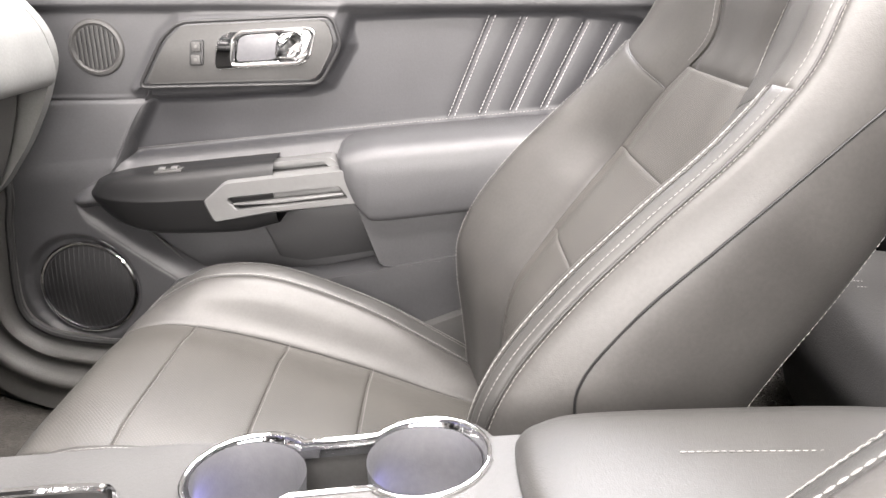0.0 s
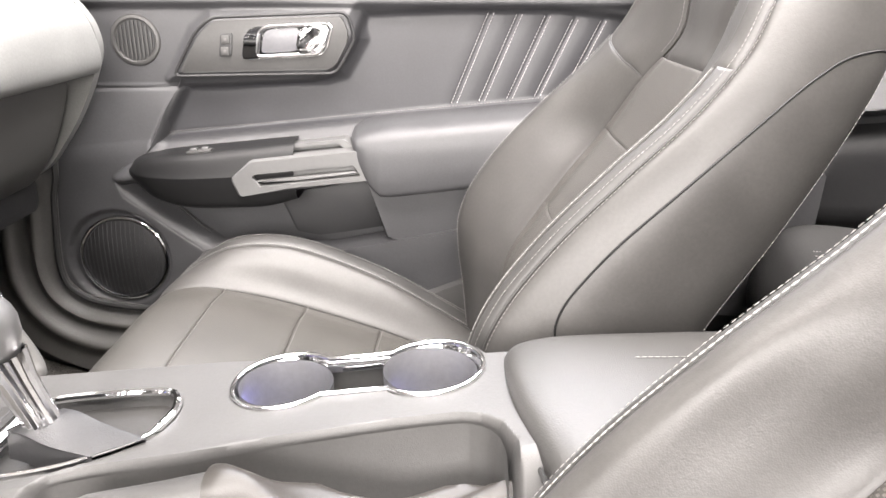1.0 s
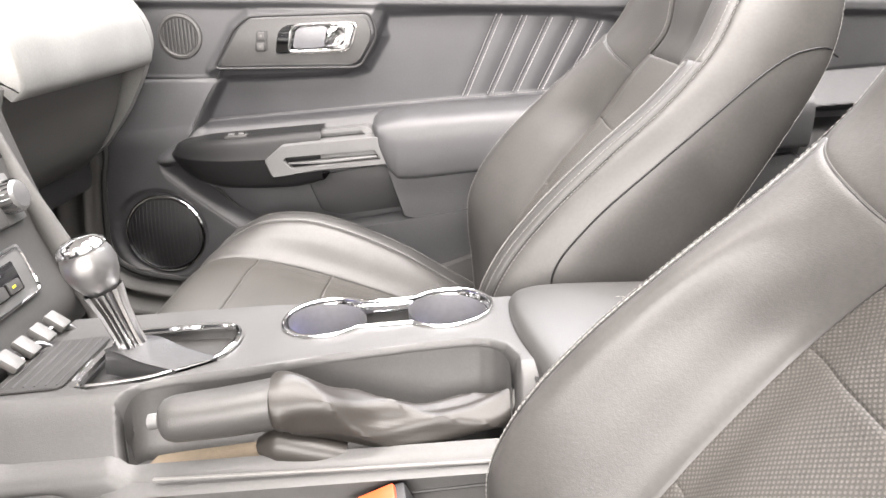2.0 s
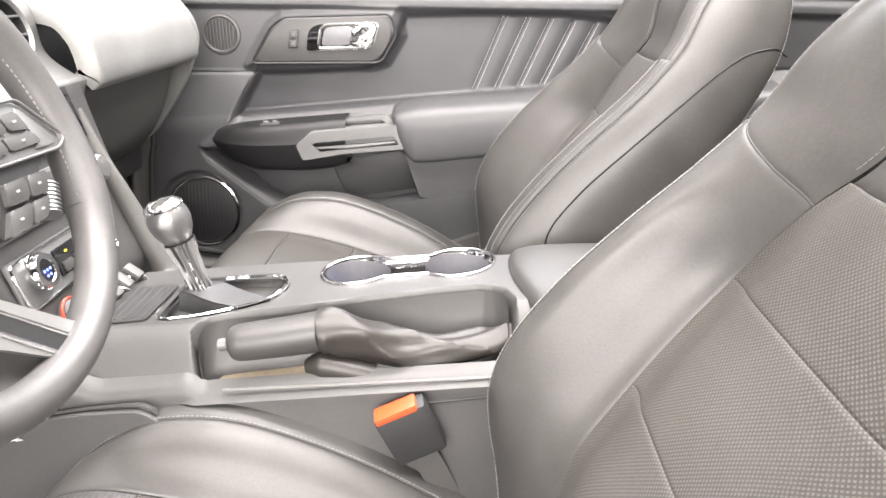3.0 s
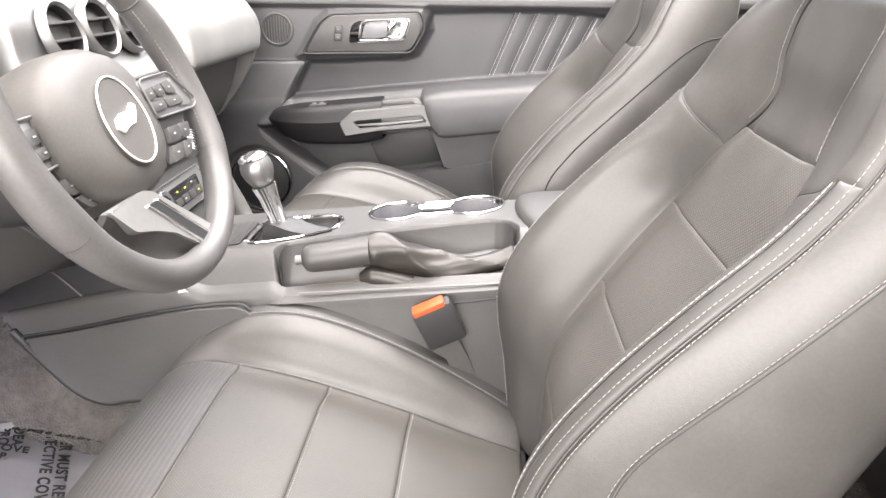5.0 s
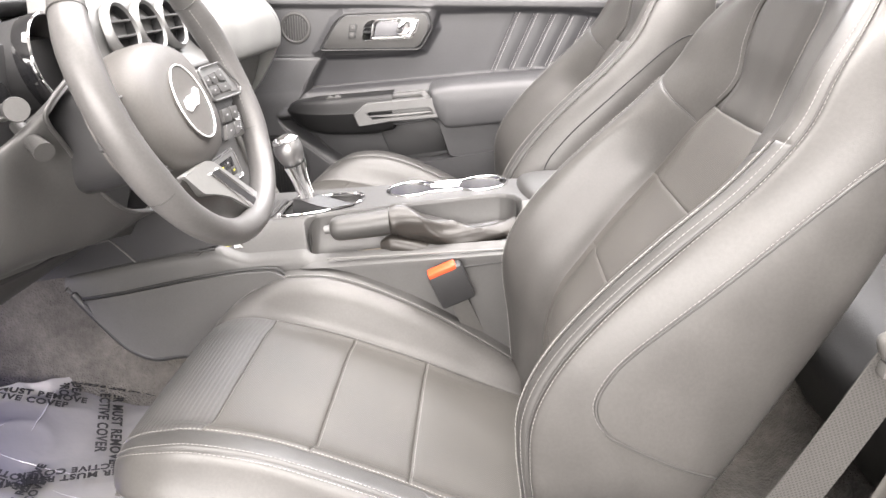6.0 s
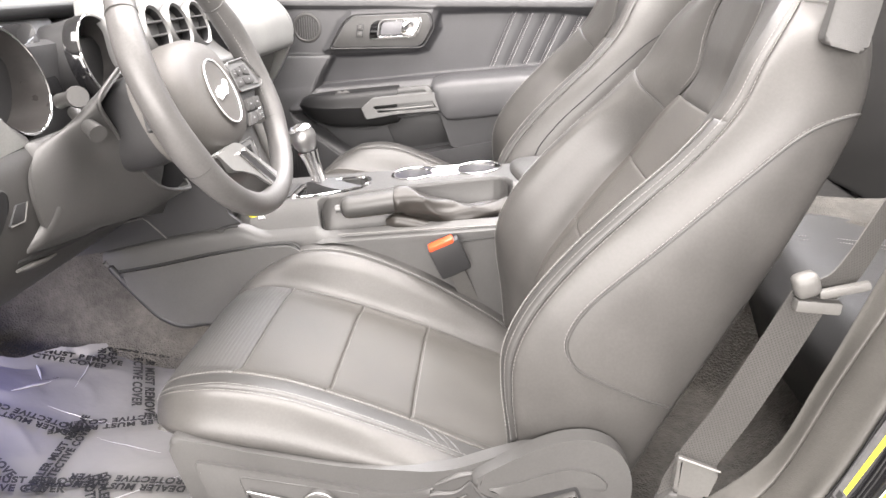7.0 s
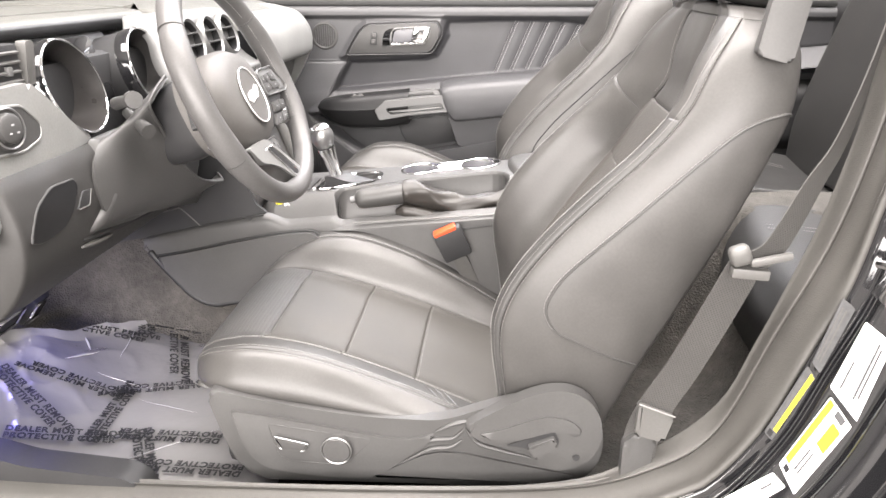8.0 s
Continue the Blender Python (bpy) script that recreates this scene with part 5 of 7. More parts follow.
# centre stack
cs = [(-0.66, 0.704), (-0.615, 0.700), (-0.588, 0.668), (-0.578, 0.618), (-0.545, 0.590), (-0.528, 0.584)]
sheet("vent_panel", cs, -0.185, 0.20, M["silver"], "pale satin panel round the centre vents")
vents_at = [(-0.596, -0.090), (-0.596, 0.010), (-0.596, 0.106)]
for x, y in vents_at:
    m = Matrix.Translation((x + 0.022, y, 0.652)) @ Euler((0, radians(72), 0)).to_matrix().to_4x4()
    turned("vent_ring", [(0.036, -0.02), (0.037, 0.004), (0.041, 0.008), (0.045, 0.004), (0.046, -0.006)], m, M["silver"], dash, "satin vent ring", n=36)
    turned("vent_bore", [(0.0, -0.012), (0.036, -0.012), (0.0365, 0.004)], m, M["plastic_dark"], dash, n=30)
    for o in (-0.013, 0.010):
        bm = bmesh.new()
        block(bm, (o, 0, -0.002), (0.0035, 0.066, 0.016), 0.001)
        bmesh.ops.transform(bm, matrix=m, verts=bm.verts)
        part("vent_vane", bm, M["plastic"], dash)
sheet("stack_face", [(-0.530, 0.585), (-0.520, 0.54), (-0.500, 0.47), (-0.475, 0.40), (-0.455, 0.345), (-0.47, 0.30)], -0.143, 0.185, M["plastic"], "dark centre stack", m=30)
stack_x = lambda z: float(np.interp(z, (0.315, 0.345, 0.40, 0.47, 0.54, 0.585), (-0.44, -0.455, -0.475, -0.500, -0.520, -0.530)))
LEAN_S = Euler((0, radians(-18), 0)).to_matrix()
FACE_S = Euler((0, radians(72), 0)).to_matrix().to_4x4()


def on_stack(y, z, out=0.0):
    return (stack_x(z) + out * 0.95, y, z + out * 0.31)


def stack_plate(name, y0, y1, z0, z1, mat, parent, out=0.0, thick=0.006, label="", bevel=0.002):
    bm = bmesh.new()
    block(bm, on_stack((y0 + y1) / 2, (z0 + z1) / 2, out + thick / 2), (thick, y1 - y0, z1 - z0), bevel, LEAN_S)
    return part(name, bm, M[mat], parent, label)


for y_t, back in ((0.152, 0.0),):
    path = catmull([(-0.530 - back, y_t + 0.004, 0.545), (-0.505 - back, y_t, 0.485), (-0.482 - back, y_t, 0.435), (-0.452 - back, y_t, 0.370), (-0.432 - back, y_t, 0.325), (-0.424, y_t - 0.012, 0.305)], 40)
    tube("stack_trim", path, np.interp(np.linspace(0, 1, 40), (0, 0.5, 0.9, 1), (0.008, 0.012, 0.014, 0.010)), M["plastic_light"], dash, "grey stack trim", sides=14, flat=1.3)
screen = stack_plate("stack_screen", -0.120, 0.135, 0.512, 0.580, "gloss", dash, label="dark glossy screen")
keys = stack_plate("key_panel", -0.125, 0.130, 0.446, 0.500, "silver", dash, label="grey radio key panel", bevel=0.003)
for k in range(5):
    for z in (0.459, 0.485):
        key = stack_plate("key", -0.074 + 0.034 * k, -0.046 + 0.034 * k, z - 0.010, z + 0.010, "plastic", keys, 0.0062, 0.004)
for y in (-0.098, 0.110):
    m = Matrix.Translation(on_stack(y, 0.474, 0.004)) @ FACE_S
    turned("radio_knob", [(0.0, 0.022), (0.014, 0.021), (0.017, 0.018), (0.018, 0.0)], m, M["satin"], dash, "ribbed satin rotary knob", n=28)
    for a in range(20):
        q = math.tau * a / 20
        tube("knob_rib", [m @ Vector((0.0178 * math.cos(q), 0.0178 * math.sin(q), h)) for h in (0.002, 0.018)], 0.0009, M["chrome"], dash, sides=4)
climate = stack_plate("climate_panel", -0.128, 0.090, 0.374, 0.432, "silver", dash, label="silver climate control panel", bevel=0.004)
tube("panel_bead", [on_stack(y, z, 0.007) for y, z in rounded([(-0.124, 0.378), (0.086, 0.378), (0.086, 0.428), (-0.124, 0.428)], 0.010)], 0.0016, M["chrome"], climate, closed=True, sides=6)
strip = stack_plate("climate_display", -0.050, 0.062, 0.388, 0.420, "gloss", climate, 0.0062, 0.003, "dark climate display")
for k in range(4):
    stack_plate("climate_button", -0.044 + 0.026 * k, -0.022 + 0.026 * k, 0.391, 0.403, "plastic", strip, 0.0094, 0.002)
for y, z, mat in ((-0.030, 0.412, "yellow"), (0.000, 0.411, "yellow"), (0.028, 0.413, "icon"), (-0.012, 0.397, "icon"), (0.042, 0.397, "yellow")):
    stack_plate("icon", y - 0.0028, y + 0.0028, z - 0.0012, z + 0.0012, mat, strip, 0.0116, 0.0006, bevel=0.0)
m = Matrix.Translation(on_stack(-0.086, 0.408, 0.006)) @ FACE_S
led_knob = turned("climate_knob", [(0.0, 0.012), (0.012, 0.012), (0.0135, 0.014), (0.019, 0.014), (0.021, 0.010), (0.021, 0.0)], m, M["chrome"], dash, "chrome ringed knob with blue dots", n=32)
turned("knob_face", [(0.0, 0.0128), (0.0128, 0.0126)], m, M["gloss"], led_knob, n=24)
for u, v in ((-0.006, 0.0), (0.0, 0.0), (0.006, 0.0), (-0.003, -0.006), (0.003, -0.006)):
    turned("led", [(0.0, 0.0006), (0.0018, 0.0004), (0.0018, 0.0)], m @ Matrix.Translation((-v, u, 0.0130)), M["led"], led_knob, n=8)
m = Matrix.Translation(on_stack(-0.070, 0.352, 0.003)) @ FACE_S
turned("start_button", [(0.0, 0.011), (0.013, 0.011), (0.016, 0.009), (0.017, 0.0)], m, M["plastic_light"], dash, "round start button", n=28)
tube("start_ring", [m @ Vector((0.0180 * math.cos(a), 0.0180 * math.sin(a), 0.006)) for a in np.linspace(0, math.tau, 31)[:-1]], 0.0019, M["red"], dash, "red ring round the start button", closed=True, sides=6)
for k in range(4):
    bm = bmesh.new()
    block(bm, (-0.432, -0.036 + 0.030 * k, 0.356), (0.024, 0.018, 0.009), 0.003, Euler((0, radians(35), 0)).to_matrix())
    part("toggle_switch", bm, M["plastic_light"], dash, "grey toggle switch")
tray = thing("power_socket", "pair of round chrome power sockets in the front tray", "socket", at=(-0.423, 0.03, 0.33))
for y in (0.002, 0.048):
    m = Matrix.Translation((-0.428, y, 0.334)) @ Euler((0, radians(58), radians(-25))).to_matrix().to_4x4()
    turned("socket_rim", [(0.0, -0.002), (0.015, -0.002), (0.016, 0.006), (0.018, 0.009), (0.0205, 0.008), (0.022, 0.0), (0.022, -0.02)], m, M["satin"], tray, n=32)
    turned("socket_cap", [(0.0, 0.003), (0.012, 0.003), (0.0145, 0.0)], m, M["plastic_light"], tray, n=24)

bm = bmesh.new()
slab(bm, rounded([(-0.90, 0.56), (-0.535, 0.570), (-0.522, 0.535), (-0.504, 0.468), (-0.478, 0.398), (-0.455, 0.340), (-0.432, 0.322), (-0.500, 0.309), (-0.571, 0.294), (-0.690, 0.263), (-0.76, 0.250), (-0.90, 0.250)], 0.005), 0.008, lambda u, v, w: (u, -0.142 - w, v), 0.003, 2)
part("flank_panel", bm, M["plastic_dark"], dash, "smooth dark flank of the centre stack")
tube("flank_seam", [(-0.690, -0.1515, 0.300), (-0.655, -0.1515, 0.318), (-0.614, -0.1515, 0.329), (-0.604, -0.1515, 0.322), (-0.574, -0.1515, 0.292)], 0.0014, M["plastic_light"], dash, sides=6)
tube("flank_gap", [(x, -0.1505, float(np.interp(x, (-0.69, -0.571, -0.5, -0.44), (0.2625, 0.2925, 0.308, 0.318)))) for x in np.linspace(-0.69, -0.44, 24)], 0.0018, M["rubber"], dash, sides=6)
# instrument cluster
clus = thing("instrument_cluster", "twin round gauges in chrome hoods", "gauges", at=(-0.62, -0.365, 0.62))
for y in (-0.474, -0.219):
    m = Matrix.Translation((-0.612, y, 0.612)) @ Euler((0, radians(72), 0)).to_matrix().to_4x4()
    turned("gauge_hood", [(0.052, -0.07), (0.060, -0.03), (0.0692, 0.012)], m, M["gauge"], clus, n=44)
    tube("gauge_ring", [m @ Vector((0.0705 * math.cos(a), 0.0705 * math.sin(a), 0.013)) for a in np.linspace(0, math.tau, 49)[:-1]], 0.0019, M["chrome"], clus, "bright chrome gauge ring", closed=True)
    turned("gauge_shell", [(0.0715, 0.013), (0.0745, 0.006), (0.0745, -0.010)], m, M["gloss"], clus, "glossy band round the gauge hood", n=44)
    turned("gauge_tunnel", [(0.0745, -0.010), (0.075, -0.03), (0.078, -0.07)], m, M["plastic_dark"], clus, n=44)
    turned("gauge_face", [(0.0, -0.062), (0.058, -0.062)], m, M["gloss"], clus, "dark glossy gauge face", n=36)
bm = bmesh.new()
block(bm, (-0.672, -0.346, 0.618), (0.05, 0.100, 0.11), 0.01, Euler((0, radians(-18), 0)).to_matrix())
part("centre_screen", bm, M["gloss"], clus)
bm = bmesh.new()
block(bm, (-0.87, -0.368, 0.692), (0.26, 0.50, 0.040), 0.018, Euler((0, radians(4), 0)).to_matrix(), 3)
part("binnacle", bm, M["plastic"], clus, "grained hood over the gauges")
sheet("binnacle_face", [(-0.715, 0.690), (-0.700, 0.672), (-0.676, 0.640), (-0.672, 0.560)], -0.60, -0.190, M["plastic_dark"], "dark panel behind the gauges", edges="")
# driver side panels
bm = bmesh.new()
slab(bm, rounded([(-0.765, 0.640), (-0.690, 0.640), (-0.621, 0.641), (-0.585, 0.612), (-0.546, 0.577), (-0.500, 0.542), (-0.587, 0.537), (-0.654, 0.533), (-0.702, 0.512), (-0.739, 0.484), (-0.765, 0.46)], 0.008), 0.030, lambda u, v, w: (-0.604 + w + (0.60 - v) * 0.06, u, v), 0.010, 4)
part("driver_panel", bm, M["dash_pad"], dash, "pale satin panel with light switch", sharp=60)
pod_out = [(-0.755, 0.624), (-0.711, 0.622), (-0.652, 0.616), (-0.620, 0.588), (-0.626, 0.570), (-0.667, 0.560), (-0.727, 0.566), (-0.755, 0.570)]
bm = bmesh.new()
slab(bm, rounded(pod_out, 0.010), 0.003, lambda u, v, w: (-0.5745 + w + (0.60 - v) * 0.06, u, v), 0.001)
pod = part("switch_pod", bm, M["plastic"], dash, "light switch pod")
tube("pod_rim", [(-0.572 + (0.60 - v) * 0.06, u, v) for u, v in rounded(pod_out, 0.010)], 0.0020, M["dash_pad"], pod, sides=6, closed=True)
m = Matrix.Translation((-0.5705, -0.692, 0.594)) @ Euler((0, radians(84), radians(-8))).to_matrix().to_4x4()
turned("light_switch", [(0.0, 0.010), (0.014, 0.011), (0.018, 0.009), (0.0195, 0.003), (0.024, 0.003), (0.027, 0.0)], m, M["plastic"], dash, "round headlight switch", n=36)
tube("switch_ring", [m @ Vector((0.0245 * math.cos(a), 0.0245 * math.sin(a), 0.005)) for a in np.linspace(0, math.tau, 37)[:-1]], 0.0013, M["satin"], dash, closed=True, sides=6)
bm = bmesh.new()
for u, v in ((0.006, -0.006), (0.006, 0.006), (-0.004, 0.0)):
    block(bm, (u, v, 0.0115), (0.002, 0.004, 0.0006), 0.0)
bmesh.ops.transform(bm, matrix=m, verts=bm.verts)
part("icon", bm, M["icon"], pod)
bm = bmesh.new()
block(bm, (-0.612, -0.664, 0.660), (0.03, 0.130, 0.056), 0.006)
dv = part("driver_vent", bm, M["plastic_dark"], dash, "dark side air vent")
for k in range(4):
    bm = bmesh.new()
    block(bm, (-0.598, -0.664, 0.642 + 0.0120 * k), (0.012, 0.118, 0.0030), 0.001, Euler((0, radians(12), 0)).to_matrix())
    part("vent_vane", bm, M["plastic_light"], dv)
bm = bmesh.new()
block(bm, (-0.596, -0.630, 0.655), (0.010, 0.010, 0.012), 0.002)
part("vent_tab", bm, M["silver"], dv)
bm = bmesh.new()
slab(bm, rounded([(-0.602, 0.634), (-0.584, 0.634), (-0.574, 0.690), (-0.592, 0.690)], 0.003), 0.014, lambda u, v, w: (-0.604 + w, u, v), 0.003)
part("vent_frame", bm, M["plastic_light"], dv)
sheet("knee_panel", [(-0.575, 0.545), (-0.556, 0.515), (-0.545, 0.46), (-0.560, 0.40), (-0.610, 0.345), (-0.69, 0.31)], -0.74, -0.175, M["knee"], "grained knee panel under the column")
knee_x = lambda v: np.interp(v, (0.31, 0.345, 0.40, 0.46, 0.515, 0.545), (-0.69, -0.610, -0.560, -0.545, -0.556, -0.575))
# broad bolster that stands proud of the panel
edge_l = [(-0.519, 0.546), (-0.524, 0.520), (-0.530, 0.495), (-0.552, 0.462), (-0.596, 0.425)]
bol = []
for f in np.linspace(0, 1, 30):
    lo = np.array((-0.596 + 0.396 * f, 0.426 - 0.040 * f - 0.012 * math.sin(math.pi * f)))
    up = np.array((-0.519 + 0.319 * f, 0.546))
    row = []
    for g_ in np.linspace(0, 1, 16):
        q = up + (lo - up) * g_
        q[0] += (float(np.interp(g_, np.linspace(0, 1, 5), [p[0] for p in edge_l])) - (edge_l[0][0] + (edge_l[4][0] - edge_l[0][0]) * g_)) * (1 - f)
        lift = 0.013 * min(1, f / 0.05 + 0.25) * min(1, (1 - g_) / 0.05 + 0.35)
        row.append((float(knee_x(q[1])) + lift, q[0], q[1]))
    bol.append(row)
patch("knee_bolster", bol, M["plastic"], dash, "smooth brown-grey knee bolster", toward=(1, -0.2, 0), edges="nsw", sink=0.004, roll=0.012, skirt=0.014)
tube("slot", [(float(knee_x(z)) + 0.002, y, z) for y, z in ((-0.602, 0.419), (-0.540, 0.411), (-0.482, 0.404), (-0.410, 0.394), (-0.345, 0.383))], (0.003, 0.005, 0.005, 0.004, 0.002), M["rubber"], dash, sides=8)
tube("slot_lip", [(float(knee_x(z)) + 0.004, y, z) for y, z in ((-0.604, 0.409), (-0.575, 0.405), (-0.540, 0.400), (-0.515, 0.398))], (0.002, 0.0045, 0.0035, 0.0015), M["plastic_light"], dash, sides=8)
fuse_out = rounded([(-0.730, 0.457), (-0.696, 0.493), (-0.655, 0.510), (-0.600, 0.508), (-0.600, 0.494), (-0.627, 0.470), (-0.660, 0.454), (-0.695, 0.450)], 0.012)
bm = bmesh.new()
slab(bm, fuse_out, 0.003, lambda u, v, w: (knee_x(v) + 0.0015 + w, u, v), 0.001)
cover = part("fuse_cover", bm, M["black"], dash, "dark fuse box cover")
tube("cover_edge", [(knee_x(v) + 0.0025, u, v) for u, v in fuse_out], 0.0014, M["plastic"], cover, sides=6, closed=True)
bm = bmesh.new()
slab(bm, rounded([(-0.616, 0.468), (-0.588, 0.466), (-0.570, 0.486), (-0.592, 0.488)], 0.003), 0.003, lambda u, v, w: (knee_x(v) + 0.0015 + w, u, v), 0.001)
hood_sw = part("hood_switch", bm, M["plastic_dark"], dash, "small square switch")
tube("switch_edge", [(knee_x(v) + 0.0045, u, v) for u, v in ((-0.614, 0.468), (-0.588, 0.467), (-0.571, 0.486))], 0.0012, M["plastic_light"], hood_sw, sides=6)
bm = bmesh.new()
slab(bm, rounded([(-0.72, 0.345), (-0.20, 0.345), (-0.20, 0.295), (-0.72, 0.275)], 0.02), 0.02, lambda u, v, w: (-0.70 - (0.345 - v) * 0.7 + w, u, v), 0.004)
part("lower_panel", bm, M["plastic_dark"], dash)

# steering wheel
TIL = radians(23.5)
nrm = Vector((math.cos(TIL), 0, math.sin(TIL)))
upv = Vector((-math.sin(TIL), 0, math.cos(TIL)))
wc = Vector((-0.384, -0.356, 0.600))
wheel = thing("steering_wheel", "black leather steering wheel with silver spokes", "steering wheel", at=tuple(wc))
W = lambda a, b, c: wc + Vector((0, 1, 0)) * a + upv * b + nrm * c
R = 0.188


def rim_r(a):
    return R - 0.006 * max(0, -math.sin(a)) ** 4


rim = [W(rim_r(a) * math.cos(a), rim_r(a) * math.sin(a), 0.0) for a in np.linspace(0, math.tau, 97)[:-1]]
rads = [0.0165 + 0.002 * math.exp(-((abs(math.cos(a)) - 0.93) / 0.08) ** 2) for a in np.linspace(0, math.tau, 97)[:-1]]
v, f = tube_data(rim, np.array(rads), 18, True, 1.12)
raw("rim", v, f, M["rim_leather"], wheel, "leather-wrapped rim")
for a in (radians(-28), radians(208), radians(35), radians(145)):
    ring = [W((R + 0.0178 * math.cos(q)) * math.cos(a), (R + 0.0178 * math.cos(q)) * math.sin(a), 0.0185 * math.sin(q)) for q in np.linspace(0, math.tau, 25)[:-1]]
    tube("rim_seam", ring, 0.0009, M["leather_dark"], wheel, closed=True, sides=6)
stitching("stitching", [[W((R - 0.0172) * math.cos(a), (R - 0.0172) * math.sin(a), 0.004) for a in np.linspace(radians(a0), radians(a1), 60)] for a0, a1 in ((-26, 34), (146, 206), (40, 140))], wheel, r=0.0009)
H = lambda a, b, c: W(a - 0.012, b - 0.020, c - 0.018)
# airbag hub
hub = []
for s, h in ((1.0, -0.050), (1.03, -0.014), (1.0, 0.006), (0.88, 0.020), (0.62, 0.027), (0.0, 0.030)):
    hub.append([H(0.100 * s * math.copysign(abs(math.cos(a)) ** 0.8, math.cos(a)), 0.006 + (0.082 if math.sin(a) > 0 else 0.078) * s * math.copysign(abs(math.sin(a)) ** 0.8, math.sin(a)), h) for a in np.linspace(0, math.tau, 41)[:-1]])
raw("airbag_cover", [p for r in hub for p in r], [(i * 40 + a, i * 40 + (a + 1) % 40, (i + 1) * 40 + (a + 1) % 40, (i + 1) * 40 + a) for i in range(5) for a in range(40)], M["hub"], wheel, "soft grained airbag cover")
tube("badge_ring", [H(0.042 * math.cos(a), 0.004 + 0.046 * math.sin(a), 0.0315) for a in np.linspace(0, math.tau, 49)[:-1]], 0.0011, M["badge"], wheel, "thin bright badge ring", closed=True)
bm = bmesh.new()
slab(bm, [(0.042 * math.cos(a), 0.004 + 0.046 * math.sin(a)) for a in np.linspace(0, math.tau, 41)[:-1]], 0.004, lambda u, v, w: H(u, v, 0.0265 + w), 0.001)
part("badge_plate", bm, M["hub"], wheel)
bm = bmesh.new()
slab(bm, [(-0.030, -0.003), (-0.026, 0.006), (-0.010, 0.010), (0.008, 0.010), (0.022, 0.017), (0.030, 0.013), (0.022, 0.004), (0.012, -0.004), (-0.004, -0.004), (-0.020, -0.009)], 0.003, lambda u, v, w: H(u * 0.9, v * 1.0 + 0.002, 0.0300 + w), 0.0006)
part("badge", bm, M["badge"], wheel, "plain bright badge shape")
# spokes
FRAME_W = Matrix((Vector((0, 1, 0)), upv, nrm)).transposed().to_4x4()
for side in (-1, 1):
    mu = lambda u: u if side > 0 else 0.024 - u
    H = lambda a, b, c: W(a - 0.012, b - 0.020, c - 0.018 - (0.026 if side < 0 else 0.0))
    flip = lambda pts: [(mu(u), v) for u, v in (pts if side > 0 else pts[::-1])]
    bm = bmesh.new()
    slab(bm, rounded(flip([(0.050, -0.058), (0.110, -0.056), (0.133, -0.026), (0.142, -0.013), (0.180, -0.006), (0.158, 0.034), (0.050, 0.036)]), 0.006), 0.016, lambda u, v, w: H(u, v, 0.006 + w), 0.003)
    sp_ = part("spoke", bm, M["plastic_dark"], wheel, "side spoke with control buttons")
    outer_f = [(0.070, -0.007), (0.172, -0.011), (0.188, -0.003), (0.150, 0.038), (0.070, 0.038)]
    tube("button_frame", [H(mu(u), v, 0.0275) for u, v in rounded(outer_f, 0.008)], 0.0014, M["pull"], sp_, "silver frame round the upper buttons", closed=True, sides=10)
    bm = bmesh.new()
    slab(bm, rounded(flip(outer_f), 0.008), 0.005, lambda u, v, w: H(u, v, 0.0195 + w), 0.002)
    part("frame_plate", bm, M["pull"], sp_)
    bm = bmesh.new()
    slab(bm, rounded(flip([(0.140, -0.004), (0.166, -0.006), (0.176, -0.003), (0.148, 0.032), (0.142, 0.030), (0.152, 0.0)]), 0.004), 0.006, lambda u, v, w: H(u, v, 0.020 + w), 0.002)
    part("frame_wing", bm, M["silver"], sp_)
    for pts in ([(0.072, 0.014), (0.094, 0.0145), (0.092, 0.027), (0.071, 0.026)], [(0.097, 0.0145), (0.119, 0.015), (0.116, 0.028), (0.095, 0.027)], [(0.122, 0.015), (0.147, 0.012), (0.141, 0.029), (0.119, 0.028)],
                [(0.074, 0.0), (0.107, 0.0), (0.105, 0.0115), (0.073, 0.0115)], [(0.110, 0.0), (0.153, -0.001), (0.148, 0.010), (0.108, 0.0115)]):
        bm = bmesh.new()
        slab(bm, rounded(flip(pts), 0.003), 0.005, lambda u, v, w: H(u, v, 0.0225 + w), 0.0015)
        part("wheel_button", bm, M["plastic"], sp_)
        cu, cv = np.mean(pts, axis=0)
        bm = bmesh.new()
        block(bm, (0, 0, 0), (0.0045, 0.0016, 0.0006), 0)
        bmesh.ops.transform(bm, matrix=Matrix.Translation(H(mu(cu), cv, 0.0284)) @ FRAME_W, verts=bm.verts)
        part("icon", bm, M["icon"], sp_)
    for pts in ([(0.072, -0.037), (0.100, -0.038), (0.108, -0.021), (0.080, -0.020)], [(0.103, -0.038), (0.126, -0.039), (0.138, -0.023), (0.111, -0.021)],
                [(0.052, -0.057), (0.084, -0.057), (0.098, -0.041), (0.070, -0.040)], [(0.087, -0.057), (0.110, -0.056), (0.124, -0.042), (0.101, -0.041)]):
        bm = bmesh.new()
        slab(bm, rounded(flip(pts), 0.003), 0.007, lambda u, v, w: H(u, v, 0.020 + w), 0.0015)
        part("wheel_button", bm, M["plastic"], sp_)
        cu, cv = np.mean(pts, axis=0)
        bm = bmesh.new()
        block(bm, (0, 0, 0), (0.004, 0.0016, 0.0006), 0)
        bmesh.ops.transform(bm, matrix=Matrix.Translation(H(mu(cu), cv, 0.0274)) @ FRAME_W, verts=bm.verts)
        part("icon", bm, M["icon"], sp_)
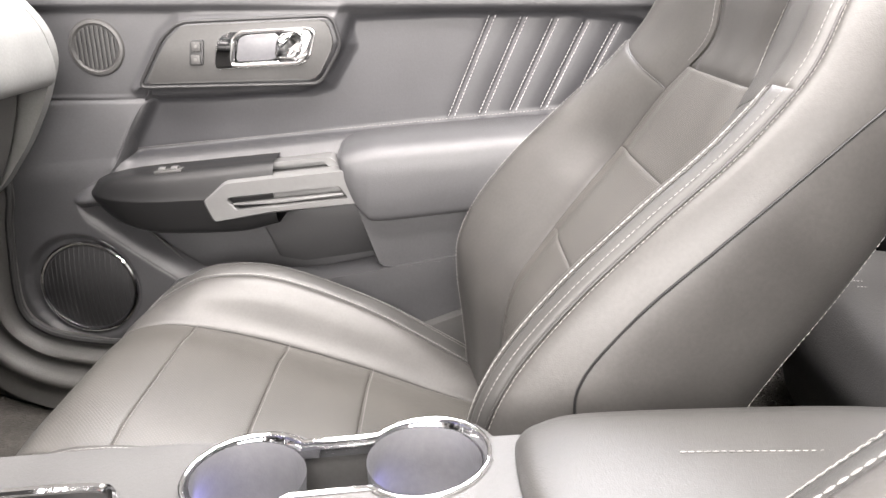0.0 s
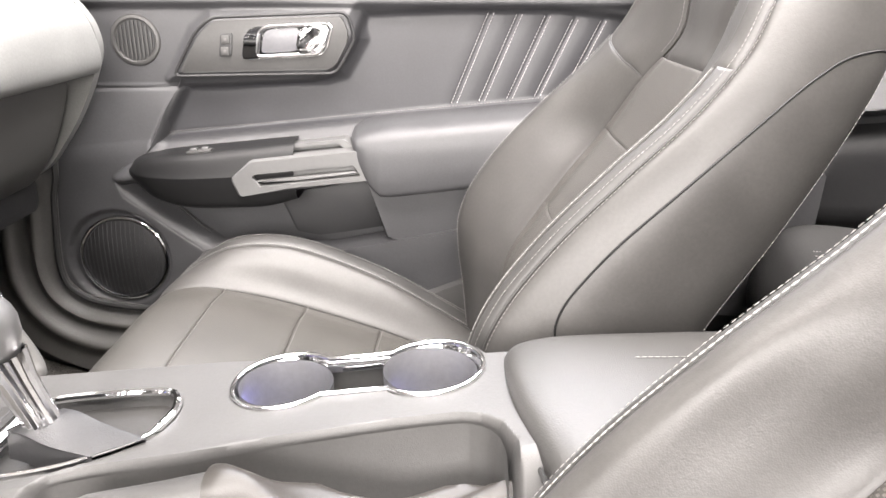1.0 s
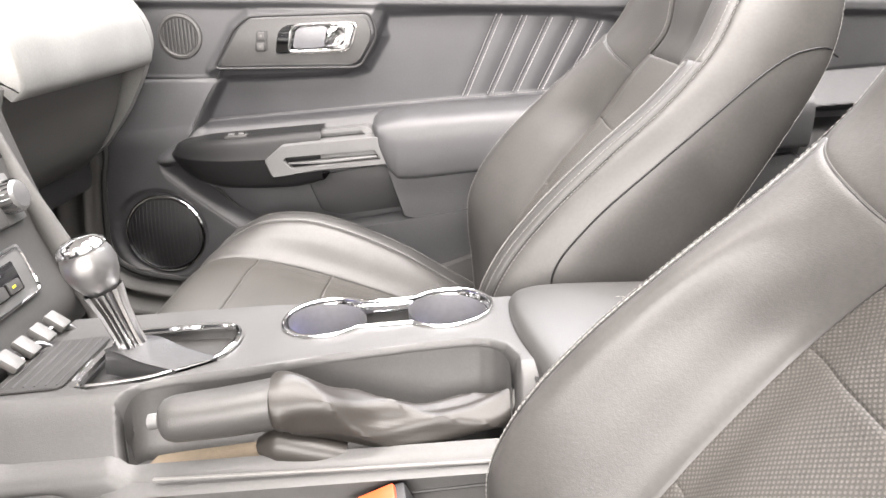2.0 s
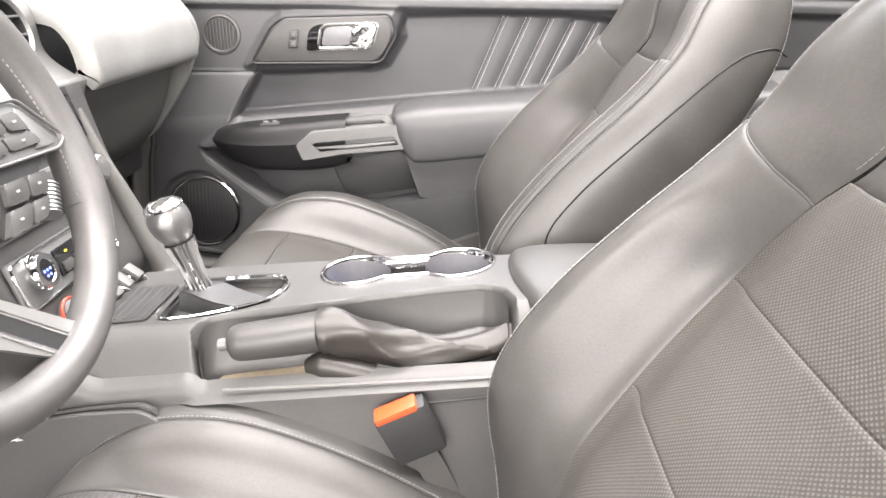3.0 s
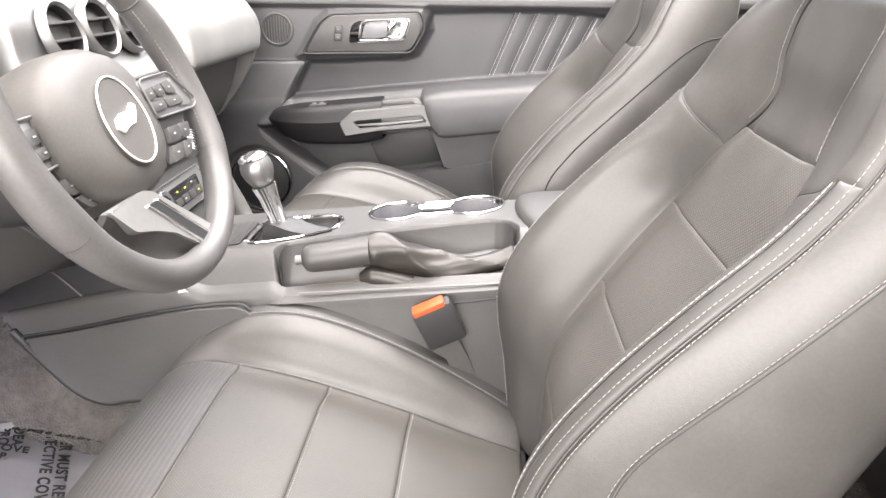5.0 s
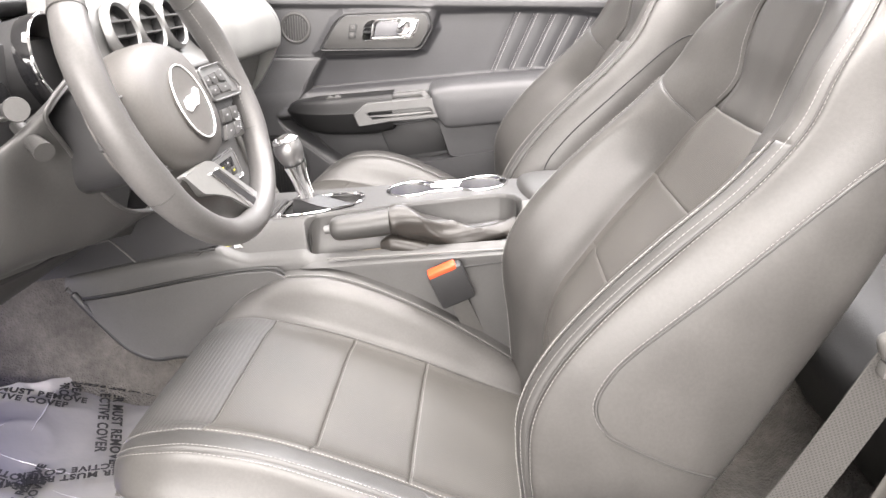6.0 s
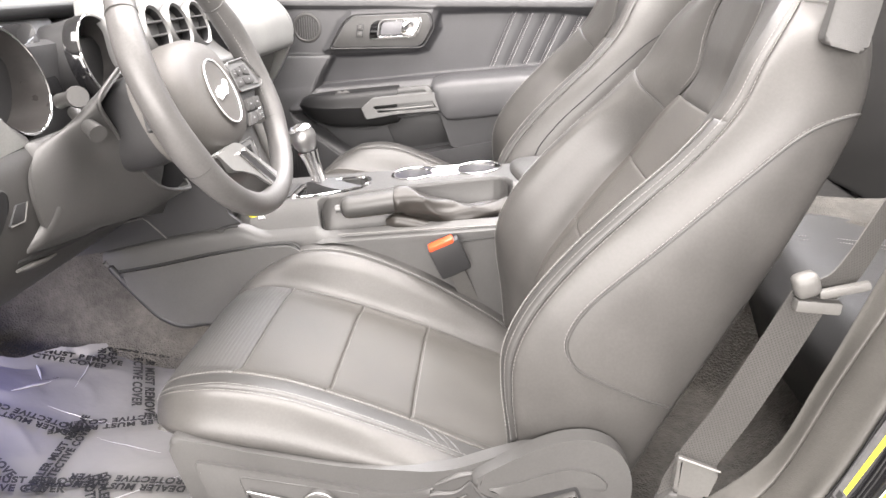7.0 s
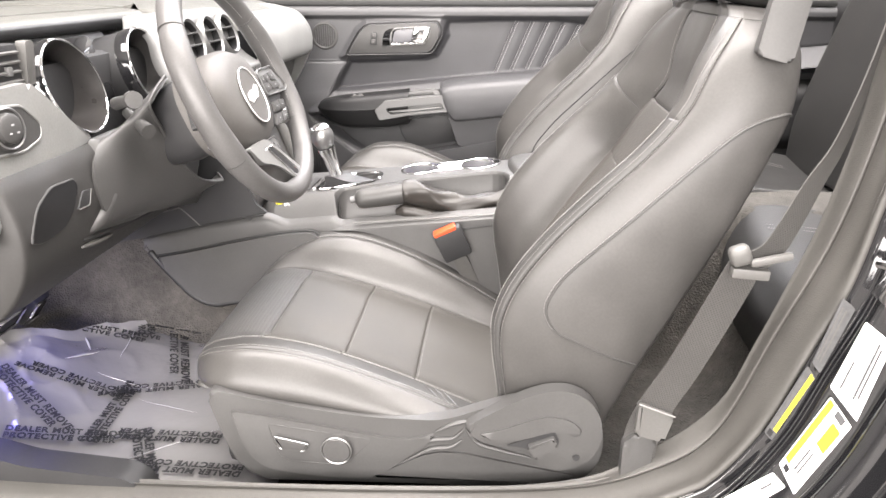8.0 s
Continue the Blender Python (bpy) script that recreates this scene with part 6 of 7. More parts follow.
    roll_a, roll_b = H(mu(0.150), -0.036, 0.012), H(mu(0.132), -0.058, 0.012)
    tube("roller", [roll_a, roll_b], 0.010, M["satin"], sp_, "ribbed satin roller", sides=16)
    for k in range(7):
        c = roll_a + (roll_b - roll_a) * (0.08 + 0.14 * k)
        d = (roll_b - roll_a).normalized()
        tube("roller_rib", [c - d * 0.0006, c + d * 0.0006], 0.0108, M["plastic_dark"], sp_, sides=16)
H = lambda a, b, c: W(a - 0.012, b - 0.020, c - 0.018)
# broad bright lower spoke with a dark groove, and the padded infill below it
bm = bmesh.new()
slab(bm, rounded([(-0.100, -0.064), (-0.075, -0.095), (-0.045, -0.104), (-0.010, -0.119), (0.018, -0.140), (0.045, -0.158), (0.066, -0.156), (0.078, -0.143), (-0.010, -0.070), (-0.030, -0.064)], 0.006), 0.010, lambda u, v, w: H(u, v, 0.012 + w), 0.003)
low = part("lower_spoke", bm, M["bright"], wheel, "bright silver lower spoke")
bm = bmesh.new()
slab(bm, rounded([(-0.034, -0.080), (0.036, -0.149), (0.056, -0.143), (-0.012, -0.080)], 0.004), 0.001, lambda u, v, w: H(u, v, 0.0222 + w), 0.0)
groove = part("spoke_groove", bm, M["plastic_dark"], low)
for a, b in (((-0.034, -0.080), (0.036, -0.149)), ((-0.012, -0.080), (0.056, -0.143))):
    tube("groove_bead", [H(a[0], a[1], 0.0228), H(b[0], b[1], 0.0228)], 0.0018, M["chrome"], low, sides=6)
net = [[H(u, v, c) for u, v, c in row] for row in (
    ((-0.100, -0.068, 0.018), (-0.045, -0.102, 0.020), (-0.010, -0.117, 0.020), (0.018, -0.138, 0.020), (0.048, -0.158, 0.020)),
    ((-0.112, -0.086, 0.004), (-0.055, -0.122, 0.005), (-0.018, -0.135, 0.006), (0.012, -0.150, 0.008), (0.044, -0.168, 0.012)),
    ((-0.122, -0.104, 0.012), (-0.066, -0.142, 0.012), (-0.026, -0.155, 0.013), (0.006, -0.164, 0.014), (0.040, -0.176, 0.016)))]
patch("spoke_infill", surface(net, 0, 2, 0, 4, 14, 24), M["leather"], wheel, "padded hollow under the lower spoke", toward=tuple(nrm), edges="", skirt=0.008)

# steering column and stalks
col = thing("steering_column", "dark plastic steering column shroud with two stalks", "steering column", at=(-0.52, -0.365, 0.53))
rings = []
prof = [(-0.02, 0.040, 0.045), (-0.035, 0.062, 0.060), (-0.07, 0.066, 0.064), (-0.115, 0.066, 0.066), (-0.14, 0.060, 0.062), (-0.18, 0.055, 0.055)]
for c, hw, hh in prof:
    rings.append([W(hw * math.copysign(abs(math.cos(a)) ** 0.6, math.cos(a)), -0.010 + hh * math.copysign(abs(math.sin(a)) ** 0.6, math.sin(a)), c) for a in np.linspace(0, math.tau, 49)[:-1]])
shroud = raw("shroud", [p for r in rings for p in r], [(i * 48 + a, i * 48 + (a + 1) % 48, (i + 1) * 48 + (a + 1) % 48, (i + 1) * 48 + a) for i in range(len(prof) - 1) for a in range(48)], M["plastic_dark"], col, "moulded column shroud", sharp=30)
fair = [[(-0.498, -0.395, 0.622), (-0.527, -0.400, 0.592), (-0.549, -0.400, 0.556)],
        [(-0.500, -0.440, 0.600), (-0.531, -0.445, 0.574), (-0.553, -0.440, 0.548)],
        [(-0.500, -0.455, 0.582), (-0.531, -0.480, 0.556), (-0.553, -0.520, 0.540)],
        [(-0.500, -0.425, 0.544), (-0.525, -0.465, 0.520), (-0.543, -0.560, 0.500)],
        [(-0.495, -0.376, 0.479), (-0.515, -0.425, 0.452), (-0.539, -0.545, 0.432)],
        [(-0.490, -0.317, 0.434), (-0.515, -0.355, 0.405), (-0.553, -0.460, 0.408)],
        [(-0.490, -0.226, 0.408), (-0.525, -0.262, 0.392), (-0.563, -0.325, 0.382)],
        [(-0.530, -0.142, 0.402), (-0.556, -0.142, 0.375), (-0.576, -0.142, 0.338)]]
g = surface(fair, 0, 7, 0, 2, 60, 20)
patch("column_fairing", g, M["plastic"], col, "smooth panel sweeping round the column", toward=(1, -0.5, 0), edges="", skirt=0.006)
tube("fairing_bead", g[:, 0], 0.0028, M["plastic"], col)
tube("paddle", [W(-0.075, 0.05, -0.028), W(-0.088, 0.01, -0.026), W(-0.084, -0.03, -0.028)], 0.005, M["satin"], col, "gear paddle", flat=0.5)
st = catmull([(-0.560, -0.440, 0.585), (-0.530, -0.470, 0.594), (-0.505, -0.500, 0.600), (-0.490, -0.520, 0.604)], 20)
tube("turn_stalk", st, np.interp(np.linspace(0, 1, 20), (0, 0.5, 0.72, 0.78, 1), (0.010, 0.008, 0.009, 0.0135, 0.0125)), M["plastic"], col, "turn signal stalk", sides=14)
tube("tilt_stalk", catmull([(-0.545, -0.440, 0.572), (-0.525, -0.455, 0.562), (-0.508, -0.466, 0.554), (-0.497, -0.474, 0.549)], 14), np.interp(np.linspace(0, 1, 14), (0, 0.5, 1), (0.008, 0.010, 0.012)), M["plastic"], col, "short stalk", sides=12)
tag = thing("key_tag", "crumpled yellow and white paper tag under the column", "paper tag", at=(-0.32, -0.40, 0.42))
rng = np.random.RandomState(3)
for mat, o in (("yellow", 0.0), ("sticker", 0.022)):
    base = np.array((-0.334 + o * 0.5, -0.405, 0.426))
    g = np.array([[base + np.array((0.0020 * i + 0.003 * rng.rand(), 0.010 * rng.rand(), -0.0030 * j + 0.005 * rng.rand())) for j in range(5)] for i in range(6)])
    patch("tag_leaf", g, M[mat], tag, edges="", skirt=0.0015, sharp=20)

# pedals
def pedal(at, w, h, label):
    p = thing("pedal", label, "pedal", at=at, group="pedals")
    e = Euler((0, radians(38), 0)).to_matrix()
    bm = bmesh.new()
    block(bm, at, (0.016, w, h), 0.005, e)
    part("pad", bm, M["rubber"], p)
    c = Vector(at) + e @ Vector((0.009, 0, 0))
    tube("pad_trim", [c + e @ Vector((0.001, a, b)) for a, b in rounded([(-w / 2 + 0.004, -h / 2 + 0.004), (w / 2 - 0.004, -h / 2 + 0.004), (w / 2 - 0.004, h / 2 - 0.004), (-w / 2 + 0.004, h / 2 - 0.004)], 0.006)], 0.003, M["chrome"], p, "bright metal pedal trim", closed=True, sides=6)
    tube("pedal_arm", [Vector(at) + e @ Vector((-0.008, 0, 0)), Vector(at) + Vector((-0.10, 0, 0.12)), Vector(at) + Vector((-0.14, 0, 0.25))], 0.009, M["plastic_dark"], p)


pedal((-0.865, -0.385, 0.178), 0.085, 0.055, "brake pedal with bright metal trim")
pedal((-0.865, -0.297, 0.165), 0.050, 0.062, "accelerator pedal with bright metal trim")


# ---- plastic floor cover with printed warning ----
film = thing("floor_protector", "clear printed plastic film lying on the driver's carpet", "plastic film", at=(-0.6, -0.42, 0.05))


def film_z(x, y):
    n = 1 - abs(noise.noise(Vector((x * 5 + 2, y * 5, 1.0)))) * 2.4
    k = 1 - abs(noise.noise(Vector((x * 11 + y * 5, y * 9, 4.0)))) * 2.6
    far = min(max((-0.66 - x) / 0.12, 0), 1)
    lump = 0.014 * math.exp(-((x + 0.79) ** 2 + (y + 0.37) ** 2) / 0.006)
    return float(floor_height(np.array(x), np.array(min(max(y, -0.68), -0.2)))) + 0.008 + (0.003 + 0.006 * far) * max(n, 0) ** 2 + (0.0012 + 0.005 * far) * max(k, 0) ** 3 + lump


def film_edge(y):
    """How far forward the film reaches."""
    return float(np.interp(y, (-0.67, -0.40, -0.306, -0.173, -0.126, -0.084), (-1.0, -0.92, -0.832, -0.743, -0.680, -0.62))) + 0.006 * math.sin(y * 60)


fg = []
for y in np.linspace(-0.665, -0.120, 100):
    x0 = film_edge(y)
    fg.append([(x, y, film_z(x, y) + 0.012 * max(0, 1 - (x - x0) / 0.02)) for x in np.linspace(x0, -0.30, 130)])
patch("film", fg, M["film"], film, toward=(0, 0, 1), edges="", skirt=0.001, sharp=25)
# sharp creases that stand up from the film, their glint painted pale
for a, b, r in (((-0.444, -0.480), (-0.624, -0.623), 0.0009), ((-0.795, -0.261), (-0.759, -0.306), 0.0022), ((-0.731, -0.176), (-0.711, -0.291), 0.0014), ((-0.77, -0.37), (-0.745, -0.30), 0.0020), ((-0.62, -0.40), (-0.50, -0.43), 0.0005), ((-0.72, -0.36), (-0.61, -0.36), 0.0006)):
    pts = [(a[0] + (b[0] - a[0]) * f + 0.002 * math.sin(3 * f), a[1] + (b[1] - a[1]) * f, film_z(a[0] + (b[0] - a[0]) * f, a[1] + (b[1] - a[1]) * f) + r * 0.6) for f in np.linspace(0, 1, 14)]
    tube("crease", pts, r * np.sin(np.linspace(0.15, math.pi - 0.15, 14)), M["film_crease"], film, sides=6, flat=1.0)


def words(text, x, y, size, turn):
    """Printed warning, starting at (x, y) and running at the angle turn, as flat letters that follow the film."""
    data = bpy.data.curves.new("warning_text", "FONT")
    data.body, data.size, data.extrude = text, size, 0.0002
    data.space_line = 0.95
    data.space_character, data.offset = 1.12, 0.0007
    data.materials.append(M["ink"])
    ob = new("warning_text", data)
    ob.parent = film
    c, s = math.cos(radians(turn)), math.sin(radians(turn))
    length = size * 10.5
    z0, z1 = film_z(x, y), film_z(x + length * c, y + length * s)
    along = Vector((c * length, s * length, z1 - z0)).normalized()
    zs = [film_z(x + length * c * f, y + length * s * f) - (z0 + (z1 - z0) * f) for f in np.linspace(0, 1, 9)]
    side_v = Vector((-s, c, (film_z(x - s * 0.03, y + c * 0.03) - film_z(x + s * 0.03, y - c * 0.03)) / 0.06)).normalized()
    up_v = along.cross(side_v).normalized()
    side_v = up_v.cross(along)
    rot = Matrix((along, side_v, up_v)).transposed().to_4x4()
    ob.matrix_basis = Matrix.Translation(Vector((x, y, z0 + 0.006 + max(zs))) - Vector(film.location)) @ rot
    return ob


for x, y, size, a in ((-0.668, -0.100, 0.0225, -67), (-0.860, -0.262, 0.0185, 18), (-0.645, -0.408, 0.0170, 186), (-0.640, -0.548, 0.0165, 93), (-0.568, -0.498, 0.0190, -61), (-0.425, -0.515, 0.0180, 180), (-0.755, -0.580, 0.0165, 20),
                      (-0.50, -0.336, 0.0180, 202), (-0.52, -0.140, 0.0190, 183), (-0.84, -0.45, 0.0170, -28), (-0.80, -0.600, 0.0160, 200), (-0.45, -0.24, 0.0190, -70), (-0.36, -0.60, 0.0180, 178)):
    words("DEALER MUST REMOVE\nPROTECTIVE COVER", x, y, size, a)
for x, y, a in ((-0.714, -0.157, -65),):
    words("DEA\nPRO", x, y, 0.0200, a)


# ---- body side: sill, pillar, jamb, labels ----
TRIM_IN = [(-1.1, 0.10), (-0.70, 0.094), (-0.50, 0.073), (-0.105, 0.080), (0.134, 0.105), (0.240, 0.158), (0.325, 0.237), (0.363, 0.331), (0.399, 0.438), (0.418, 0.503), (0.441, 0.624), (0.450, 0.75), (0.455, 0.95)]
GROOVE = [(-1.1, 0.085), (-0.68, 0.079), (-0.43, 0.080), (-0.10, 0.090), (0.132, 0.108), (0.243, 0.144), (0.322, 0.208), (0.379, 0.355), (0.426, 0.480), (0.455, 0.616), (0.470, 0.75), (0.475, 0.95)]
SEAL_OUT = [(-1.1, 0.05), (-0.68, 0.05), (-0.43, 0.05), (-0.10, 0.058), (0.132, 0.082), (0.270, 0.145), (0.314, 0.178), (0.364, 0.258), (0.397, 0.349), (0.429, 0.436), (0.446, 0.525), (0.462, 0.62), (0.472, 0.75), (0.478, 0.95)]


def line_at(pts, y, out=0.0):
    """One of the lines of the door opening in the plane y, moved outwards from the opening."""
    p = even(catmull([(a, y, b) for a, b in pts], 120), 0.001)
    p = p[np.linspace(0, len(p) - 1, 110).astype(int)]
    t = np.gradient(p, axis=0)
    n = np.stack([t[:, 2], np.zeros(len(t)), -t[:, 0]], 1)
    n /= np.linalg.norm(n, axis=1)[:, None]
    for k in range(3):
        n[1:-1] = (n[:-2] + n[1:-1] + n[2:]) / 3
    return p + n * out


def band(name, lines, mat, label, category):
    g = np.array(lines).transpose(1, 0, 2)
    n = max(6 * (len(lines) - 1), 8)
    g = np.array([catmull_at(row, np.linspace(0, len(lines) - 1, n)) for row in g])
    return tagged(patch(name, g, mat, None, "", toward=(0, -1, 0), edges="", skirt=0.01, sharp=50), label, category, kind="structure")


band("trim", [line_at(TRIM_IN, -0.672, 0.006), line_at(TRIM_IN, -0.674, -0.001), line_at(TRIM_IN, -0.680, 0.002), line_at(GROOVE, -0.696, -0.004), line_at(GROOVE, -0.694, 0.002)], M["sill_plastic"], "grey plastic sill and pillar trim", "sill trim")
band("door_seal", [line_at(GROOVE, -0.690, 0.0), line_at(GROOVE, -0.708, 0.002), line_at(GROOVE, -0.728, 0.007), line_at(SEAL_OUT, -0.745, -0.007), line_at(SEAL_OUT, -0.748, 0.0), line_at(SEAL_OUT, -0.738, 0.006)], M["sill_plastic"], "grey rubber seal round the door opening", "door seal")
band("jamb", [line_at(SEAL_OUT, -0.735, -0.002), line_at(SEAL_OUT, -0.750, 0.003), line_at(SEAL_OUT, -0.751, 0.018), line_at(SEAL_OUT, -0.757, 0.021), line_at(SEAL_OUT, -0.757, 0.027), line_at(SEAL_OUT, -0.769, 0.031), line_at(SEAL_OUT, -0.770, 0.078), line_at(SEAL_OUT, -0.785, 0.083), line_at(SEAL_OUT, -0.80, 0.098), line_at(SEAL_OUT, -0.805, 0.13), line_at(SEAL_OUT, -0.86, 0.14), line_at(SEAL_OUT, -0.87, 0.40)], M["paint"], "glossy black painted door jamb", "door jamb")


def sticker(corners, y, prints, label, sheet_mat="sticker"):
    """A flat sticker on the jamb, with printed bars given as shares of its length and width."""
    c = np.array(corners, float)
    m = c.mean(0)
    t = thing("sticker", label, "sticker", at=(m[0], y, m[1]), group="jamb stickers")
    at = lambda u, v: (1 - v) * ((1 - u) * c[0] + u * c[1]) + v * ((1 - u) * c[3] + u * c[2])
    bm = bmesh.new()
    slab(bm, rounded(c, 0.003), 0.0012, lambda u, v, w: (u, y - w, v), 0.0)
    part("sheet", bm, M[sheet_mat], t)
    for u0, u1, v0, v1, mat in prints:
        bm = bmesh.new()
        slab(bm, [tuple(at(u0, v0)), tuple(at(u1, v0)), tuple(at(u1, v1)), tuple(at(u0, v1))], 0.0006, lambda u, v, w: (u, y - 0.0012 - w, v), 0.0)
        part("print", bm, M[mat], t)
    return t


sticker([(0.375, 0.219), (0.419, 0.314), (0.449, 0.275), (0.399, 0.176)], -0.7720, [(0.12, 0.98, 0.02, 0.22, "yellow"), (0.55, 0.85, 0.50, 0.86, "yellow"), (0.03, 0.10, 0.15, 0.35, "ink"), (0.90, 0.98, 0.4, 0.75, "greyprint"), (0.15, 0.45, 0.45, 0.5, "greyprint"), (0.15, 0.45, 0.6, 0.65, "greyprint")], "white warning sticker with yellow bands on the black jamb")
sticker([(0.416, 0.326), (0.440, 0.410), (0.474, 0.384), (0.453, 0.282)], -0.7720, [(0.15, 0.9, 0.62, 0.68, "greyprint"), (0.2, 0.85, 0.74, 0.79, "greyprint"), (0.1, 0.5, 0.2, 0.25, "greyprint")], "white data sticker with grey print bars on the black jamb")
sticker([(0.316, 0.165), (0.370, 0.207), (0.388, 0.187), (0.342, 0.148)], -0.7720, [(0.6, 0.85, 0.4, 0.5, "greyprint")], "white sticker low on the black jamb")
sticker([(0.357, 0.254), (0.393, 0.346), (0.404, 0.330), (0.367, 0.243)], -0.7585, [(0.12, 0.98, 0.55, 0.92, "yellow"), (0.02, 0.10, 0.2, 0.7, "ink"), (0.3, 0.9, 0.1, 0.4, "greyprint")], "narrow grey and yellow sticker beside the door seal", "greyprint")
sticker([(0.397, 0.350), (0.417, 0.432), (0.433, 0.419), (0.408, 0.336)], -0.7585, [(0.1, 0.9, 0.2, 0.3, "plastic_light"), (0.1, 0.9, 0.5, 0.6, "plastic_light")], "narrow grey sticker beside the door seal", "greyprint")

# driver's lap and shoulder belt
belt = thing("seat_belt", "grey webbing seat belt hanging from the pillar", "seat belt", at=(0.3, -0.68, 0.4))


def strap(name, pts, width, twist, parent, thick=0.0016):
    path = catmull(pts, 40)
    g = []
    for i, p in enumerate(path):
        t = path[min(i + 1, 39)] - path[max(i - 1, 0)]
        t /= np.linalg.norm(t)
        a = np.interp(i / 39, np.linspace(0, 1, len(twist)), twist)
        ref = np.array((math.cos(radians(a)), math.sin(radians(a)), 0.0))
        ref = ref - t * (ref @ t)
        ref /= np.linalg.norm(ref)
        g.append([p + ref * width * f for f in np.linspace(-0.5, 0.5, 7)])
    return patch(name, g, M["belt"], parent, toward=(0, -1, 0), edges="", skirt=thick)


strap("lap_webbing", [(0.228, -0.682, 0.150), (0.232, -0.684, 0.200), (0.246, -0.690, 0.246), (0.271, -0.694, 0.300), (0.302, -0.700, 0.380), (0.326, -0.704, 0.446)], 0.045, (-12, 0, 8), belt)
strap("shoulder_webbing", [(0.328, -0.706, 0.446), (0.358, -0.702, 0.470), (0.392, -0.696, 0.545), (0.415, -0.692, 0.594), (0.436, -0.690, 0.684), (0.452, -0.688, 0.80), (0.462, -0.686, 0.95)], 0.034, (8, 30, 55, 70), belt)
bm = bmesh.new()
block(bm, (0.315, -0.712, 0.462), (0.025, 0.020, 0.025), 0.009, Euler((0, radians(-20), 0)).to_matrix(), 3)
tongue = part("tongue", bm, M["plastic_light"], belt, "grey plastic belt tongue grip")
bm = bmesh.new()
block(bm, (0.350, -0.716, 0.459), (0.048, 0.009, 0.009), 0.003, Euler((0, radians(-14), 0)).to_matrix())
part("tongue_plate", bm, M["plastic_light"], belt, "belt tongue blade")
bm = bmesh.new()
block(bm, (0.329, -0.712, 0.440), (0.044, 0.014, 0.013), 0.003, Euler((0, radians(4), 0)).to_matrix())
part("belt_stop", bm, M["plastic_light"], belt)
bm = bmesh.new()
slab(bm, rounded([(0.221, 0.247), (0.268, 0.230), (0.257, 0.190), (0.219, 0.200)], 0.006), 0.013, lambda u, v, w: (u, -0.683 - w, v), 0.005, 3)
part("anchor_cover", bm, M["plastic_light"], belt, "grey belt anchor cover")
tube("fold_seam", [(0.221, -0.6965, 0.247), (0.268, -0.6965, 0.230)], 0.0012, M["thread"], belt, sides=6)
bm = bmesh.new()
slab(bm, rounded([(0.206, 0.182), (0.222, 0.196), (0.250, 0.188), (0.246, 0.170), (0.243, 0.100), (0.206, 0.100)], 0.006), 0.016, lambda u, v, w: (u, -0.674 - w, v), 0.005, 3)
part("anchor_stem", bm, M["plastic"], belt)

# striker on the pillar
stk = thing("door_striker", "bright steel door striker loop on the jamb", "striker", at=(0.455, -0.77, 0.46))
tube("loop", catmull([(0.445, -0.765, 0.475), (0.448, -0.79, 0.480), (0.455, -0.80, 0.470), (0.462, -0.79, 0.455), (0.462, -0.765, 0.448)], 20), 0.005, M["chrome"], stk)
bm = bmesh.new()
block(bm, (0.462, -0.765, 0.462), (0.008, 0.045, 0.06), 0.003, Euler((0, radians(20), 0)).to_matrix())
part("plate", bm, M["chrome"], stk)

# ---- rear of the cabin ----
def rear_seat(cy):
    r = thing("rear_seat", "black leather rear seat with grey stitching", "rear seat", at=(0.75, cy, 0.3), group="rear seats")
    net = []
    for x, z in ((0.50, 0.12), (0.47, 0.22), (0.49, 0.30), (0.54, 0.335), (0.66, 0.325), (0.80, 0.295), (0.90, 0.28)):
        net.append([(x + 0.02 * (abs(y) / 0.26) ** 3, cy + y, z - 0.035 * (1 - (abs(y) / 0.26) ** 2) * (z > 0.25)) for y in np.linspace(-0.27, 0.27, 9)])
    g = surface(net, 0, 6, 0, 8, 40, 40)
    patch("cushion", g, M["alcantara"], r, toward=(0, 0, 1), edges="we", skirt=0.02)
    net = []
    for x, z in ((0.84, 0.26), (0.85, 0.40), (0.90, 0.58), (0.96, 0.75), (1.02, 0.82)):
        net.append([(x + 0.035 * (1 - (abs(y) / 0.26) ** 2), cy + y, z) for y in np.linspace(-0.27, 0.27, 9)])
    g = surface(net, 0, 4, 0, 8, 40, 40)
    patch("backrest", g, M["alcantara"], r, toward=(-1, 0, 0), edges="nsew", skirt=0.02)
    u = [surface([[(x + 0.02 * (abs(y) / 0.26) ** 3, cy + y, z - 0.035 * (1 - (abs(y) / 0.26) ** 2) + 0.0015) for y in np.linspace(-0.27, 0.27, 9)] for x, z in ((0.54, 0.335), (0.66, 0.325), (0.80, 0.295))], 0, 2, k, k, 30, 2)[:, 0] for k in (1.2, 1.4, 6.6, 6.8)]
    stitching("stitching", u, r, r=0.0008)
    return r


rear_seat(-0.33)
rear_seat(0.33)


def quarter(side, y0):
    name = "wall_driver_side" if side < 0 else "wall_passenger_side"
    xs, zs = np.meshgrid(np.linspace(0.475, 1.25, 60), np.linspace(0.02, 1.15, 70), indexing="ij")
    y = y0 - 0.05 * soft(sdf(xs, zs, [(0.55, 0.30), (0.62, 0.46), (1.2, 0.50), (1.2, 0.30)]), 0.03) + 0.03 * soft(-(zs - 0.72), 0.05)
    g = np.stack([xs, side * y, zs], 2)
    tagged(patch(name, g, M["plastic_dark"], None, edges="", skirt=0.02, toward=(0, -side, 0)), "dark grey moulded rear quarter trim", "quarter trim", kind="structure")


quarter(-1, 0.672)
quarter(1, 0.72)

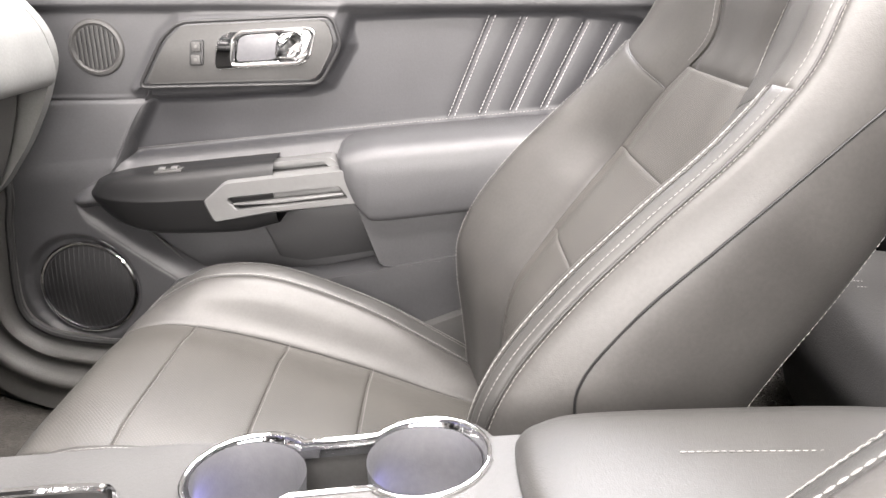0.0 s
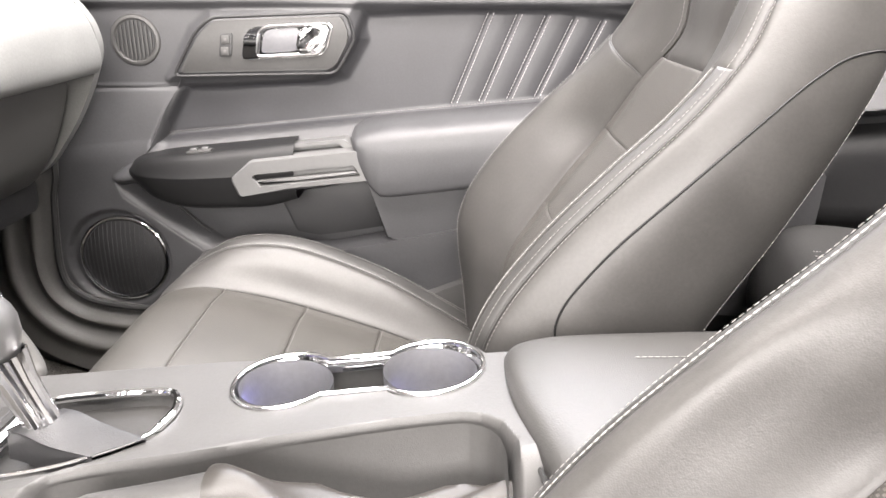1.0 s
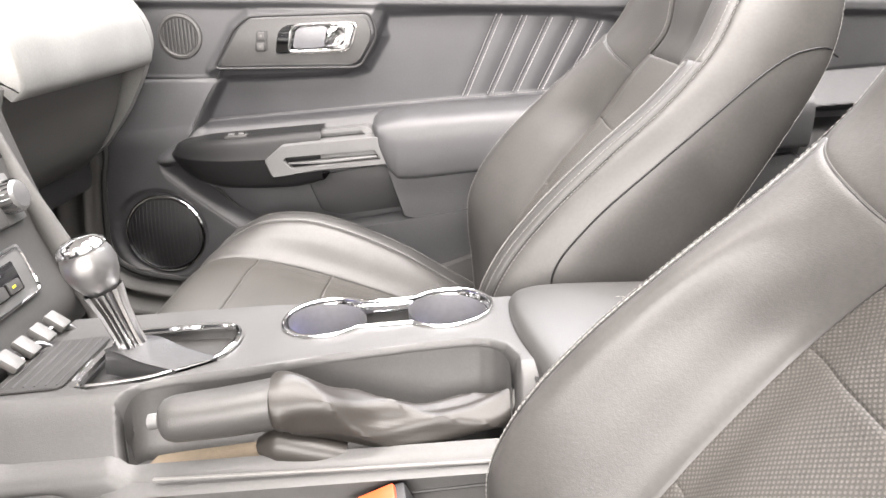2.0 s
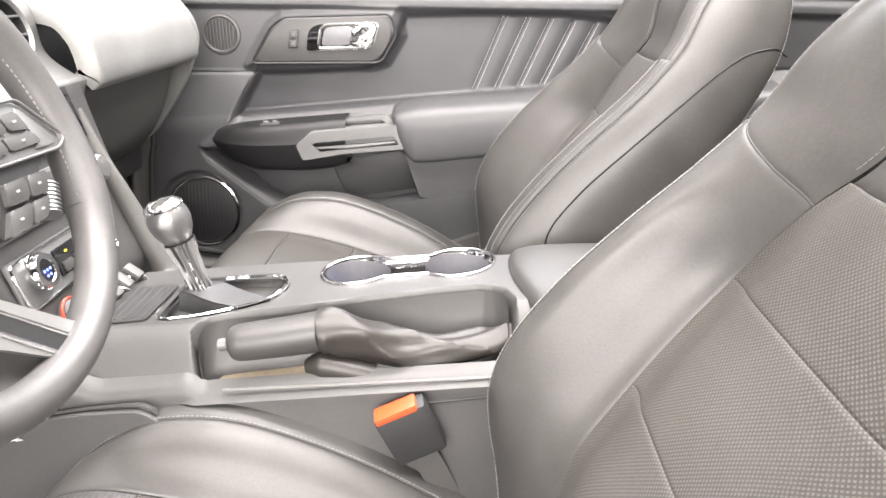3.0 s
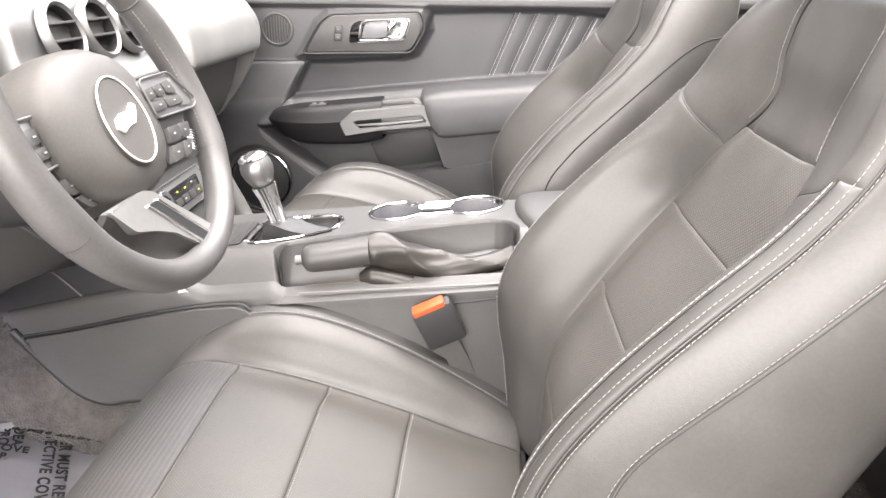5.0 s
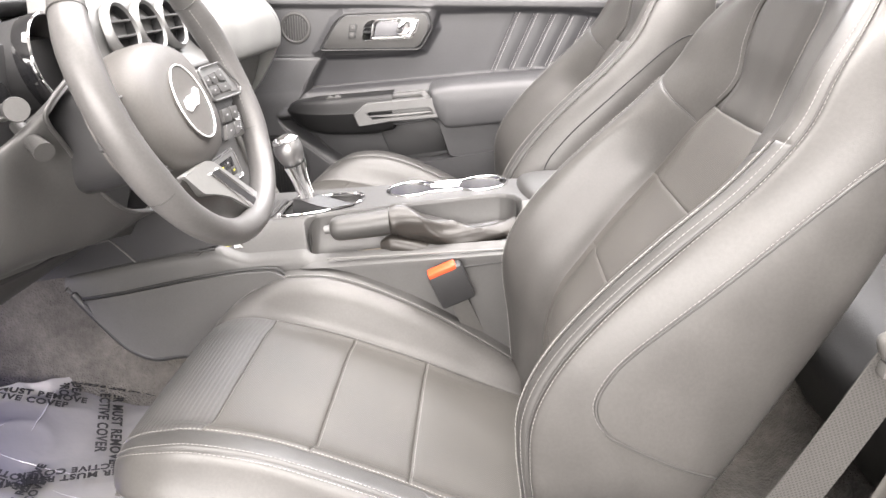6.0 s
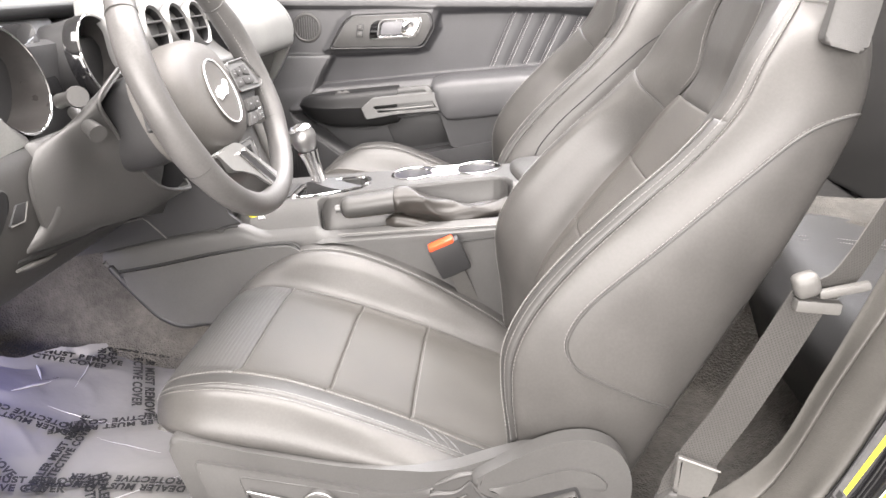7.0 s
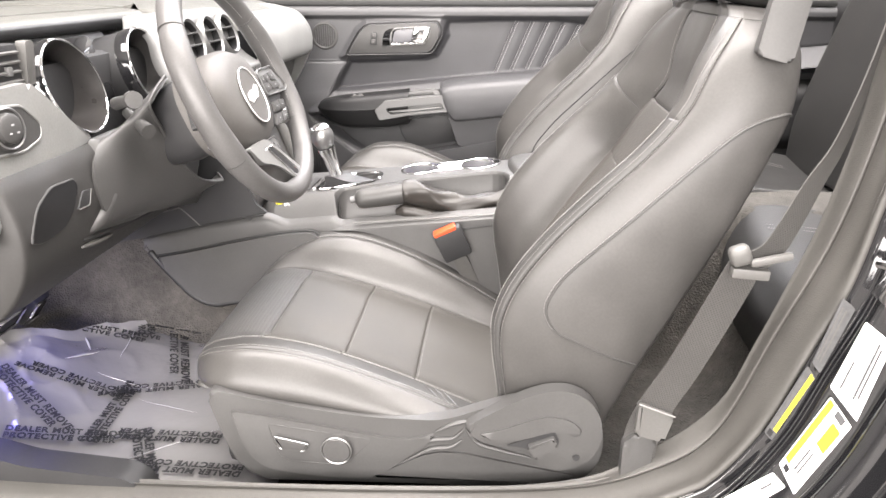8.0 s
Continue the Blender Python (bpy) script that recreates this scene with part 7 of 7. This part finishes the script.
# ---- the rest of the shell, closing the cabin ----
flat_box("wall_rear", (1.20, -0.72, 0.0), (1.24, 0.74, 0.80), M["plastic_dark"], "dark rear bulkhead", "bulkhead")
flat_box("wall_front", (-1.28, -0.75, -0.05), (-1.24, 0.75, 0.74), M["plastic_dark"], "dark front bulkhead", "bulkhead")
bm = bmesh.new()
slab(bm, rounded([(-1.15, 0.02), (-1.15, 0.135), (-0.80, 0.128), (-0.70, 0.120), (-0.642, 0.104), (-0.495, 0.092), (-0.470, 0.075), (-0.46, 0.02)], 0.015), 0.045, lambda u, v, w: (u, -0.655 - w, v), 0.010, 3)
tagged(part("sill_cover", bm, M["plastic_dark"]), "dark plastic cover at the front of the sill", "sill cover", kind="structure")
# Kick panel in a lighter grey, making up for light missing under the dash.
kx, kz = np.meshgrid(np.linspace(-1.22, -0.655, 80), np.linspace(0.03, 0.56, 50), indexing="ij")
ky = 0.674 - 0.06 * np.clip((-0.80 - kx) / 0.3, 0, 1)
tagged(patch("kick_panel", np.stack([kx, ky, kz], 2), M["plastic_light"], None, edges="", skirt=0.01, toward=(0, -1, 0)), "grained kick panel with soft upright folds", "kick panel", kind="structure")
pod_edge = catmull([(-0.640, 0.655, 0.56), (-0.637, 0.655, 0.41), (-0.648, 0.655, 0.349), (-0.656, 0.655, 0.226), (-0.625, 0.655, 0.181), (-0.56, 0.655, 0.163), (-0.48, 0.655, 0.158), (-0.36, 0.655, 0.158), (-0.25, 0.655, 0.158)], 70)
tagged(tube("trim", pod_edge, 0.0055, M["rubber"]), "black rubber gap round the door's lower edge", "door gap", kind="structure")
tang = np.gradient(pod_edge, axis=0)
tang /= np.linalg.norm(tang, axis=1)[:, None]
away = np.stack([tang[:, 2], 0 * tang[:, 0], -tang[:, 0]], 1)
for k in range(6):
    away[1:-1] = (away[:-2] + away[1:-1] + away[2:]) / 3
fold_g = []
for p, n_out in zip(pod_edge, away):
    fold_g.append([(p[0] + n_out[0] * d, 0.664 - 0.016 * math.exp(-((d - 0.034) / 0.011) ** 2) - 0.020 * math.exp(-((d - 0.078) / 0.016) ** 2) - 0.10 * d, p[2] + n_out[2] * d) for d in np.linspace(0.0, 0.135, 28)])
# Same lightened grey on the sill, which lies in the dash's shade.
tagged(patch("passenger_sill", fold_g, M["plastic_light"], None, edges="", skirt=0.01, toward=(0, -1, 0)), "grey sill and kick trim with soft moulded folds", "sill trim", kind="structure")
flat_box("wall_far", (-5, 5.0, -0.40), (5, 5.1, 3.0), M["plaster"], "pale showroom wall", "wall")
# Plain unseen wall behind the added side lamp, with no opening.
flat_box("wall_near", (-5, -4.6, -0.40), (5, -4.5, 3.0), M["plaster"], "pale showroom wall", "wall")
flat_box("wall_left", (-5.1, -4.6, -0.40), (-5.0, 5.1, 3.0), M["plaster"], "pale showroom wall", "wall")
flat_box("wall_right", (5.0, -4.6, -0.40), (5.1, 5.1, 3.0), M["plaster"], "pale showroom wall", "wall")
flat_box("ceiling", (-5.1, -4.6, 3.0), (5.1, 5.1, 3.1), M["plaster"], "pale showroom ceiling", "ceiling")
